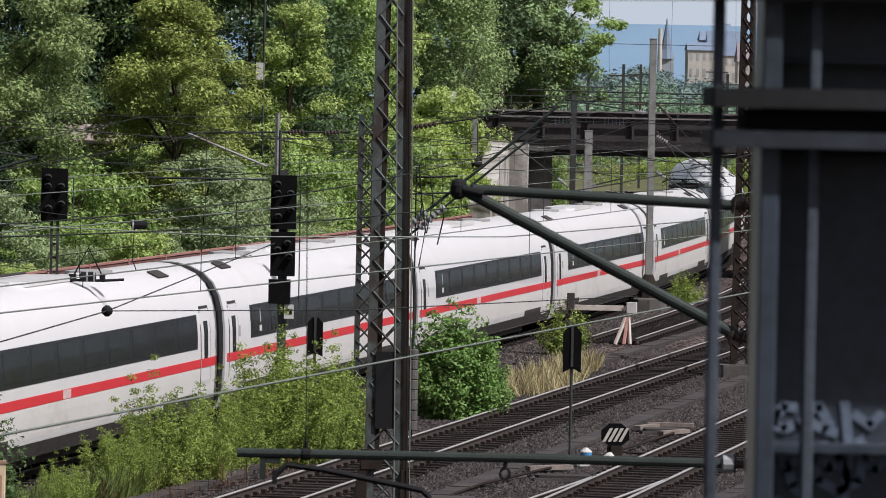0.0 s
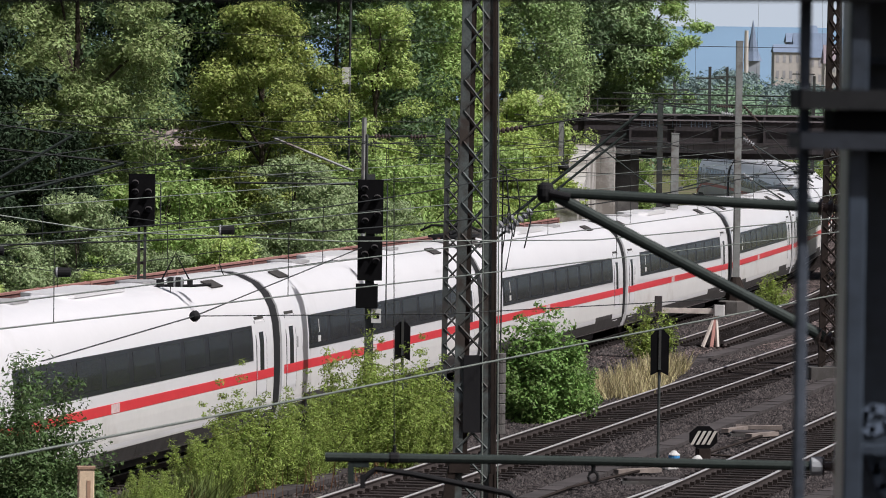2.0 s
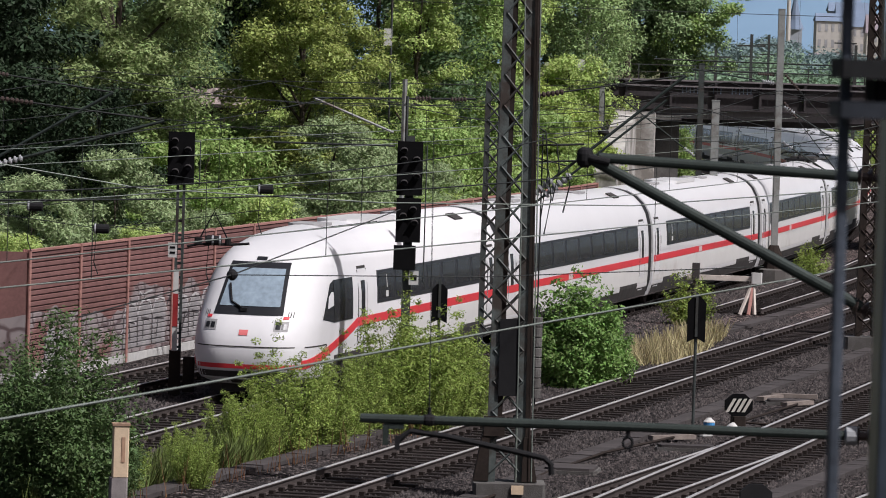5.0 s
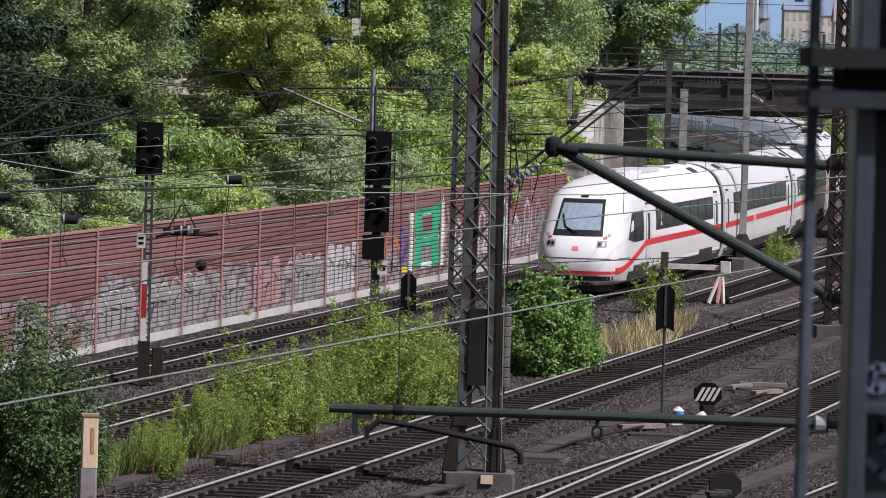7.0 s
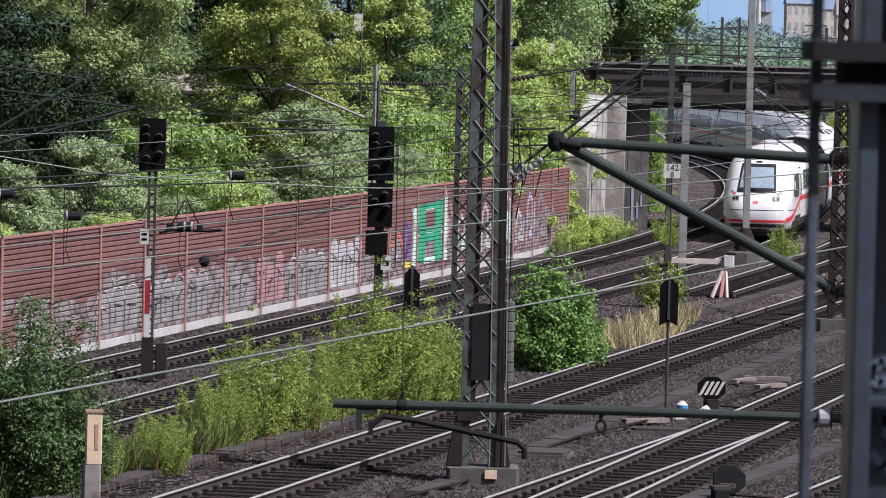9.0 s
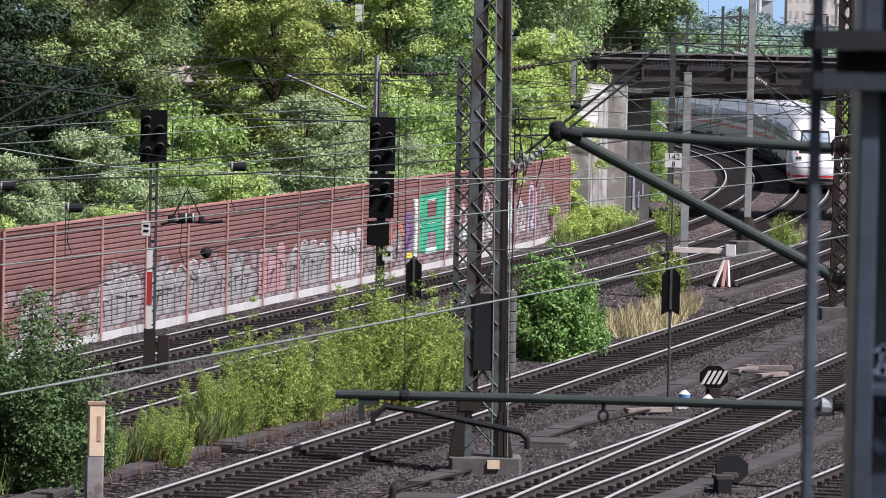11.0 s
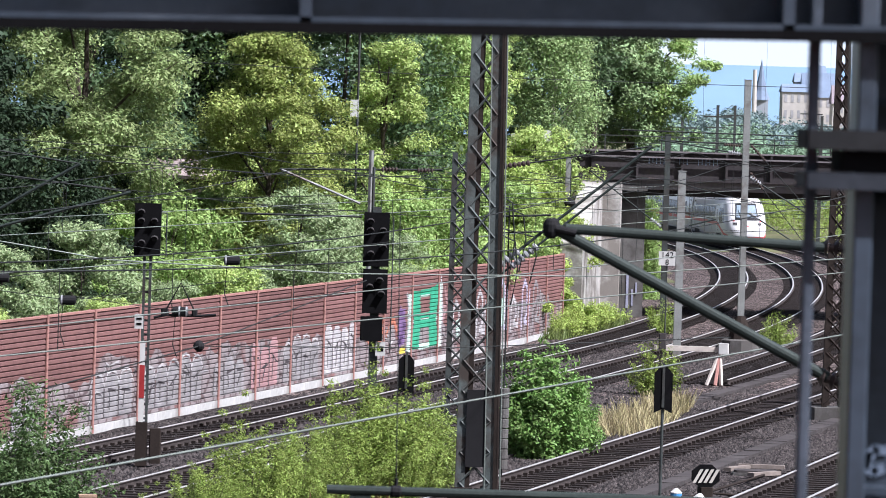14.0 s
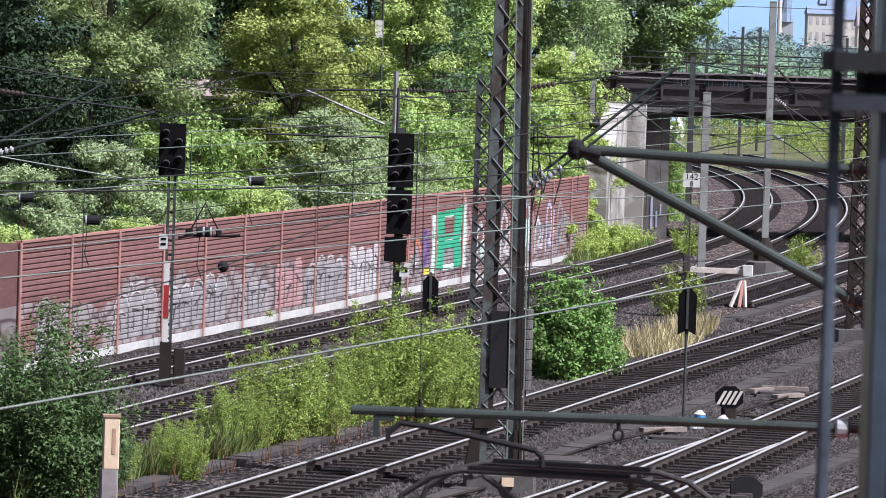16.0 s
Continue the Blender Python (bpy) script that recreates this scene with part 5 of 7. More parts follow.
# ---- distance ----
def make_distance():
    b = Build()
    xs = list(range(-1500, 3001, 60))
    vs = []
    for x in xs:
        h = 8 + 6 * noise.noise(Vector((x * 0.0011, 0.3, 0))) + 2 * noise.noise(Vector((x * 0.006, 2, 0)))
        vs += [(x, 2900, -5), (x, 2950 + 30, 38 + h)]
    fs = [(2 * i, 2 * i + 2, 2 * i + 3, 2 * i + 1) for i in range(len(xs) - 1)]
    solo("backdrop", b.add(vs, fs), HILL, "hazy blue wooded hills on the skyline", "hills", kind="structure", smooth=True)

    # glowing sheet added behind the hills for the bright summer haze low down
    hm = bpy.data.materials.new("glowing_haze_sheet")
    hm.use_nodes = True
    em = hm.node_tree.nodes.new("ShaderNodeEmission")
    em.inputs["Color"].default_value = (0.80, 0.91, 1.0, 1)
    em.inputs["Strength"].default_value = 0.66
    hm.node_tree.links.new(em.outputs[0], hm.node_tree.nodes["Material Output"].inputs["Surface"])
    vs = [p for x in xs for p in ((x, 3100, -5), (x, 3100, 330))]
    solo("backdrop", Build().add(vs, fs), hm, "pale bright summer sky low over the hills", "sky", kind="structure")

    def house(name, label, x, y, w, d, h, roof_h, wall, roof, floors, cols, z0=0.0):
        t = thing(name, pose(x, y, z0), label, "building", "buildings of the far town")
        part("wall", Build().box(0, 0, h / 2, w, d, h), wall, t)
        part("roof", Build().add([(-w / 2 - .4, -d / 2 - .4, h), (w / 2 + .4, -d / 2 - .4, h), (w / 2 + .4, d / 2 + .4, h), (-w / 2 - .4, d / 2 + .4, h), (-w / 2, 0, h + roof_h), (w / 2, 0, h + roof_h)],
             [(0, 1, 5, 4), (2, 3, 4, 5), (1, 2, 5), (3, 0, 4), (3, 2, 1, 0)]), roof, t)
        for i in range(floors):
            for j in range(cols):
                part("window", Build().box((j + 0.5) * w / cols - w / 2, -d / 2 - 0.03, (i + 0.6) * h / floors, w / cols * 0.42, 0.12, h / floors * 0.5), PANE, t)
        return t
    house("town_house", "large hazy cream gabled town house", 144.1, 1510, 8.5, 10, 20.5, 2.6, FACADE, SLATE, 4, 4)
    house("town_house", "steep slate gable behind the cream house", 148.6, 1530, 5.6, 8, 24.0, 3.0, FACADE_GREY, SLATE, 4, 2)
    house("town_house", "pale stepped town house with towers", 153.2, 1520, 12, 10, 19, 8, FACADE, SLATE, 4, 5)
    house("town_house", "long low town building with red roof", 139.0, 1440, 14, 10, 7.0, 3.0, FACADE_GREY, RED_ROOF, 3, 8)
    house("town_house", "cream town house under a steep roof", 160.0, 1500, 10, 9, 17, 6, FACADE, RED_ROOF, 4, 5)
    house("town_house", "pale grey town tower block", 157.6, 1560, 2.6, 6, 27, 3, FACADE_GREY, SLATE, 5, 1)
    house("town_house", "small white gabled house", 158.5, 1470, 4, 8, 17, 6, FACADE, SLATE, 3, 2)
    ch = thing("church_tower", pose(132.4, 1500, 0), "tall slate-grey church tower with pointed spire", "church", "buildings of the far town")
    part("tower", Build().box(0, 0, 9, 4.4, 4.4, 18), FACADE_GREY, ch)
    part("spire", Build().lathe((0, 0, 17.5), (0, 0, 1), [(0, 3.1), (3, 1.9), (8, 0.9), (13, 0.1)], 8), SLATE, ch)
    cr = thing("chimney", pose(128.6, 1480, 0), "pale slim brick factory chimney", "chimney", "buildings of the far town")
    part("shaft", Build().lathe((0, 0, 0), (0, 0, 1), [(0, 0.9), (27, 0.6)], 8), FACADE, cr)
    rng = random.Random(5)
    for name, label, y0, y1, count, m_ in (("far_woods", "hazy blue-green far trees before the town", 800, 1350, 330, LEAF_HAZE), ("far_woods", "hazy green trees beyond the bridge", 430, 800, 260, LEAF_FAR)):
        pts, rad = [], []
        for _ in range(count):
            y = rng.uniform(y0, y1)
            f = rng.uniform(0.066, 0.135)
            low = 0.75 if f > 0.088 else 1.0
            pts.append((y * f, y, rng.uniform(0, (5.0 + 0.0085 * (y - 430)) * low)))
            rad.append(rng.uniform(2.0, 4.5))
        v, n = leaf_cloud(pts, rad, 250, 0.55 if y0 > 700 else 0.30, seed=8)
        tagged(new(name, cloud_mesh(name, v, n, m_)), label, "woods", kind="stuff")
    pts, rad = [], []
    for _ in range(260):
        y = rng.uniform(268, 420)
        x = y * rng.uniform(0.052, 0.145)
        o = off_main(x, y)
        if -9 < o < 9:
            continue
        pts.append((x, y, rng.uniform(0, 2.6)))
        rad.append(rng.uniform(0.8, 1.8))
    v, n = leaf_cloud(pts, rad, 320, 0.11, seed=9)
    ob = new("far_scrub", cloud_mesh("far_scrub", v, n, LEAF_FRESH))
    tagged(ob, "green scrub beyond the bridge", "scrub", kind="stuff")


make_distance()


# ---- masts, signals and line-side gear ----
def make_lattice(label, x, y, h, w0, w1, leg, turn=0.0, material=None, base=None):
    """Two channel legs laced with crossed flats on both faces."""
    mt = material or GALV
    t = thing("lattice_mast", pose(x, y, 0, 0, 0, turn), label, "mast", "overhead line masts")
    dep = min(leg * 1.6, 0.3)
    for s in (-1, 1):
        a, b = s * (w0 - leg) / 2, s * (w1 - leg) / 2
        o, th = s * leg * 0.5, leg * 0.14
        ring = [(o, -dep / 2), (o - s * leg, -dep / 2), (o - s * leg, -dep / 2 + th), (o - s * th, -dep / 2 + th), (o - s * th, dep / 2 - th), (o - s * leg, dep / 2 - th), (o - s * leg, dep / 2), (o, dep / 2)]
        vs = [(c + x_, y_, z) for z, c in ((-0.25, a), (h, b)) for x_, y_ in ring]
        fs = [(i, (i + 1) % 8, 8 + (i + 1) % 8, 8 + i) for i in range(8)] + [(8, 9, 10, 11), (8, 11, 12, 15), (15, 12, 13, 14)]
        bb = Build().add(vs, fs if s < 0 else [tuple(reversed(q)) for q in fs])
        part("leg", bb, mt, t)
    n = max(6, int(h / (w0 * 0.8)))
    for face in (-1, 1):
        for i in range(n):
            za, zb = 0.25 + (h - 0.4) * i / n, 0.25 + (h - 0.4) * (i + 1) / n
            wa, wb = (w0 + (w1 - w0) * za / h) / 2 - leg * 0.4, (w0 + (w1 - w0) * zb / h) / 2 - leg * 0.4
            s = 1 if i % 2 else -1
            part("lacing", Build().tube([(-s * wa, face * dep * 0.5, za), (s * wb, face * dep * 0.5, zb)], 0.022, 4), mt, t)
            if face < 0:
                part("lacing", Build().tube([(s * wa, face * dep * 0.52, za), (-s * wb, face * dep * 0.52, zb)], 0.022, 4), mt, t)
    if base:
        part("footing", Build().box(0, 0, -0.1, base, base * 0.8, 0.5, chamfer=0.06), CONCRETE, t, "weathered concrete footing")
    return t


def insulator(build, a, b, r=0.07, n=5):
    a, b = Vector(a), Vector(b)
    d = b - a
    prof = [(0, r * 0.4)]
    for i in range(n):
        f = (i + 0.2) / n * d.length
        prof += [(f, r * 0.45), (f + 0.02, r), (f + 0.05 * d.length / 0.5, r * 0.95), (f + 0.06 * d.length / 0.5, r * 0.45)]
    prof.append((d.length, r * 0.4))
    build.lathe(a, d, prof, 10)


def local(t, p):
    return t.matrix_basis.inverted() @ Vector(p)


def cantilever(mast, mx, y, z_low, z_top, ax, az, double=False, reg=None, r=0.028):
    """Bracket on a mast: a tie from the top, a strut from below, with insulators at the mast."""
    def rel(p):
        return local(mast, p)
    tie0, strut0, tip = Vector((mx, y, z_top)), Vector((mx, y, z_low)), Vector((ax, y, az))
    part("tie_rod", Build().tube([rel(tie0.lerp(tip, 0.22)), rel(tip)], r * 0.6, 6), WIRE, mast)
    part("strut", Build().tube([rel(strut0.lerp(tip, 0.16)), rel(tip)], r, 7), TUBE, mast, "grey-green steel strut")
    if double:
        o = Vector((0.10, 0, -0.10))
        part("strut", Build().tube([rel(strut0.lerp(tip, 0.02) + o), rel(tip.lerp(strut0, 0.15) + o)], r * 0.8, 7), TUBE, mast)
        b = Build()
        insulator(b, rel(strut0.lerp(tip, 0.08) + o), rel(strut0.lerp(tip, 0.25) + o), 0.08, 6)
        part("strut_insulator", b, PORCELAIN, mast, "pale ribbed insulator")
    b = Build()
    insulator(b, rel(tie0.lerp(tip, 0.02)), rel(tie0.lerp(tip, 0.22)), 0.055, 7)
    part("tie_insulator", b, BROWN_INS, mast, "brown ribbed insulator")
    b = Build()
    insulator(b, rel(strut0.lerp(tip, 0.02)), rel(strut0.lerp(tip, 0.17)), 0.085, 5)
    part("strut_insulator", b, PORCELAIN, mast, "pale ribbed insulator")
    if reg:
        rx0, rx1, rz = reg
        part("steady_arm", Build().tube([rel((rx0, y, rz)), rel((rx1, y, rz))], r * 0.7, 6), WIRE, mast)


MAST_PAINT = mat("worn_green_mast_paint", (0.075, 0.090, 0.086), 0.7, 0.1, vary=0.35, scale=2.5, second=(0.045, 0.036, 0.030), amount=0.5, spec=0.3)
mast_m = make_lattice("dark lattice mast with balance weights beside the near track", 2.5, 84.9, 10.4, 0.70, 0.54, 0.17, 0, MAST_PAINT, None)
for sx in (-1, 1):
    part("inner_flange", Build().add([(sx * (0.265 - 0.0077 * z) + 0.13 + dx, dy, z) for z in (0.9, 10.35) for dx, dy in ((-0.045, -0.10), (0.045, -0.10), (0.045, 0.10), (-0.045, 0.10))],
         [(0, 1, 5, 4), (1, 2, 6, 5), (2, 3, 7, 6), (3, 0, 4, 7), (4, 5, 6, 7), (3, 2, 1, 0)]), RUSTY, mast_m, "rust-brown inner flange")
part("footing", Build().box(0.08, 0, -0.10, 1.3, 1.0, 0.36, chamfer=0.05), CONCRETE, mast_m, "weathered concrete footing")
part("lower_plate", Build().box(0.0, -0.17, 2.35, 0.34, 0.03, 1.4), DARK, mast_m, "dark cover plate")
part("lower_plate", Build().box(-0.22, -0.19, 1.1, 0.38, 0.05, 0.36), RUSTY, mast_m)
for i in range(8):
    part("balance_weight", Build().lathe((0.50, -0.02, 1.62 + 0.185 * i), (0, 0, 1), [(0, 0.09), (0.01, 0.105), (0.165, 0.105), (0.175, 0.09)], 14), CONCRETE, mast_m, "grey concrete balance weight")
part("weight_rod", Build().tube([(0.50, -0.02, 1.5), (0.50, -0.02, 6.4)], 0.015, 5), WIRE, mast_m)
for dx, r in ((0.43, 0.02), (0.48, 0.013), (0.20, 0.012)):
    part("earth_cable", Build().tube([(dx, -0.2, 0.1), (dx - 0.05, -0.2, 5.0), (dx - 0.12, -0.18, 10.2)], r, 5), WIRE_PALE if r < 0.014 else RUSTY, mast_m)
part("number_plate", Build().box(0.22, -0.53, -0.02, 0.22, 0.03, 0.16), BEIGE, mast_m, "small pale plate on the footing")
part("spread_foot", Build().add([(-0.58, -0.2, 0.1), (-0.30, -0.2, 0.1), (-0.30, -0.2, 1.1), (-0.40, -0.2, 1.1), (-0.58, 0.2, 0.1), (-0.30, 0.2, 0.1), (-0.30, 0.2, 1.1), (-0.40, 0.2, 1.1)],
     [(0, 1, 2, 3), (7, 6, 5, 4), (0, 3, 7, 4), (1, 5, 6, 2), (3, 2, 6, 7)]), RUSTY, mast_m)
part("spread_foot", Build().add([(0.30, -0.2, 0.1), (0.58, -0.2, 0.1), (0.44, -0.2, 0.9), (0.32, -0.2, 0.9), (0.30, 0.2, 0.1), (0.58, 0.2, 0.1), (0.44, 0.2, 0.9), (0.32, 0.2, 0.9)],
     [(0, 1, 2, 3), (7, 6, 5, 4), (0, 3, 7, 4), (1, 5, 6, 2), (3, 2, 6, 7)]), RUSTY, mast_m)
cantilever(mast_m, 2.72, 84.9, 5.20, 7.08, 5.55, 7.55, True)
# tangle of switch leads beside the mast
for i, (dx, z0, z1) in enumerate(((0.55, 6.6, 4.9), (0.75, 6.4, 5.2), (0.95, 6.0, 5.0), (0.62, 5.9, 4.6))):
    part("slack_lead", Build().tube([(0.3, -0.05, z0), (dx, -0.1, z0 - 0.15), (dx + 0.06, -0.1, (z0 + z1) / 2), (dx - 0.05, -0.1, z1)], 0.013, 4), WIRE, mast_m)
part("switch_arm", Build().tube([(0.3, -0.05, 6.2), (1.25, -0.05, 6.25)], 0.02, 5).tube([(0.3, -0.05, 5.9), (1.2, -0.05, 5.95)], 0.016, 5), WIRE, mast_m)

mast_s = make_lattice("grey lattice mast behind trackside scrub", 2.78, 112.0, 7.15, 0.48, 0.44, 0.13)
mast_l = make_lattice("pale grey lattice mast by the noise barrier", -8.72, 104.5, 7.45, 0.62, 0.42, 0.14, 0, mat("pale_grey_mast_paint", (0.17, 0.185, 0.18), 0.6, 0.1, vary=0.2, scale=2), 0.8)
cantilever(mast_l, -8.5, 104.5, 5.0, 6.5, -4.75, 6.1, r=0.036)
cantilever(mast_l, -8.9, 104.5, 4.9, 7.1, -5.9, 6.7, r=0.034)
mast_r = make_lattice("brown lattice mast on a concrete footing", 13.95, 132.0, 12.0, 0.62, 0.36, 0.14, 0, RUSTY, 1.2)
mast_q = make_lattice("brown lattice mast beyond the footing", 14.6, 138.0, 11.0, 0.5, 0.36, 0.12, 0, RUSTY, None)


def pole(label, x, y, h, w, material, base=None, z0=-0.25):
    """An H-section pole, tapering a little, with a cap plate."""
    t = thing("overhead_line_pole", pose(x, y, 0), label, "pole", "overhead line masts")
    o, i_ = w / 2, w * 0.34
    ring = [(-o, -o), (o, -o), (o, -i_), (w * 0.3, -i_), (w * 0.3, i_), (o, i_), (o, o), (-o, o), (-o, i_), (-w * 0.3, i_), (-w * 0.3, -i_), (-o, -i_)]
    b = Build().add([(x_, y_, z) for z in (z0, h) for x_, y_ in ring], [(k, (k + 1) % 12, 12 + (k + 1) % 12, 12 + k) for k in range(12)])
    part("shaft", b, material, t)
    part("cap", Build().box(0, 0, h + 0.015, w * 1.1, w * 1.1, 0.03), material, t)
    if base:
        part("footing", Build().lathe((0, 0, -0.35), (0, 0, 1), [(0, base), (0.55, base * 0.9), (0.6, base * 0.8)], 10), CONCRETE, t)
        part("foot_casing", Build().lathe((0, 0, 0.2), (0, 0, 1), [(0, base * 0.62), (0.5, base * 0.45), (0.9, w * 0.7)], 10), RUSTY, t)
    return t


PALE_POLE = mat("pale_pole_paint", (0.23, 0.24, 0.23), 0.6, 0.15, vary=0.2, scale=1.5, second=(0.12, 0.10, 0.085), amount=0.35)
p2 = pole("grey square pole between the tracks", 11.95, 166.0, 6.35, 0.27, PALE_POLE)
p3 = pole("tall grey pole on a round footing", 14.62, 171.1, 9.7, 0.24, PALE_POLE, 0.75)
p5 = pole("slim grey pole with a round balance weight on the bank", 9.05, 190.0, 6.5, 0.2, PALE_POLE, None, 3.0)
part("round_weight", Build().lathe((0.1, -0.3, 4.5), (0, 0, 1), [(0, 0.05), (0.06, 0.17), (0.2, 0.24), (0.34, 0.17), (0.4, 0.05)], 14), DARK, p5, "dark round weight")
part("weight_wire", Build().tube([(0.1, -0.3, 4.85), (0.1, -0.3, 6.3), (0, 0, 6.4)], 0.02, 5), WIRE, p5)
p4 = pole("slim grey pole before the bridge", 12.75, 185.5, 7.6, 0.22, GALV)
for m_, mx, y, zl, zt, ax, az in ((p3, 14.75, 171.1, 6.2, 7.4, 17.4, 4.6), (p3, 14.75, 171.1, 4.9, 6.4, 17.2, 3.4), (p4, 12.65, 185.5, 3.9, 5.8, 9.7, 6.1), (p3, 14.5, 171.1, 7.0, 7.3, 11.4, 7.45), (p2, 12.05, 166.0, 4.4, 4.9, 13.2, 4.7)):
    cantilever(m_, mx, y, zl, zt, ax, az)
# distant poles beyond the bridge
for x, y, h in ((21.5, 300, 8.6), (25.5, 322, 9.5), (33.5, 330, 9.0), (38.5, 352, 9.4), (30.2, 298, 7.8), (36.2, 286, 8.2), (31.5, 380, 9.8), (39.2, 395, 10.2), (44.0, 410, 9.6)):
    f = pole("far overhead line pole beyond the bridge", x, y, h, 0.19, GALV)
    part("cross_arm", Build().box(0, 0, h * 0.92, 1.9, 0.10, 0.10), GALV, f)
    part("cross_arm", Build().box(0, 0, h * 0.84, 1.5, 0.08, 0.08), GALV, f)


# The light that hood tops catch is put into this paler black.
HOOD = mat("light_catching_hood_enamel", (0.035, 0.033, 0.033), 0.7, vary=0.2, scale=5)


def signal_head(t, z0, z1, w, hoods):
    h = part("head", Build().box(0, 0, (z0 + z1) / 2, w, 0.10, z1 - z0, chamfer=0.01).box(0, 0.06, (z0 + z1) / 2, w * 0.8, 0.05, (z1 - z0) * 0.86), BLACK_SIGN, t, "black signal screen")
    for x, z in hoods:
        vs, fs, n = [], [], 7
        for i in range(n):
            a = math.pi * i / (n - 1)
            for yy in (-0.05, -0.2):
                vs.append((x + 0.085 * math.cos(a), yy, z + 0.075 * math.sin(a) - (0.03 if yy < -0.1 else 0)))
        fs = [(2 * i, 2 * i + 1, 2 * i + 3, 2 * i + 2) for i in range(n - 1)]
        part("hood", Build().add(vs, fs), HOOD, h, "black lamp hood")
        part("lens", Build().lathe((x, -0.05, z), (0, -1, 0), [(0, 0.075), (0.015, 0.075), (0.03, 0.03)], 12), GLASS_DARK, h)
    return h


def make_signal_one():
    t = thing("main_signal", pose(-4.45, 107.0, 0, 0, 0, 0), "black colour-light signal on a post between the main tracks", "signal", "signals")
    signal_head(t, 4.62, 5.82, 0.60, [(-0.15, 5.62), (0.15, 5.42), (-0.15, 5.42), (-0.13, 4.92), (0.16, 5.02)])
    part("post", Build().box(-0.06, 0.12, 2.3, 0.06, 0.14, 4.9).box(0.08, 0.12, 2.3, 0.06, 0.14, 4.9), GALV, t)
    for z in [0.9 + 0.32 * i for i in range(11)]:
        part("rung", Build().box(0.01, 0.12, z, 0.14, 0.05, 0.05), GALV, t)
    part("ladder_rail", Build().tube([(0.42, 0.3, 4.6), (0.42, 0.3, 5.6)], 0.015, 4).tube([(0.42, 0.3, 5.6), (0.3, 0.1, 5.6)], 0.015, 4), GALV, t)
    b = part("mast_plate", Build().box(-0.04, 0.02, 1.72, 0.12, 0.03, 1.9), WHITE_SIGN, t, "white and red mast plate")
    part("red_band", Build().box(-0.04, -0.002, 1.75, 0.118, 0.012, 0.75), RED_SIGN, b, "red band")
    part("foot_box", Build().box(-0.02, 0.1, 0.32, 0.26, 0.3, 1.0), RUSTY, t)
    part("relay_box", Build().box(0.30, 0.1, 0.28, 0.26, 0.3, 0.8, chamfer=0.02), RUSTY, t, "dark brown relay box")
    part("small_sign", Build().box(-0.14, -0.02, 3.12, 0.20, 0.02, 0.34), WHITE_SIGN, t, "small white plate with worn marks")
    part("sign_marks", Build().box(-0.14, -0.034, 3.18, 0.12, 0.008, 0.05).box(-0.14, -0.034, 3.06, 0.12, 0.008, 0.05), BLACK_SIGN, t)


def make_signal_two():
    t = thing("main_signal", pose(0.76, 106.0, 0), "tall black colour-light signal with three screens above scrub", "signal", "signals")
    signal_head(t, 4.56, 5.78, 0.58, [(-0.14, 5.58), (0.15, 5.38), (-0.14, 5.38), (-0.12, 4.85), (0.16, 5.0)])
    signal_head(t, 3.50, 4.50, 0.56, [(0.1, 4.25), (-0.12, 4.1), (0.14, 3.95)])
    part("route_indicator", Build().box(-0.06, 0, 3.15, 0.50, 0.14, 0.55, chamfer=0.02), BLACK_SIGN, t, "black route indicator box")
    part("post", Build().box(0.0, 0.14, 2.8, 0.20, 0.16, 6.2), GALV, t)
    part("post_tip", Build().tube([(-0.1, 0.16, 5.6), (-0.1, 0.16, 6.8)], 0.04, 6), GALV, t)
    part("plate", Build().box(0.16, -0.02, 2.70, 0.22, 0.02, 0.32), WHITE_SIGN, t, "white plate with black marks")
    part("plate_mark", Build().box(0.16, -0.034, 2.70, 0.14, 0.006, 0.12), BLACK_SIGN, t)
    part("ladder_rail", Build().tube([(0.38, 0.3, 2.6), (0.38, 0.3, 5.7)], 0.015, 4), GALV, t)


make_signal_one()
make_signal_two()


def arrow_sign(x, y, z0, z1, w, label):
    t = thing("arrow_sign", pose(x, y, 0), label, "sign", "track signs")
    h = z1 - z0
    out = [(-w / 2, z0), (0, z0 + h * 0.10), (w / 2, z0), (w / 2, z1 - h * 0.14), (w * 0.2, z1), (-w * 0.2, z1), (-w / 2, z1 - h * 0.14)]
    n = len(out)
    b = Build().add([(a, -0.06, c) for a, c in out] + [(a, -0.03, c) for a, c in out], [tuple(range(n)), tuple(range(2 * n - 1, n - 1, -1))] + [(i, n + i, n + (i + 1) % n, (i + 1) % n) for i in range(n)])
    part("board", b, BLACK_SIGN, t, "black arrow-shaped board")
    part("post", Build().tube([(0, 0, -0.25), (0, 0, z1 - 0.05)], 0.032, 8).box(0, -0.075, (z0 + z1) / 2 + 0.1, 0.055, 0.012, h * 0.95), GALV, t)
    part("clamp", Build().box(0, -0.01, z0 + h * 0.3, 0.14, 0.08, 0.05), GALV, t)


arrow_sign(6.93, 99.9, 1.80, 2.79, 0.39, "black arrow-shaped shunting board on a steel post")
arrow_sign(1.46, 101.6, 1.95, 2.80, 0.34, "black arrow-shaped board standing in the scrub")


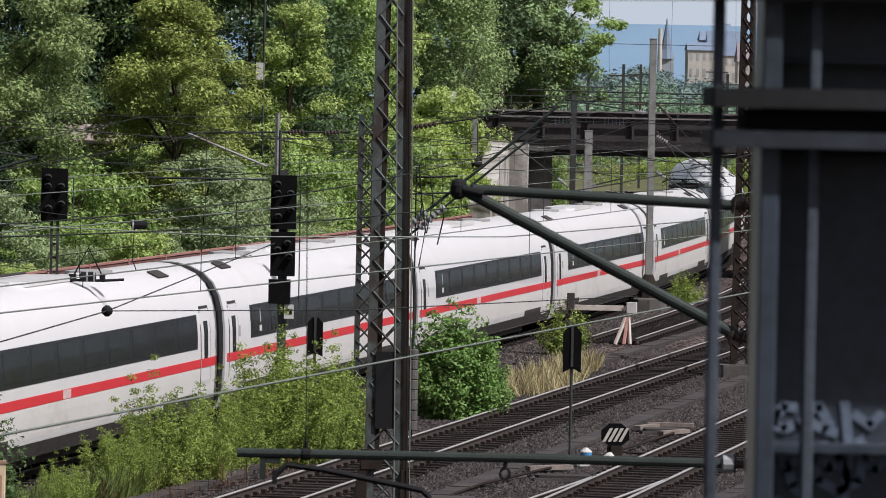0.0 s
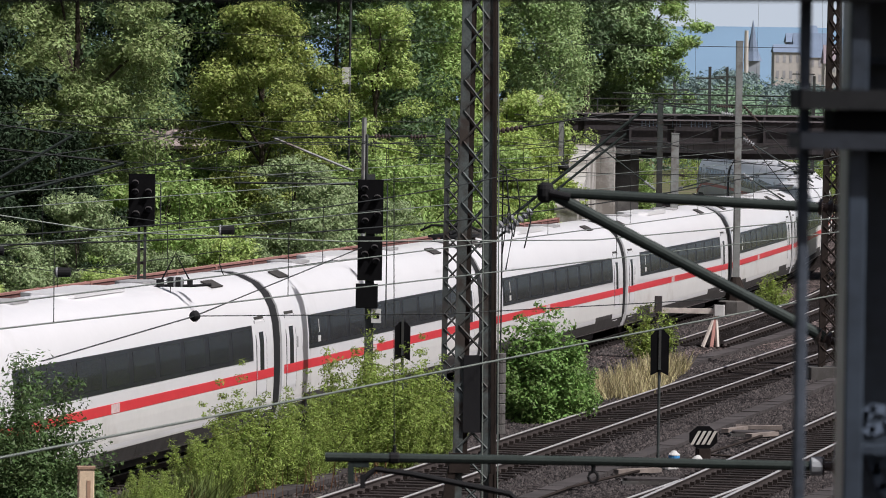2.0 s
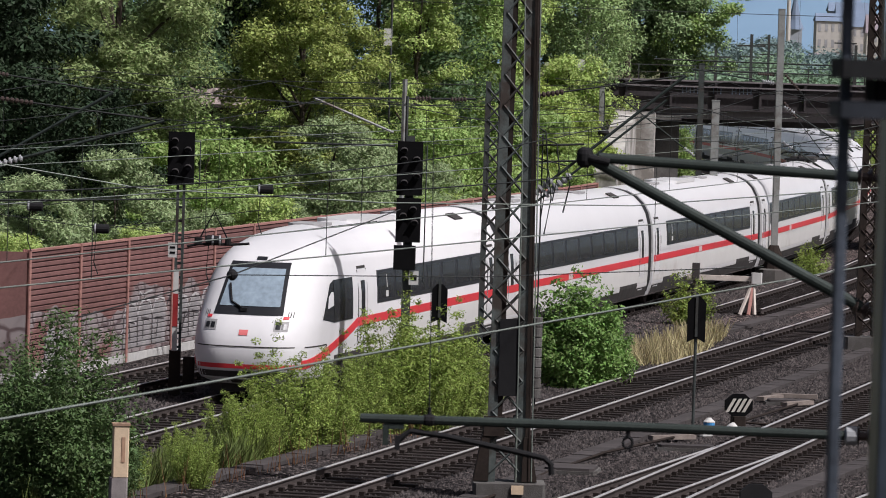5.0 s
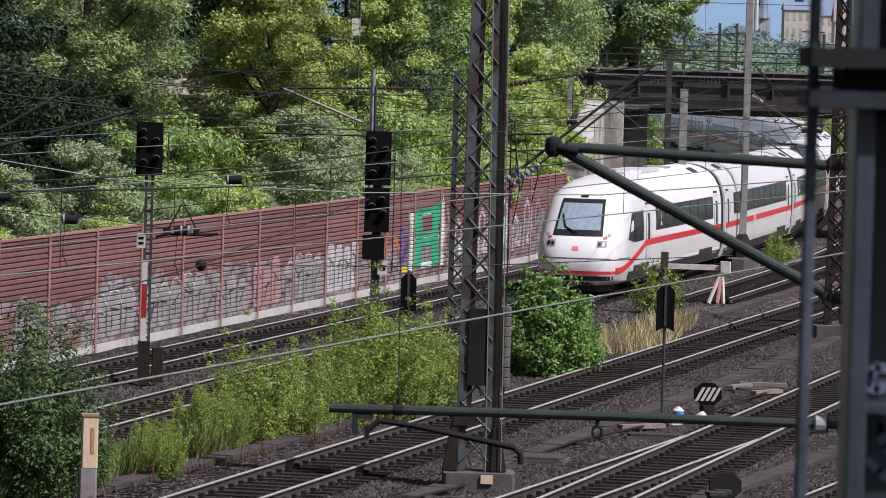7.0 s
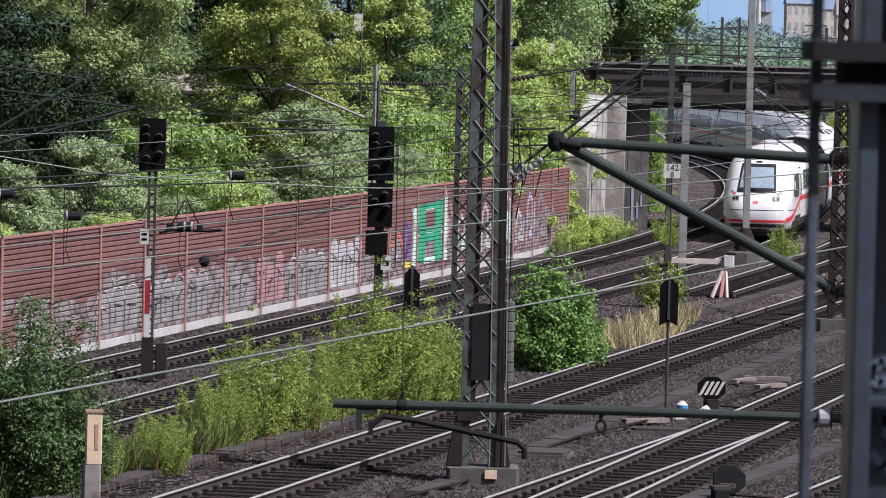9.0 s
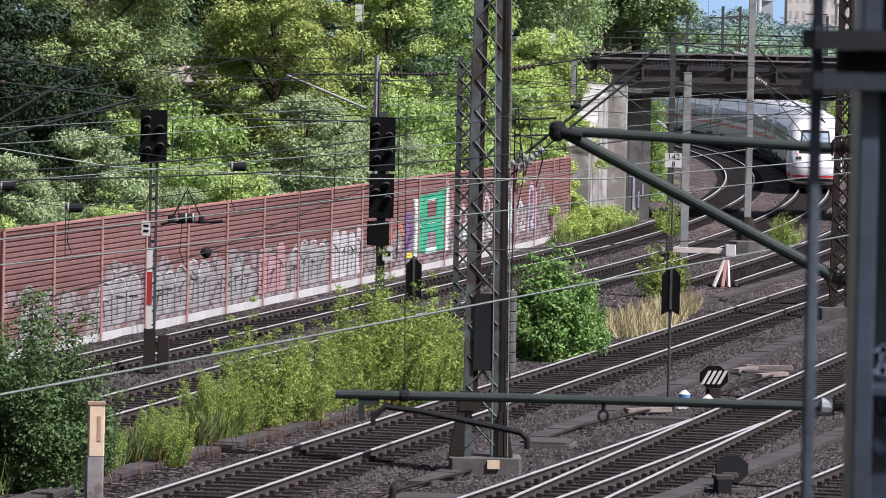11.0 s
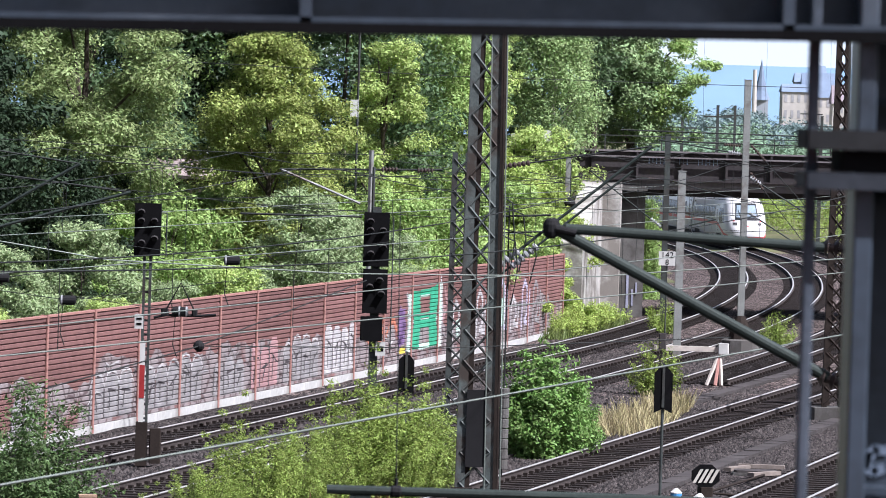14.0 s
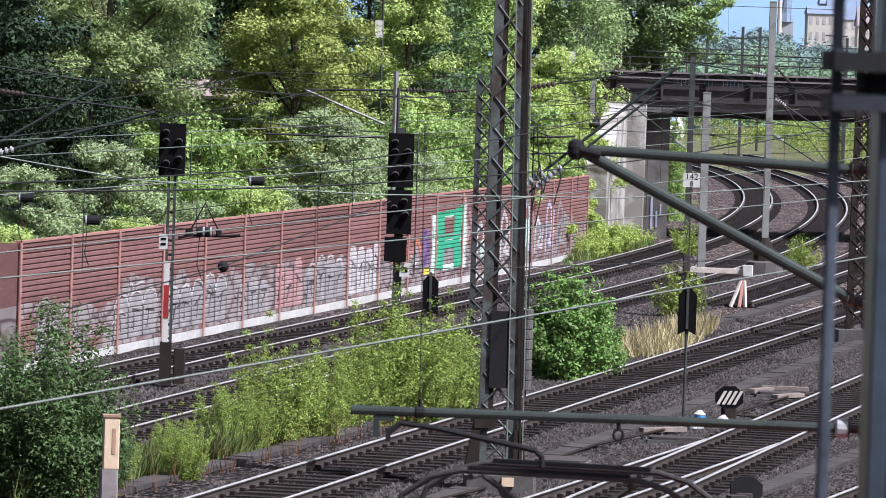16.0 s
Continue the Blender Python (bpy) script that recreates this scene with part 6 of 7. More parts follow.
def make_km_sign():
    t = thing("kilometre_sign", pose(11.95, 172.3, 0), "white kilometre sign with black figures on a post", "sign", "track signs")
    part("plate", Build().box(0, 0, 3.08, 0.62, 0.02, 0.52), WHITE_SIGN, t)
    part("post", Build().tube([(0, 0.04, -0.25), (0, 0.04, 3.3)], 0.03, 6), GALV, t)
    for txt, z, s in (("142", 3.10, 0.32), ("8", 2.85, 0.28)):
        cu = bpy.data.curves.new("figures", "FONT")
        cu.body, cu.size, cu.align_x, cu.extrude = txt, s, "CENTER", 0.003
        cu.materials.append(BLACK_SIGN)
        o = new("figures", cu)
        o.parent = t
        o.matrix_basis = pose(0, -0.016, z, 90, 0, 0)


make_km_sign()


def point_lever(x, y, r, striped, turn):
    t = thing("point_lever", pose(x, y, -0.2, 0, 0, turn), "point lever weight with black and white stripes" if striped else "dark point lever weight seen from behind", "point lever", "point levers")
    out = [(r * math.cos(a), r * 0.82 * math.sin(a)) for a in [math.pi / 8 + math.pi / 4 * i for i in range(8)]]
    zc = r * 0.82 + (0.22 if striped else 0.12)
    b = Build().add([(p, -0.05, zc + q) for p, q in out] + [(p, 0.05, zc + q) for p, q in out], [tuple(range(8)), tuple(range(15, 7, -1))] + [(i, 8 + i, 8 + (i + 1) % 8, (i + 1) % 8) for i in range(8)])
    w = part("weight", b, BLACK_SIGN if striped else DARK, t, "eight-sided lever weight")
    if striped:
        for k in (-0.55, -0.18, 0.18, 0.55):
            c, hw = k * r, 0.042 * r / 0.4
            pts = [(c - hw - 0.25 * r, -0.062, zc - 0.45 * r), (c + hw - 0.25 * r, -0.062, zc - 0.45 * r), (c + hw + 0.25 * r, -0.062, zc + 0.45 * r), (c - hw + 0.25 * r, -0.062, zc + 0.45 * r)]
            pts += [(a, -0.052, d) for a, _, d in pts]
            part("stripe", Build().add(pts, [(0, 1, 2, 3), (0, 4, 5, 1), (1, 5, 6, 2), (2, 6, 7, 3), (3, 7, 4, 0)]), mat("pale_stripe", (0.42, 0.40, 0.36), 0.7, vary=0.2, scale=8), w, "pale diagonal stripe")
    part("bearing", Build().box(0 if striped else -0.26, 0.0 if striped else -0.45, 0.12, r * 0.9, 0.3, 0.26, chamfer=0.03), RUSTY if striped else DARK, t)
    if not striped:
        part("bearing_cap", Build().box(-0.26, -0.45, 0.28, 0.34, 0.3, 0.07, chamfer=0.03), TROUGH, t)
        part("bearing_cap", Build().box(-0.08, -0.2, 0.29, 0.28, 0.2, 0.07, chamfer=0.03), TROUGH, t)
    part("base_plank", Build().box(-0.2, 0, 0.0, r * 3.2, 0.5, 0.08), TROUGH, t)
    part("throw_rod", Build().tube([(0, 0, 0.12), (r * 2.6, -0.1, 0.08)], 0.025, 5), RUSTY, t)


point_lever(8.1, 102.5, 0.33, True, 8)
point_lever(6.86, 82.3, 0.31, False, 8)

for x, y, w, d, lab in ((6.55, 96.2, 1.15, 0.5, "low concrete cable box lid beside the points"), (9.85, 109.9, 1.0, 0.6, "low concrete cable box lid beside the siding"), (3.95, 90.4, 0.95, 1.0, "round-edged concrete manhole cover in the ballast"),
                        (1.5, 79.0, 1.25, 1.5, "flat grey concrete slab in the ballast"), (6.0, 77.6, 1.2, 1.4, "flat dark slab by the point lever")):
    t = thing("cable_box", pose(x, y, -0.2, 0, 0, random.uniform(-12, -4)), lab, "cable box", "cable boxes")
    part("lid", Build().box(0, 0, 0.08, w, d, 0.07, chamfer=0.08), TROUGH, t)
    part("frame", Build().box(0, 0, 0.0, w * 1.1, d * 1.1, 0.12, chamfer=0.04), CONCRETE, t)
for x, y, ang in ((6.4, 98.4, 30), (9.5, 110.8, 60), (10.15, 111.6, -8), (10.0, 109.2, 50)):
    solo("timber_board", Build().box(x, y, -0.12, 1.1, 0.2, 0.09, Matrix.Rotation(radians(ang), 3, "Z"), 0.01), mat("bleached_timber", (0.20, 0.17, 0.15), 0.9, vary=0.3, scale=4), "bleached timber board lying by the points", "board", "boards by the points")

t = thing("bucket", pose(7.32, 100.5, -0.2), "blue plastic bucket with white lid in the ballast", "bucket")
part("pail", Build().lathe((0, 0, 0), (0, 0, 1), [(0, 0.09), (0.02, 0.105), (0.24, 0.125), (0.25, 0.125)], 14), BLUE, t)
part("lid", Build().lathe((0, 0, 0.25), (0, 0, 1), [(0, 0.13), (0.02, 0.13), (0.06, 0.08), (0.1, 0.04)], 14), WHITE_SIGN, t)
part("rim_tag", Build().box(0, -0.122, 0.13, 0.13, 0.015, 0.07), WHITE_SIGN, t)
solo("rubbish_bag", Build().lathe((7.82, 100.7, -0.2), (0.15, -0.1, 1), [(0, 0.07), (0.05, 0.14), (0.13, 0.15), (0.2, 0.09), (0.25, 0.03)], 9), WHITE_SIGN, "crumpled white rubbish bag in the ballast", "bag")
solo("plastic_scrap", Build().box(7.2, 99.9, -0.17, 0.32, 0.22, 0.05, Matrix.Rotation(0.4, 3, "Z"), 0.05), WHITE_SIGN, "flat white plastic scrap", "scrap")


def make_buffer():
    t = thing("buffer_stop", pose(11.2, 148.2, 0, 0, 0, -HEAD * 57.3 + 8), "pale weathered timber and steel buffer stop with red-white paint", "buffer stop")
    pale = mat("worn_white_paint", (0.52, 0.47, 0.42), 0.8, vary=0.2, scale=5)
    pink = mat("faded_red_paint", (0.42, 0.22, 0.19), 0.8, vary=0.2, scale=5)
    part("cross_beam", Build().box(-0.1, 0, 0.92, 2.3, 0.18, 0.16, chamfer=0.02), pale, t, "pale worn cross beam")
    part("end_block", Build().box(0.95, -0.08, 0.95, 0.34, 0.26, 0.34, chamfer=0.03), WHITE_SIGN, t)
    part("end_block", Build().box(-0.98, -0.02, 1.12, 0.24, 0.22, 0.5, chamfer=0.03), TROUGH, t)
    for dx, m_ in ((0.55, pale), (0.82, pink), (1.02, pale)):
        part("brace", Build().tube([(0.85, -0.05, 0.85), (dx - 0.1, -0.35, -0.2)], 0.06, 5), m_, t)
    part("brace", Build().tube([(-0.98, 0, 0.9), (-1.05, 0.0, -0.2)], 0.08, 6), TROUGH, t)


make_buffer()

t = thing("marker_post", pose(-4.15, 78.2, 0, 0, 0, 8), "beige panel marker on a short concrete post", "marker post", "line-side posts")
part("stub", Build().box(0, 0, 0.18, 0.30, 0.26, 0.8, chamfer=0.03), mat("pale_stub_concrete", (0.22, 0.20, 0.195), 0.9, vary=0.3, scale=5, second=(0.12, 0.105, 0.10), amount=0.4), t, "grey concrete stub")
part("panel", Build().box(0.02, -0.02, 1.02, 0.27, 0.20, 0.86, chamfer=0.02), BEIGE, t, "beige weathered panel")
part("panel_mark", Build().box(0.06, -0.126, 1.05, 0.06, 0.008, 0.42), mat("faded_marks", (0.34, 0.22, 0.15), 0.8, vary=0.2, scale=6), t, "faded unreadable marks")
part("cap", Build().box(0.02, -0.02, 1.47, 0.30, 0.23, 0.04), WOOD, t)

t = thing("cable_post", pose(-6.2, 71.8, 0), "rusty post with yellow band and a small box on top", "post", "line-side posts")
part("post", Build().box(0, 0, 0.75, 0.11, 0.11, 2.0), RUSTY, t)
part("band", Build().box(-0.02, -0.065, 1.38, 0.09, 0.02, 0.68), YELLOW, t, "yellow band")
part("rod", Build().tube([(-0.05, 0, 1.7), (-0.08, 0, 2.45)], 0.03, 6), RUSTY, t)
part("box", Build().box(-0.12, -0.05, 2.47, 0.26, 0.22, 0.18, Matrix.Rotation(0.06, 3, "Y"), 0.03), RUSTY, t)
solo("concrete_slab", Build().box(-5.6, 72.4, -0.1, 0.9, 0.6, 0.3, Matrix.Rotation(-0.2, 3, "Z"), 0.04), CONCRETE, "broken concrete slab by the post", "slab")

t = thing("chequer_sign", pose(-8.76, 97.6, 0), "black and white chequered sign on a pole", "sign", "track signs")
part("pole", Build().tube([(0.04, 0.03, -0.25), (0.04, 0.03, 2.9)], 0.03, 6), GALV, t)
part("board", Build().box(0, 0, 2.17, 0.30, 0.02, 1.30), WHITE_SIGN, t)
for i in range(4):
    part("dark_square", Build().box(-0.075 if i % 2 else 0.075, -0.012, 1.685 + 0.325 * i, 0.148, 0.008, 0.323), BLACK_SIGN, t)

for x, y, z, lab in ((6.9, 192.0, 7.15, "small white sign on a thin post on the bank"), (8.3, 193.0, 7.3, "small pale sign on a thin post on the bank")):
    t = thing("bank_sign", pose(x, y, 0), lab, "sign", "track signs")
    part("plate", Build().box(0, 0, z + 0.1, 0.28, 0.03, 0.45), WHITE_SIGN, t)
    part("post", Build().tube([(0, 0.03, 4.0), (0, 0.03, z + 0.2)], 0.035, 5), GALV, t)
t = thing("bank_sign", pose(0.4, 170.0, 0), "white frame sign on a tall thin post among trees", "sign", "track signs")
part("plate", Build().box(-0.12, 0, 8.25, 0.3, 0.03, 0.62), WHITE_SIGN, t)
part("post", Build().tube([(0, 0.03, -0.25), (0, 0.03, 11.8)], 0.05, 6), GALV, t)

stub = thing("marker_stub", pose(4.83, 75.1, -0.25), "short dark marker stub with a white top", "marker", "line-side markers")
part("stub_body", Build().lathe((0, 0, 0), (0, 0, 1), [(0, 0.05), (0.30, 0.05), (0.31, 0.03)], 10), RUSTY, stub)
part("stub_cap", Build().lathe((0, 0, 0.30), (0, 0, 1), [(0, 0.052), (0.04, 0.052), (0.07, 0.03)], 10), WHITE_SIGN, stub, "white painted cap")
# marker stub and small line-side bits
for x, y, h, m_, nm, lab in ((-1.2, 70.9, 0.24, RUSTY, "cable_bracket", "rusty cable bracket beside the rail"), (0.85, 78.6, 0.2, RUSTY, "wheel_sensor_post", "thin rusty post with sensor")):
    solo(nm, Build().lathe((x, y, -0.25), (0, 0, 1), [(0, 0.06), (h + 0.15, 0.06), (h + 0.2, 0.04)], 8), m_, lab, "marker", "line-side markers")


def make_troughs():
    """Cable troughs with concrete lids along the near through track."""
    lid = Build().box(0, 0, 0, 0.46, 0.965, 0.09, chamfer=0.015).mesh("lid", TROUGH)
    for line, off, y0, y1, lab in ((LINE_B, -2.5, 66.0, 160.0, "grey concrete cable trough beside the near track"), (LINE_B, 2.75, 82.0, 160.0, "grey concrete cable trough between the tracks"),
                                   (LINE_D, -2.55, 68.0, 125.0, "grey concrete cable trough beside the nearest track")):
        t = thing("cable_trough", Matrix.Identity(4), lab, "cable trough", "cable troughs", "structure")
        u = 26.0
        while True:
            c, h = line(u, off + (0.25 * math.sin(u * 0.13) if off == -2.5 and u < 58 else 0))
            u += 0.98
            if c.y < y0:
                continue
            if c.y > y1:
                break
            o = part("lid", lid, None, t)
            o.matrix_basis = pose(c.x, c.y, -0.17 + random.uniform(-0.012, 0.012), random.uniform(-0.6, 0.6), random.uniform(-0.8, 0.8), -math.degrees(h) + random.uniform(-0.7, 0.7))


make_troughs()
solo("ground_cable", Build().tube([(-1.85, 70.4, -0.14), (-1.23, 72.1, -0.13), (-0.17, 76.4, -0.12), (0.89, 80.2, -0.1), (2.2, 83.9, -0.12), (3.46, 89.5, -0.14), (4.77, 94.2, -0.13), (7.9, 102.0, -0.1), (10.5, 110.8, -0.14)], 0.03, 6), RUSTY, "dark cable lying along the ballast", "cable")


# ---- overhead wires ----
def wire(name, label, pts, r, material=None):
    return solo(name, Build().tube(pts, r, 5), material or WIRE, label, "wire", "overhead wires")


def catenary(line, y_range, supports, z_c=5.5, z_top=7.05, sag=0.85, stag=0.3, step=1.0):
    """Contact wire, carrier wire and droppers over a track; supports are the plan y of its masts."""
    cw, mw = [], []
    u = -140.0
    pts = []
    while u < 260:
        c, h = line(u)
        if y_range[0] <= c.y <= y_range[1]:
            pts.append((c, h))
        u += step
    for i, (c, h) in enumerate(pts):
        k = max([s for s in supports if s <= c.y], default=supports[0])
        n = min([s for s in supports if s > c.y], default=supports[-1])
        f = (c.y - k) / max(1.0, n - k)
        o = stag * math.cos(math.pi * f) * (1 if supports.index(k) % 2 else -1)
        r = Vector((math.cos(h), -math.sin(h)))
        p = c + r * o
        cw.append((p.x, p.y, z_c))
        mw.append((p.x, p.y, z_top - sag * 4 * f * (1 - f)))
    wire("contact_wire", "taut copper contact wire over a track", cw[::4] + [cw[-1]], 0.009, WIRE_PALE)
    wire("carrier_wire", "sagging carrier wire over a track", mw[::3] + [mw[-1]], 0.009)
    for i in range(4, len(cw) - 1, 7):
        if cw[i][1] < 190:
            wire("dropper", "thin dropper between carrier and contact wire", [cw[i], mw[i]], 0.005)


catenary(lambda u, o=0.0: main_line(u, o), (60, 330), [45, 104.5, 171, 235, 300])
catenary(lambda u, o=0.0: main_line(u, o - 3.9), (60, 330), [45, 104.5, 171, 235, 300])
catenary(lambda u, o=0.0: main_line(u, o + 3.9), (120, 330), [112, 171, 235, 300])
catenary(lambda u: LINE_B(u + 140), (45, 230), [27, 84.9, 132, 190])
catenary(lambda u: LINE_C(u + 140), (45, 200), [27, 84.9, 132, 190])
catenary(lambda u: LINE_D(u + 140), (42, 150), [27, 84.9, 132])
wire("contact_wire", "thick near contact wire crossing the view", [(-4.6, 22.0, 5.5), (-1.13, 33.0, 5.5), (2.18, 43.6, 5.5), (8.0, 62.0, 5.5), (18, 94, 5.5)], 0.010, WIRE_PALE)
wire("carrier_wire", "pale thick feeder wire across the tracks", [(-9.5, 80, 6.15), (-4.0, 80, 5.36), (0.1, 80, 5.24), (4.4, 80, 5.32), (10.5, 80, 5.95)], 0.011, WIRE_PALE)
t = thing("wire_clamp", pose(-1.5, 50.0, 5.42), "dark round clamp where overhead wires meet", "wire clamp", "wire fittings")
part("ball", Build().lathe((0, 0, -0.06), (0, 0, 1), [(0, 0.02), (0.03, 0.055), (0.06, 0.065), (0.09, 0.055), (0.12, 0.02)], 10), DARK, t)
wire("cross_wire", "overhead wire running to a clamp", [(-2.8, 45.0, 5.22), (-1.5, 50.0, 5.42), (0.35, 66.0, 5.62)], 0.008)
wire("cross_wire", "overhead wire leaving a clamp sideways", [(-1.5, 50.0, 5.42), (1.2, 52.0, 5.38), (4.5, 54.0, 5.5)], 0.006)


def hanging_insulator(x, y, z, label, droop):
    """Barrel insulator in a wire with two hangers."""
    t = thing("section_insulator", pose(x, y, z), label, "insulator", "wire fittings")
    part("barrel", Build().lathe((-0.17, 0, 0), (1, 0, 0), [(0, 0.05), (0.02, 0.10), (0.32, 0.10), (0.34, 0.05)], 12), DARK, t, "dark barrel")
    for dx in ((-0.13,) if not droop else (-0.02, 0.13)):
        part("ring", Build().lathe((dx - 0.02, 0, 0), (1, 0, 0), [(0, 0.10), (0.01, 0.108), (0.03, 0.108), (0.04, 0.10)], 12), PORCELAIN, t, "pale ring")
    if droop:
        part("hanger", Build().tube([(-0.35, 0, -0.08), (0.0, 0, 0.6), (0.35, 0, -0.08)], 0.02, 5), DARK, t)
        part("runner", Build().tube([(-0.55, 0, -0.14), (-0.3, 0, -0.08), (0.35, 0, -0.08), (0.75, 0, -0.05)], 0.03, 5), DARK, t)
        part("end_clamp", Build().box(-0.32, 0, -0.02, 0.16, 0.12, 0.14, chamfer=0.03).box(0.30, 0, -0.02, 0.12, 0.12, 0.12, chamfer=0.03), DARK, t)
    part("tail", Build().tube([(-0.1, 0, -0.05), (-0.14, 0, -0.7), (-0.05, 0, -0.95)], 0.012, 5), WIRE, t)


for px, py, dr in ((-3.35, 98.0, True), (-5.7, 98.0, False), (-7.1, 98.0, False), (-2.3, 98.0, False)):
    z = {-3.35: 3.75, -5.7: 3.92, -7.1: 4.35, -2.3: 4.85}[px]
    hanging_insulator(px, py, z, "dark barrel insulator with pale rings hanging in wires", dr)
    wire("span_wire", "thin span wire holding an insulator", [(px - 2.2, py, z + 0.25), (px, py, z), (px + 3.4, py, z + 0.5)], 0.008)
# steady spans over the main line at the trees
for y, z0, z1, x0, x1 in ((112, 6.72, 6.55, -6.5, 2.8), (118, 5.65, 5.62, -2.2, 0.9), (120, 7.1, 7.0, -9.0, 2.6), (150, 9.6, 9.3, -8, 15), (128, 6.0, 5.2, -9, 4), (132, 5.4, 6.3, -6, 6.5), (140, 6.7, 5.6, 1.0, 14.3), (136, 5.6, 5.5, 3.0, 13.8), (150, 4.5, 4.9, 8.0, 16.5),
                         (175, 6.6, 7.1, 5.0, 14.8), (160, 7.0, 6.7, 6.0, 15.0), (180, 5.5, 5.9, 9.0, 19.0), (176, 4.7, 4.8, 12.0, 22.0), (190, 7.35, 7.45, 12.7, 30.0), (188, 7.75, 7.85, 11.0, 30.0)):
    wire("span_wire", "thin span wire across the tracks", [(x0, y, z0), ((x0 + x1) / 2, y, (z0 + z1) / 2 - 0.12), (x1, y, z1)], 0.010 if y < 185 else 0.03)
# stone edge of the upper railway seen between the trees
STONE = mat("pale_shoulder_ballast", (0.25, 0.205, 0.195), 0.95, vary=0.75, scale=5.0, bump=0.8, bump_scale=9)
up = thing("wall_retaining", pose(-5.75, 171.0, 0, 0, 0, 4), "low rubble edge of the upper railway between trees", "retaining wall", kind="structure")
# wall added to carry the shoulder; its shade is put into the dark brown
part("wall", Build().box(0, 0.4, 2.6, 3.6, 0.7, 5.8, chamfer=0.1), BARK, up, "earth-brown wall with shade put into its dark colour")
part("ballast_shoulder", Build().add([(-1.8, 0.0, 5.62), (1.8, 0.0, 5.62), (1.8, 0.9, 6.2), (-1.8, 0.9, 6.2), (-1.8, 0.9, 5.5), (1.8, 0.9, 5.5)], [(0, 1, 2, 3), (3, 2, 5, 4), (0, 4, 5, 1), (0, 3, 4), (1, 5, 2)]), STONE, up, "pale stone shoulder")
part("upper_rail", Build().box(0, 0.95, 6.27, 3.6, 0.07, 0.14), RAIL_RUST, up, "rusty rail")
part("coping", Build().box(0, -0.02, 5.56, 3.6, 0.16, 0.10), RAIL_RUST, up)
# two brackets before the trees
br = thing("bracket_arm", pose(0.76, 118.0, 0), "grey steel bracket arm and rods before trees", "bracket", "wire fittings")
part("strut", Build().tube([(-2.35, 0, 6.55), (-0.35, 0, 5.75)], 0.035, 6), PALE_POLE, br)
part("tie", Build().tube([(-2.4, 0, 6.56), (0.05, 0, 6.62), (1.7, 0, 6.66)], 0.028, 6), WIRE, br)
for dx in (0.15, 1.05):
    bi = Build()
    insulator(bi, (dx, 0, 6.625), (dx + 0.42, 0, 6.64), 0.075, 5)
    part("tie_insulator", bi, BROWN_INS, br, "brown ribbed insulator")
part("arm", Build().tube([(-3.35, 0, 5.42), (-0.3, 0, 5.42)], 0.03, 6), WIRE, br)
part("tip", Build().tube([(-0.1, 0, 3.0), (-0.1, 0, 7.1)], 0.07, 6), PALE_POLE, br)


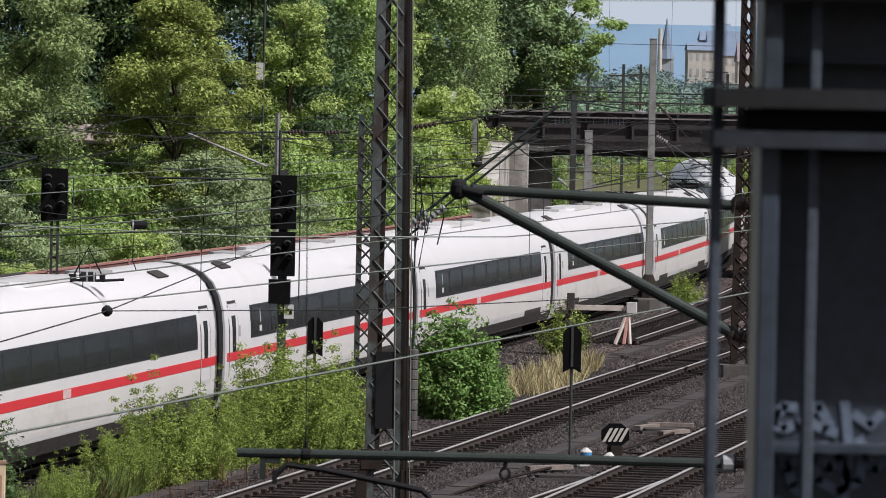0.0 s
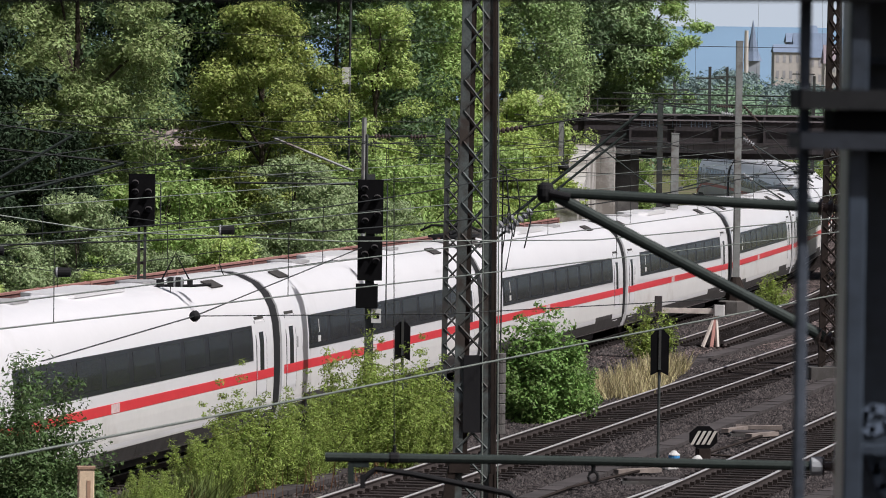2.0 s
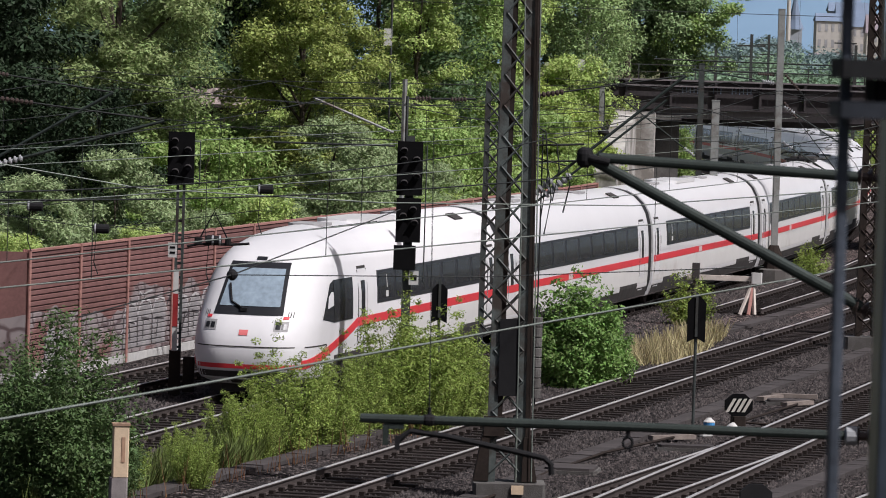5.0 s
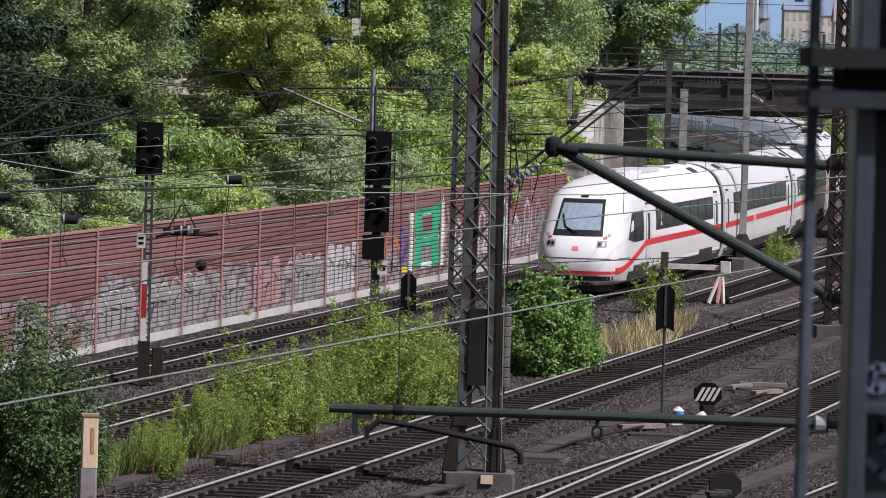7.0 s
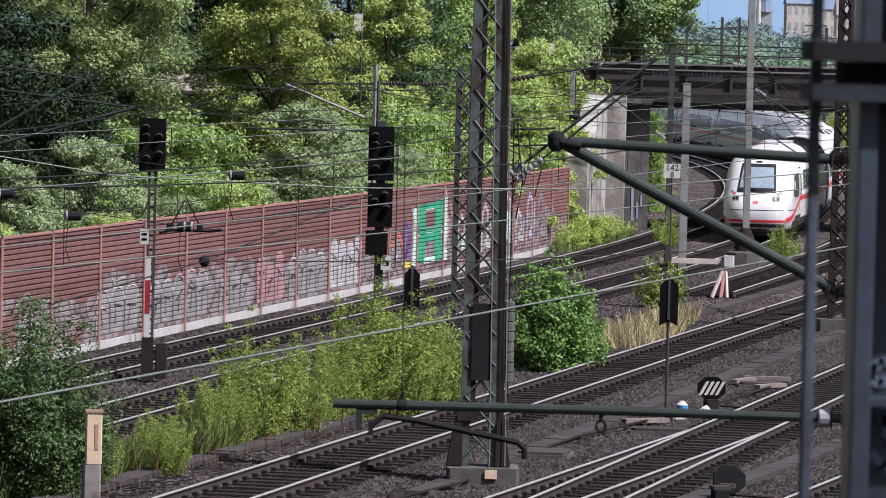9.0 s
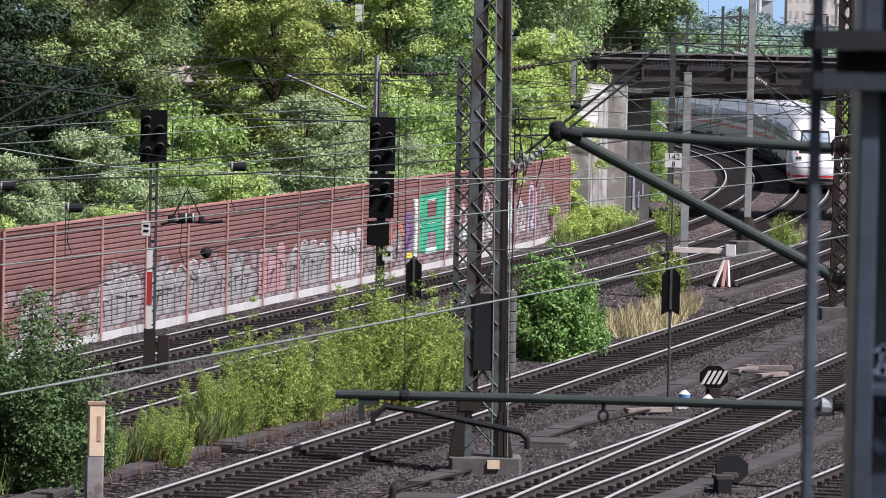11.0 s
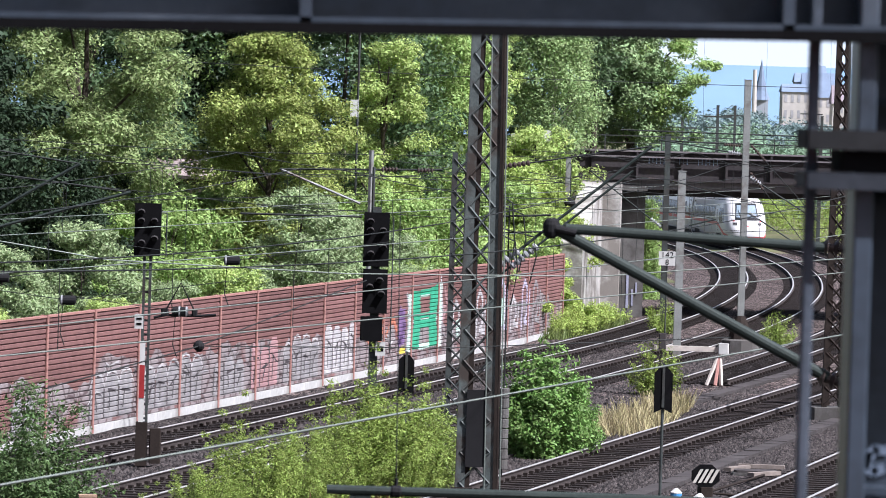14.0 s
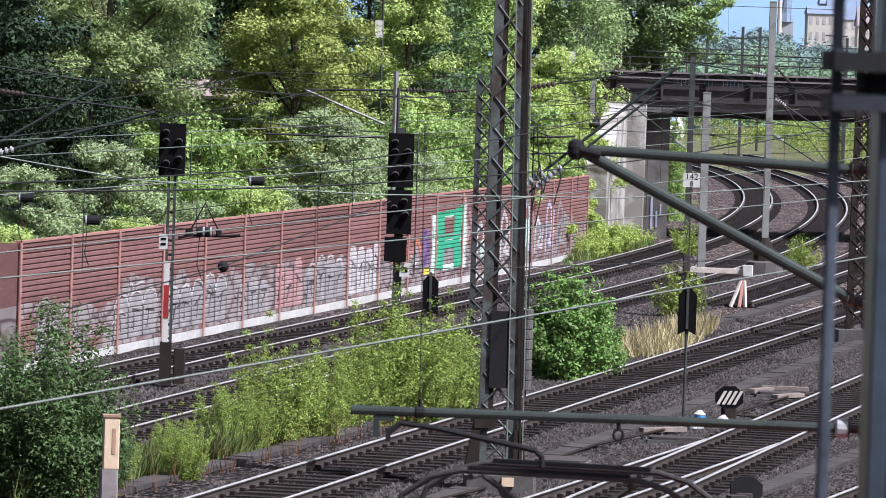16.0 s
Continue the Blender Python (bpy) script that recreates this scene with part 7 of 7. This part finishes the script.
# ---- near bracket of the bridge-side mast ----
def make_near_mast():
    t = thing("near_mast", pose(3.1, 27.0, 0), "dark steel mast with tubular bracket close to the bridge", "mast", "overhead line masts")

    def rel(x, z, dy=0.0):
        return (x - 3.1, dy, z)
    part("column", Build().box(-0.13, 0, 4.3, 0.04, 0.3, 9.0).box(0.13, 0, 4.3, 0.04, 0.3, 9.0).box(0, 0.12, 4.3, 0.26, 0.04, 9.0), COLUMN, t)
    part("top_tube", Build().tube([rel(1.28, 7.30), rel(2.78, 7.235)], 0.030, 12), TUBE, t, "grey-green bracket tube")
    part("diagonal_tube", Build().tube([rel(1.22, 7.30), rel(2.82, 6.485)], 0.034, 12), TUBE, t, "thick diagonal bracket tube")
    part("clamp", Build().lathe(rel(1.2, 7.24), (0, 0, 1), [(0, 0.02), (0.015, 0.042), (0.04, 0.05), (0.08, 0.05), (0.105, 0.042), (0.12, 0.02)], 16).tube([rel(1.22, 7.3, -0.03), rel(1.34, 7.275, -0.03)], 0.024, 10), DARK, t, "dark cast clamp")
    for z0, z1 in ((7.235, 7.22), (6.485, 6.43)):
        b = Build()
        insulator(b, rel(2.76, z0 + 0.005), rel(3.0, z1), 0.055, 4)
        part("insulator", b, BROWN_INS, t, "dark ribbed insulator")
    part("registration_tube", Build().tube([rel(-0.05, 5.757), rel(1.5, 5.752), rel(2.76, 5.738)], 0.028, 10), TUBE, t, "long horizontal registration tube")
    b = Build()
    insulator(b, rel(2.8, 5.737), rel(3.0, 5.735), 0.06, 3)
    part("insulator", b, BROWN_INS, t)
    part("insulator_ring", Build().lathe(rel(2.75, 5.738), (1, 0, 0), [(0, 0.03), (0.01, 0.055), (0.07, 0.055), (0.08, 0.03)], 12), PORCELAIN, t, "pale ring")
    part("drop_bracket", Build().box(-3.1 + 0.10, 0, 5.68, 0.035, 0.03, 0.15).box(-3.1 + 0.16, 0, 5.715, 0.09, 0.03, 0.03), TUBE, t)
    part("steady_arm", Build().tube([rel(0.17, 5.63), rel(0.24, 5.69), rel(0.45, 5.665), rel(0.92, 5.575), rel(1.02, 5.555), rel(1.06, 5.52), rel(1.065, 5.46)], 0.018, 8), DARK, t, "bent dark steady arm")
    part("steady_clip", Build().box(-3.1 + 0.17, 0, 5.62, 0.03, 0.04, 0.08), DARK, t)
    ring = Build()
    pts = [rel(1.5 + 0.028 * math.cos(a), 5.66 + 0.032 * math.sin(a)) for a in [2 * math.pi * i / 10 for i in range(11)]]
    ring.tube(pts, 0.010, 6, caps=False).tube([rel(1.5, 5.69), rel(1.5, 5.75)], 0.014, 6)
    part("ring_hook", ring, DARK, t, "dark ring hook")
    part("tube_clamp", Build().lathe(rel(0.32, 5.755), (1, 0, 0), [(0, 0.03), (0.01, 0.035), (0.05, 0.035), (0.06, 0.03)], 10).tube([rel(0.35, 5.78), rel(0.35, 5.83)], 0.012, 6), DARK, t)
    part("stay_wire", Build().tube([rel(0.35, 5.78, 0.05), rel(0.33, 7.4, 0.4)], 0.003, 4), WIRE, t)


make_near_mast()


# ---- steelwork of the bridge beside the eye ----
def make_bridge_steel():
    t = thing("gantry_column", pose(1.2, 9.0, 0), "dark blue-grey steel gantry column with pale sprayed strokes", "gantry column", "bridge steelwork")

    def bar(name, x0, x1, y0, y1, z0, z1, m_=COLUMN, label=""):
        part(name, Build().box((x0 + x1) / 2 - 1.2, (y0 + y1) / 2 - 9.0, (z0 + z1) / 2, x1 - x0, y1 - y0, z1 - z0, chamfer=0.004), m_, t, label)
    light = mat("scuffed_grey_steel", (0.06, 0.072, 0.09), 0.7, 0.0, vary=0.4, scale=6)
    bar("angle_post", 0.885, 0.906, 8.98, 9.02, -0.25, 8.8, light, "slim grey angle post")
    bar("inner_post", 0.975, 1.012, 8.94, 9.1, -0.25, 8.8)
    dim = mat("darker_grey_steel", (0.018, 0.019, 0.020), 0.8, 0.0, vary=0.4, scale=5.0)
    bar("back_panel", 1.012, 1.9, 9.12, 9.16, -0.25, 8.8, COLUMN, "dark steel back panel")
    bar("front_bar", 1.066, 1.088, 8.95, 8.99, -0.25, 8.8, light, "slim scuffed upright")
    bar("upper_shelf", 0.876, 1.6, 8.9, 9.11, 7.868, 7.905, dim, "dark steel cross plate")
    bar("dark_slot", 0.945, 1.6, 8.92, 9.115, 7.825, 7.866, BLACK_SIGN)
    bar("lower_shelf", 0.876, 1.6, 8.90, 9.11, 7.792, 7.823, mat("darker_blue_steel", (0.028, 0.033, 0.041), 0.7, vary=0.4, scale=5.0))
    bar("rail", 1.014, 1.6, 9.05, 9.11, 7.955, 7.968, light)
    bar("rail", 1.014, 1.6, 9.05, 9.11, 7.765, 7.777, light)
    bar("rail", 1.014, 1.6, 9.05, 9.11, 7.20, 7.215, COLUMN)
    # small white bars painted as daylight through gaps beside the inner post
    bar("chink", 1.016, 1.021, 9.105, 9.118, 7.985, 8.01, WHITE_SIGN)
    bar("chink", 1.016, 1.021, 9.105, 9.118, 7.88, 7.912, WHITE_SIGN)
    st = [[(1.035, 7.275), (1.03, 7.25), (1.05, 7.24), (1.075, 7.25), (1.1, 7.255), (1.13, 7.24), (1.15, 7.235)], [(1.03, 7.26), (1.05, 7.285), (1.07, 7.283)], [(1.1, 7.282), (1.12, 7.285), (1.14, 7.25)],
          [(1.045, 7.2), (1.06, 7.16), (1.07, 7.13), (1.09, 7.11)], [(1.1, 7.20), (1.12, 7.14), (1.16, 7.12), (1.2, 7.14), (1.21, 7.2)], [(1.17, 7.29), (1.18, 7.2), (1.17, 7.1)], [(1.04, 7.1), (1.06, 7.08), (1.09, 7.06)]]
    st += [[(1.06, 7.17), (1.09, 7.19), (1.12, 7.18)], [(1.13, 7.21), (1.14, 7.16), (1.16, 7.19), (1.18, 7.14)], [(1.19, 7.27), (1.22, 7.25), (1.24, 7.27)], [(1.2, 7.22), (1.23, 7.16), (1.26, 7.2)]]
    for s in st:
        rib = Build()
        for (xa, za), (xb, zb) in zip(s, s[1:]):
            L = math.hypot(xb - xa, zb - za)
            rib.box((xa + xb) / 2 - 1.2, 0.117, (za + zb) / 2, L + 0.012, 0.004, 0.019, Matrix.Rotation(-math.atan2(zb - za, xb - xa), 3, "Y"), 0.001)
        part("sprayed_stroke", rib, SPRAY, t, "pale sprayed stroke")
    b = thing("bridge_beam", pose(0, 9.0, 0, 0, -0.8, 0), "dark blue-grey steel beam of the bridge", "beam", "bridge steelwork")
    part("web", Build().box(-0.6, 0.06, 8.21, 4.4, 0.03, 0.26), COLUMN, b)
    part("flange", Build().box(-0.6, 0.0, 8.083, 4.4, 0.16, 0.014), COLUMN, b)
    part("lip", Build().box(-0.6, -0.085, 8.069, 4.4, 0.012, 0.022), BLACK_SIGN, b)
    part("top_flange", Build().box(-0.6, 0.0, 8.347, 4.4, 0.16, 0.014), COLUMN, b)
    part("stiffener", Build().box(0.03, -0.02, 8.19, 0.022, 0.12, 0.24), COLUMN, b)
    part("stiffener", Build().box(0.95, -0.02, 8.19, 0.022, 0.12, 0.24), COLUMN, b)
    part("end_post", Build().box(-2.75, 0.0, 4.0, 0.12, 0.16, 8.7), COLUMN, b)


make_bridge_steel()


# ---- a locomotive that comes out from below the bridge ----
def make_loco():
    t = thing("locomotive", Matrix.Identity(4), "red electric locomotive with raised dark pantograph", "locomotive")
    prof = [(-1.45, 0.9), (1.45, 0.9), (1.48, 2.6), (1.3, 3.4), (0.9, 3.75), (-0.9, 3.75), (-1.3, 3.4), (-1.48, 2.6)]
    k = len(prof)
    st = [(-15.0, 1.0, 1.0), (-14.2, 1.0, 1.0), (2.6, 1.0, 1.0), (3.4, 0.96, 0.93), (4.0, 0.9, 0.6)]
    vs = [(x, y * w, 0.9 + (z - 0.9) * h) for x, w, h in st for y, z in prof]
    fs = [(i * k + j, (i + 1) * k + j, (i + 1) * k + (j + 1) % k, i * k + (j + 1) % k) for i in range(len(st) - 1) for j in range(k)]
    fs += [tuple(reversed(range(k))), tuple((len(st) - 1) * k + j for j in range(k))]
    part("body", Build().add(vs, fs), RED_PAINT, t, "red body shell")
    part("roof_plate", Build().box(-5.5, 0, 3.79, 16.0, 1.5, 0.08, chamfer=0.1), ROOF_GREY, t)
    for s in (-1, 1):
        part("cab_window", Build().box(2.2, s * 1.46, 2.7, 0.9, 0.04, 0.7), GLASS_DARK, t)
    for bx in (1.0, -10.5):
        bg = part("bogie", Build().box(bx, 0, 0.7, 3.4, 2.2, 0.3, chamfer=0.1), UNDER, t)
        for dx in (-1.3, 1.3):
            for s in (-1, 1):
                part("wheel", Build().lathe((bx + dx, s * 0.68, 0.6), (0, s, 0), [(0, 0.61), (0.13, 0.6), (0.14, 0.5), (0.1, 0.2)], 18), RAIL_RUST, bg)
    pg = part("pantograph", Build().box(0, 0, 3.93, 1.9, 1.0, 0.08), UNDER, t, "dark raised pantograph")
    part("lower_arm", Build().tube([(-0.6, 0, 3.98), (0.95, 0, 4.65)], 0.05, 8), UNDER, pg)
    part("upper_arm", Build().tube([(0.95, 0.05, 4.65), (-0.05, 0.35, 5.16)], 0.028, 6).tube([(0.95, -0.05, 4.65), (-0.05, -0.35, 5.16)], 0.028, 6), UNDER, pg)
    for dx, z in ((-0.28, 5.30), (0.28, 5.30)):
        part("collector_bow", Build().tube([(dx, -0.98, z - 0.30), (dx, -0.92, z - 0.17), (dx, -0.74, z - 0.05), (dx, -0.55, z), (dx, 0.55, z), (dx, 0.74, z - 0.05), (dx, 0.92, z - 0.17), (dx, 0.98, z - 0.30)], 0.019, 8), UNDER, pg, "dark curved collector bow")
        part("carbon_strip", Build().box(dx, 0, z + 0.022, 0.04, 1.0, 0.02), DARK, pg)
    for dy in (-0.5, 0.5):
        part("bow_link", Build().tube([(-0.28, dy, 5.26), (0.28, dy, 5.26)], 0.02, 6).tube([(0, dy * 0.7, 5.16), (0, dy, 5.26)], 0.02, 6), UNDER, pg)
    for dx, dy in ((-0.7, 0.4), (-0.7, -0.4), (0.7, 0.4), (0.7, -0.4)):
        part("roof_insulator", Build().lathe((dx, dy, 3.78), (0, 0, 1), [(0, 0.06), (0.03, 0.09), (0.07, 0.06), (0.1, 0.09), (0.14, 0.06)], 8), RED_PAINT, pg)
    return t


loco = make_loco()


# ---- tracks, last of the large pieces ----
make_track("far main line track with bright rails on dark ballast", lambda u, o=0.0: main_line(u, o - 3.9), -125.0, 250.0, None, 3.0)
make_track("main line track that the express train runs on", lambda u, o=0.0: main_line(u, o), -125.0, 250.0, None, 3.0)
make_track("stub track ending at a buffer stop", lambda u, o=0.0: main_line(u, o + 3.9), -12.5, 200.0, None, 3.0)
make_track("near through track with worn bright rails", LINE_B, 20.0, 190.0, (66.0, 140.0), 60)
make_track("siding track joining at a set of points", LINE_C, 20.0, 190.0, (66.0, 104.0), 60)
make_track("branch track leading into the points", LINE_C2, 20.0, 57.5, (66.0, 93.0), 60)
make_track("nearest track with bright rails", LINE_D, 15.0, 150.0, (66.0, 84.0), 60)


# ---- what moves ----
def motions():
    times = [0.5 * i for i in range(33)]
    for car, start, length in coaches:
        rows = []
        for t in times:
            u = tail_at(t) + start
            if length > 0:
                rows.append((t, car_pose(u, length)))
            else:
                m = car_pose(u, -length)
                rows.append((t, m @ pose(-length, 0, 0, 0, 0, 180)))
        walk(car, rows)
    ang = math.atan2(1.0, 0.30)
    rows = []
    for t in (0.0, 4.0, 8.0, 12.0, 15.0, 16.0):
        d = 13.5 * (t - 16.0)
        rows.append((t, pose(1.24 + d * math.cos(ang), 28.5 + d * math.sin(ang), 0, 0, 0, math.degrees(ang))))
    walk(loco, rows)


motions()
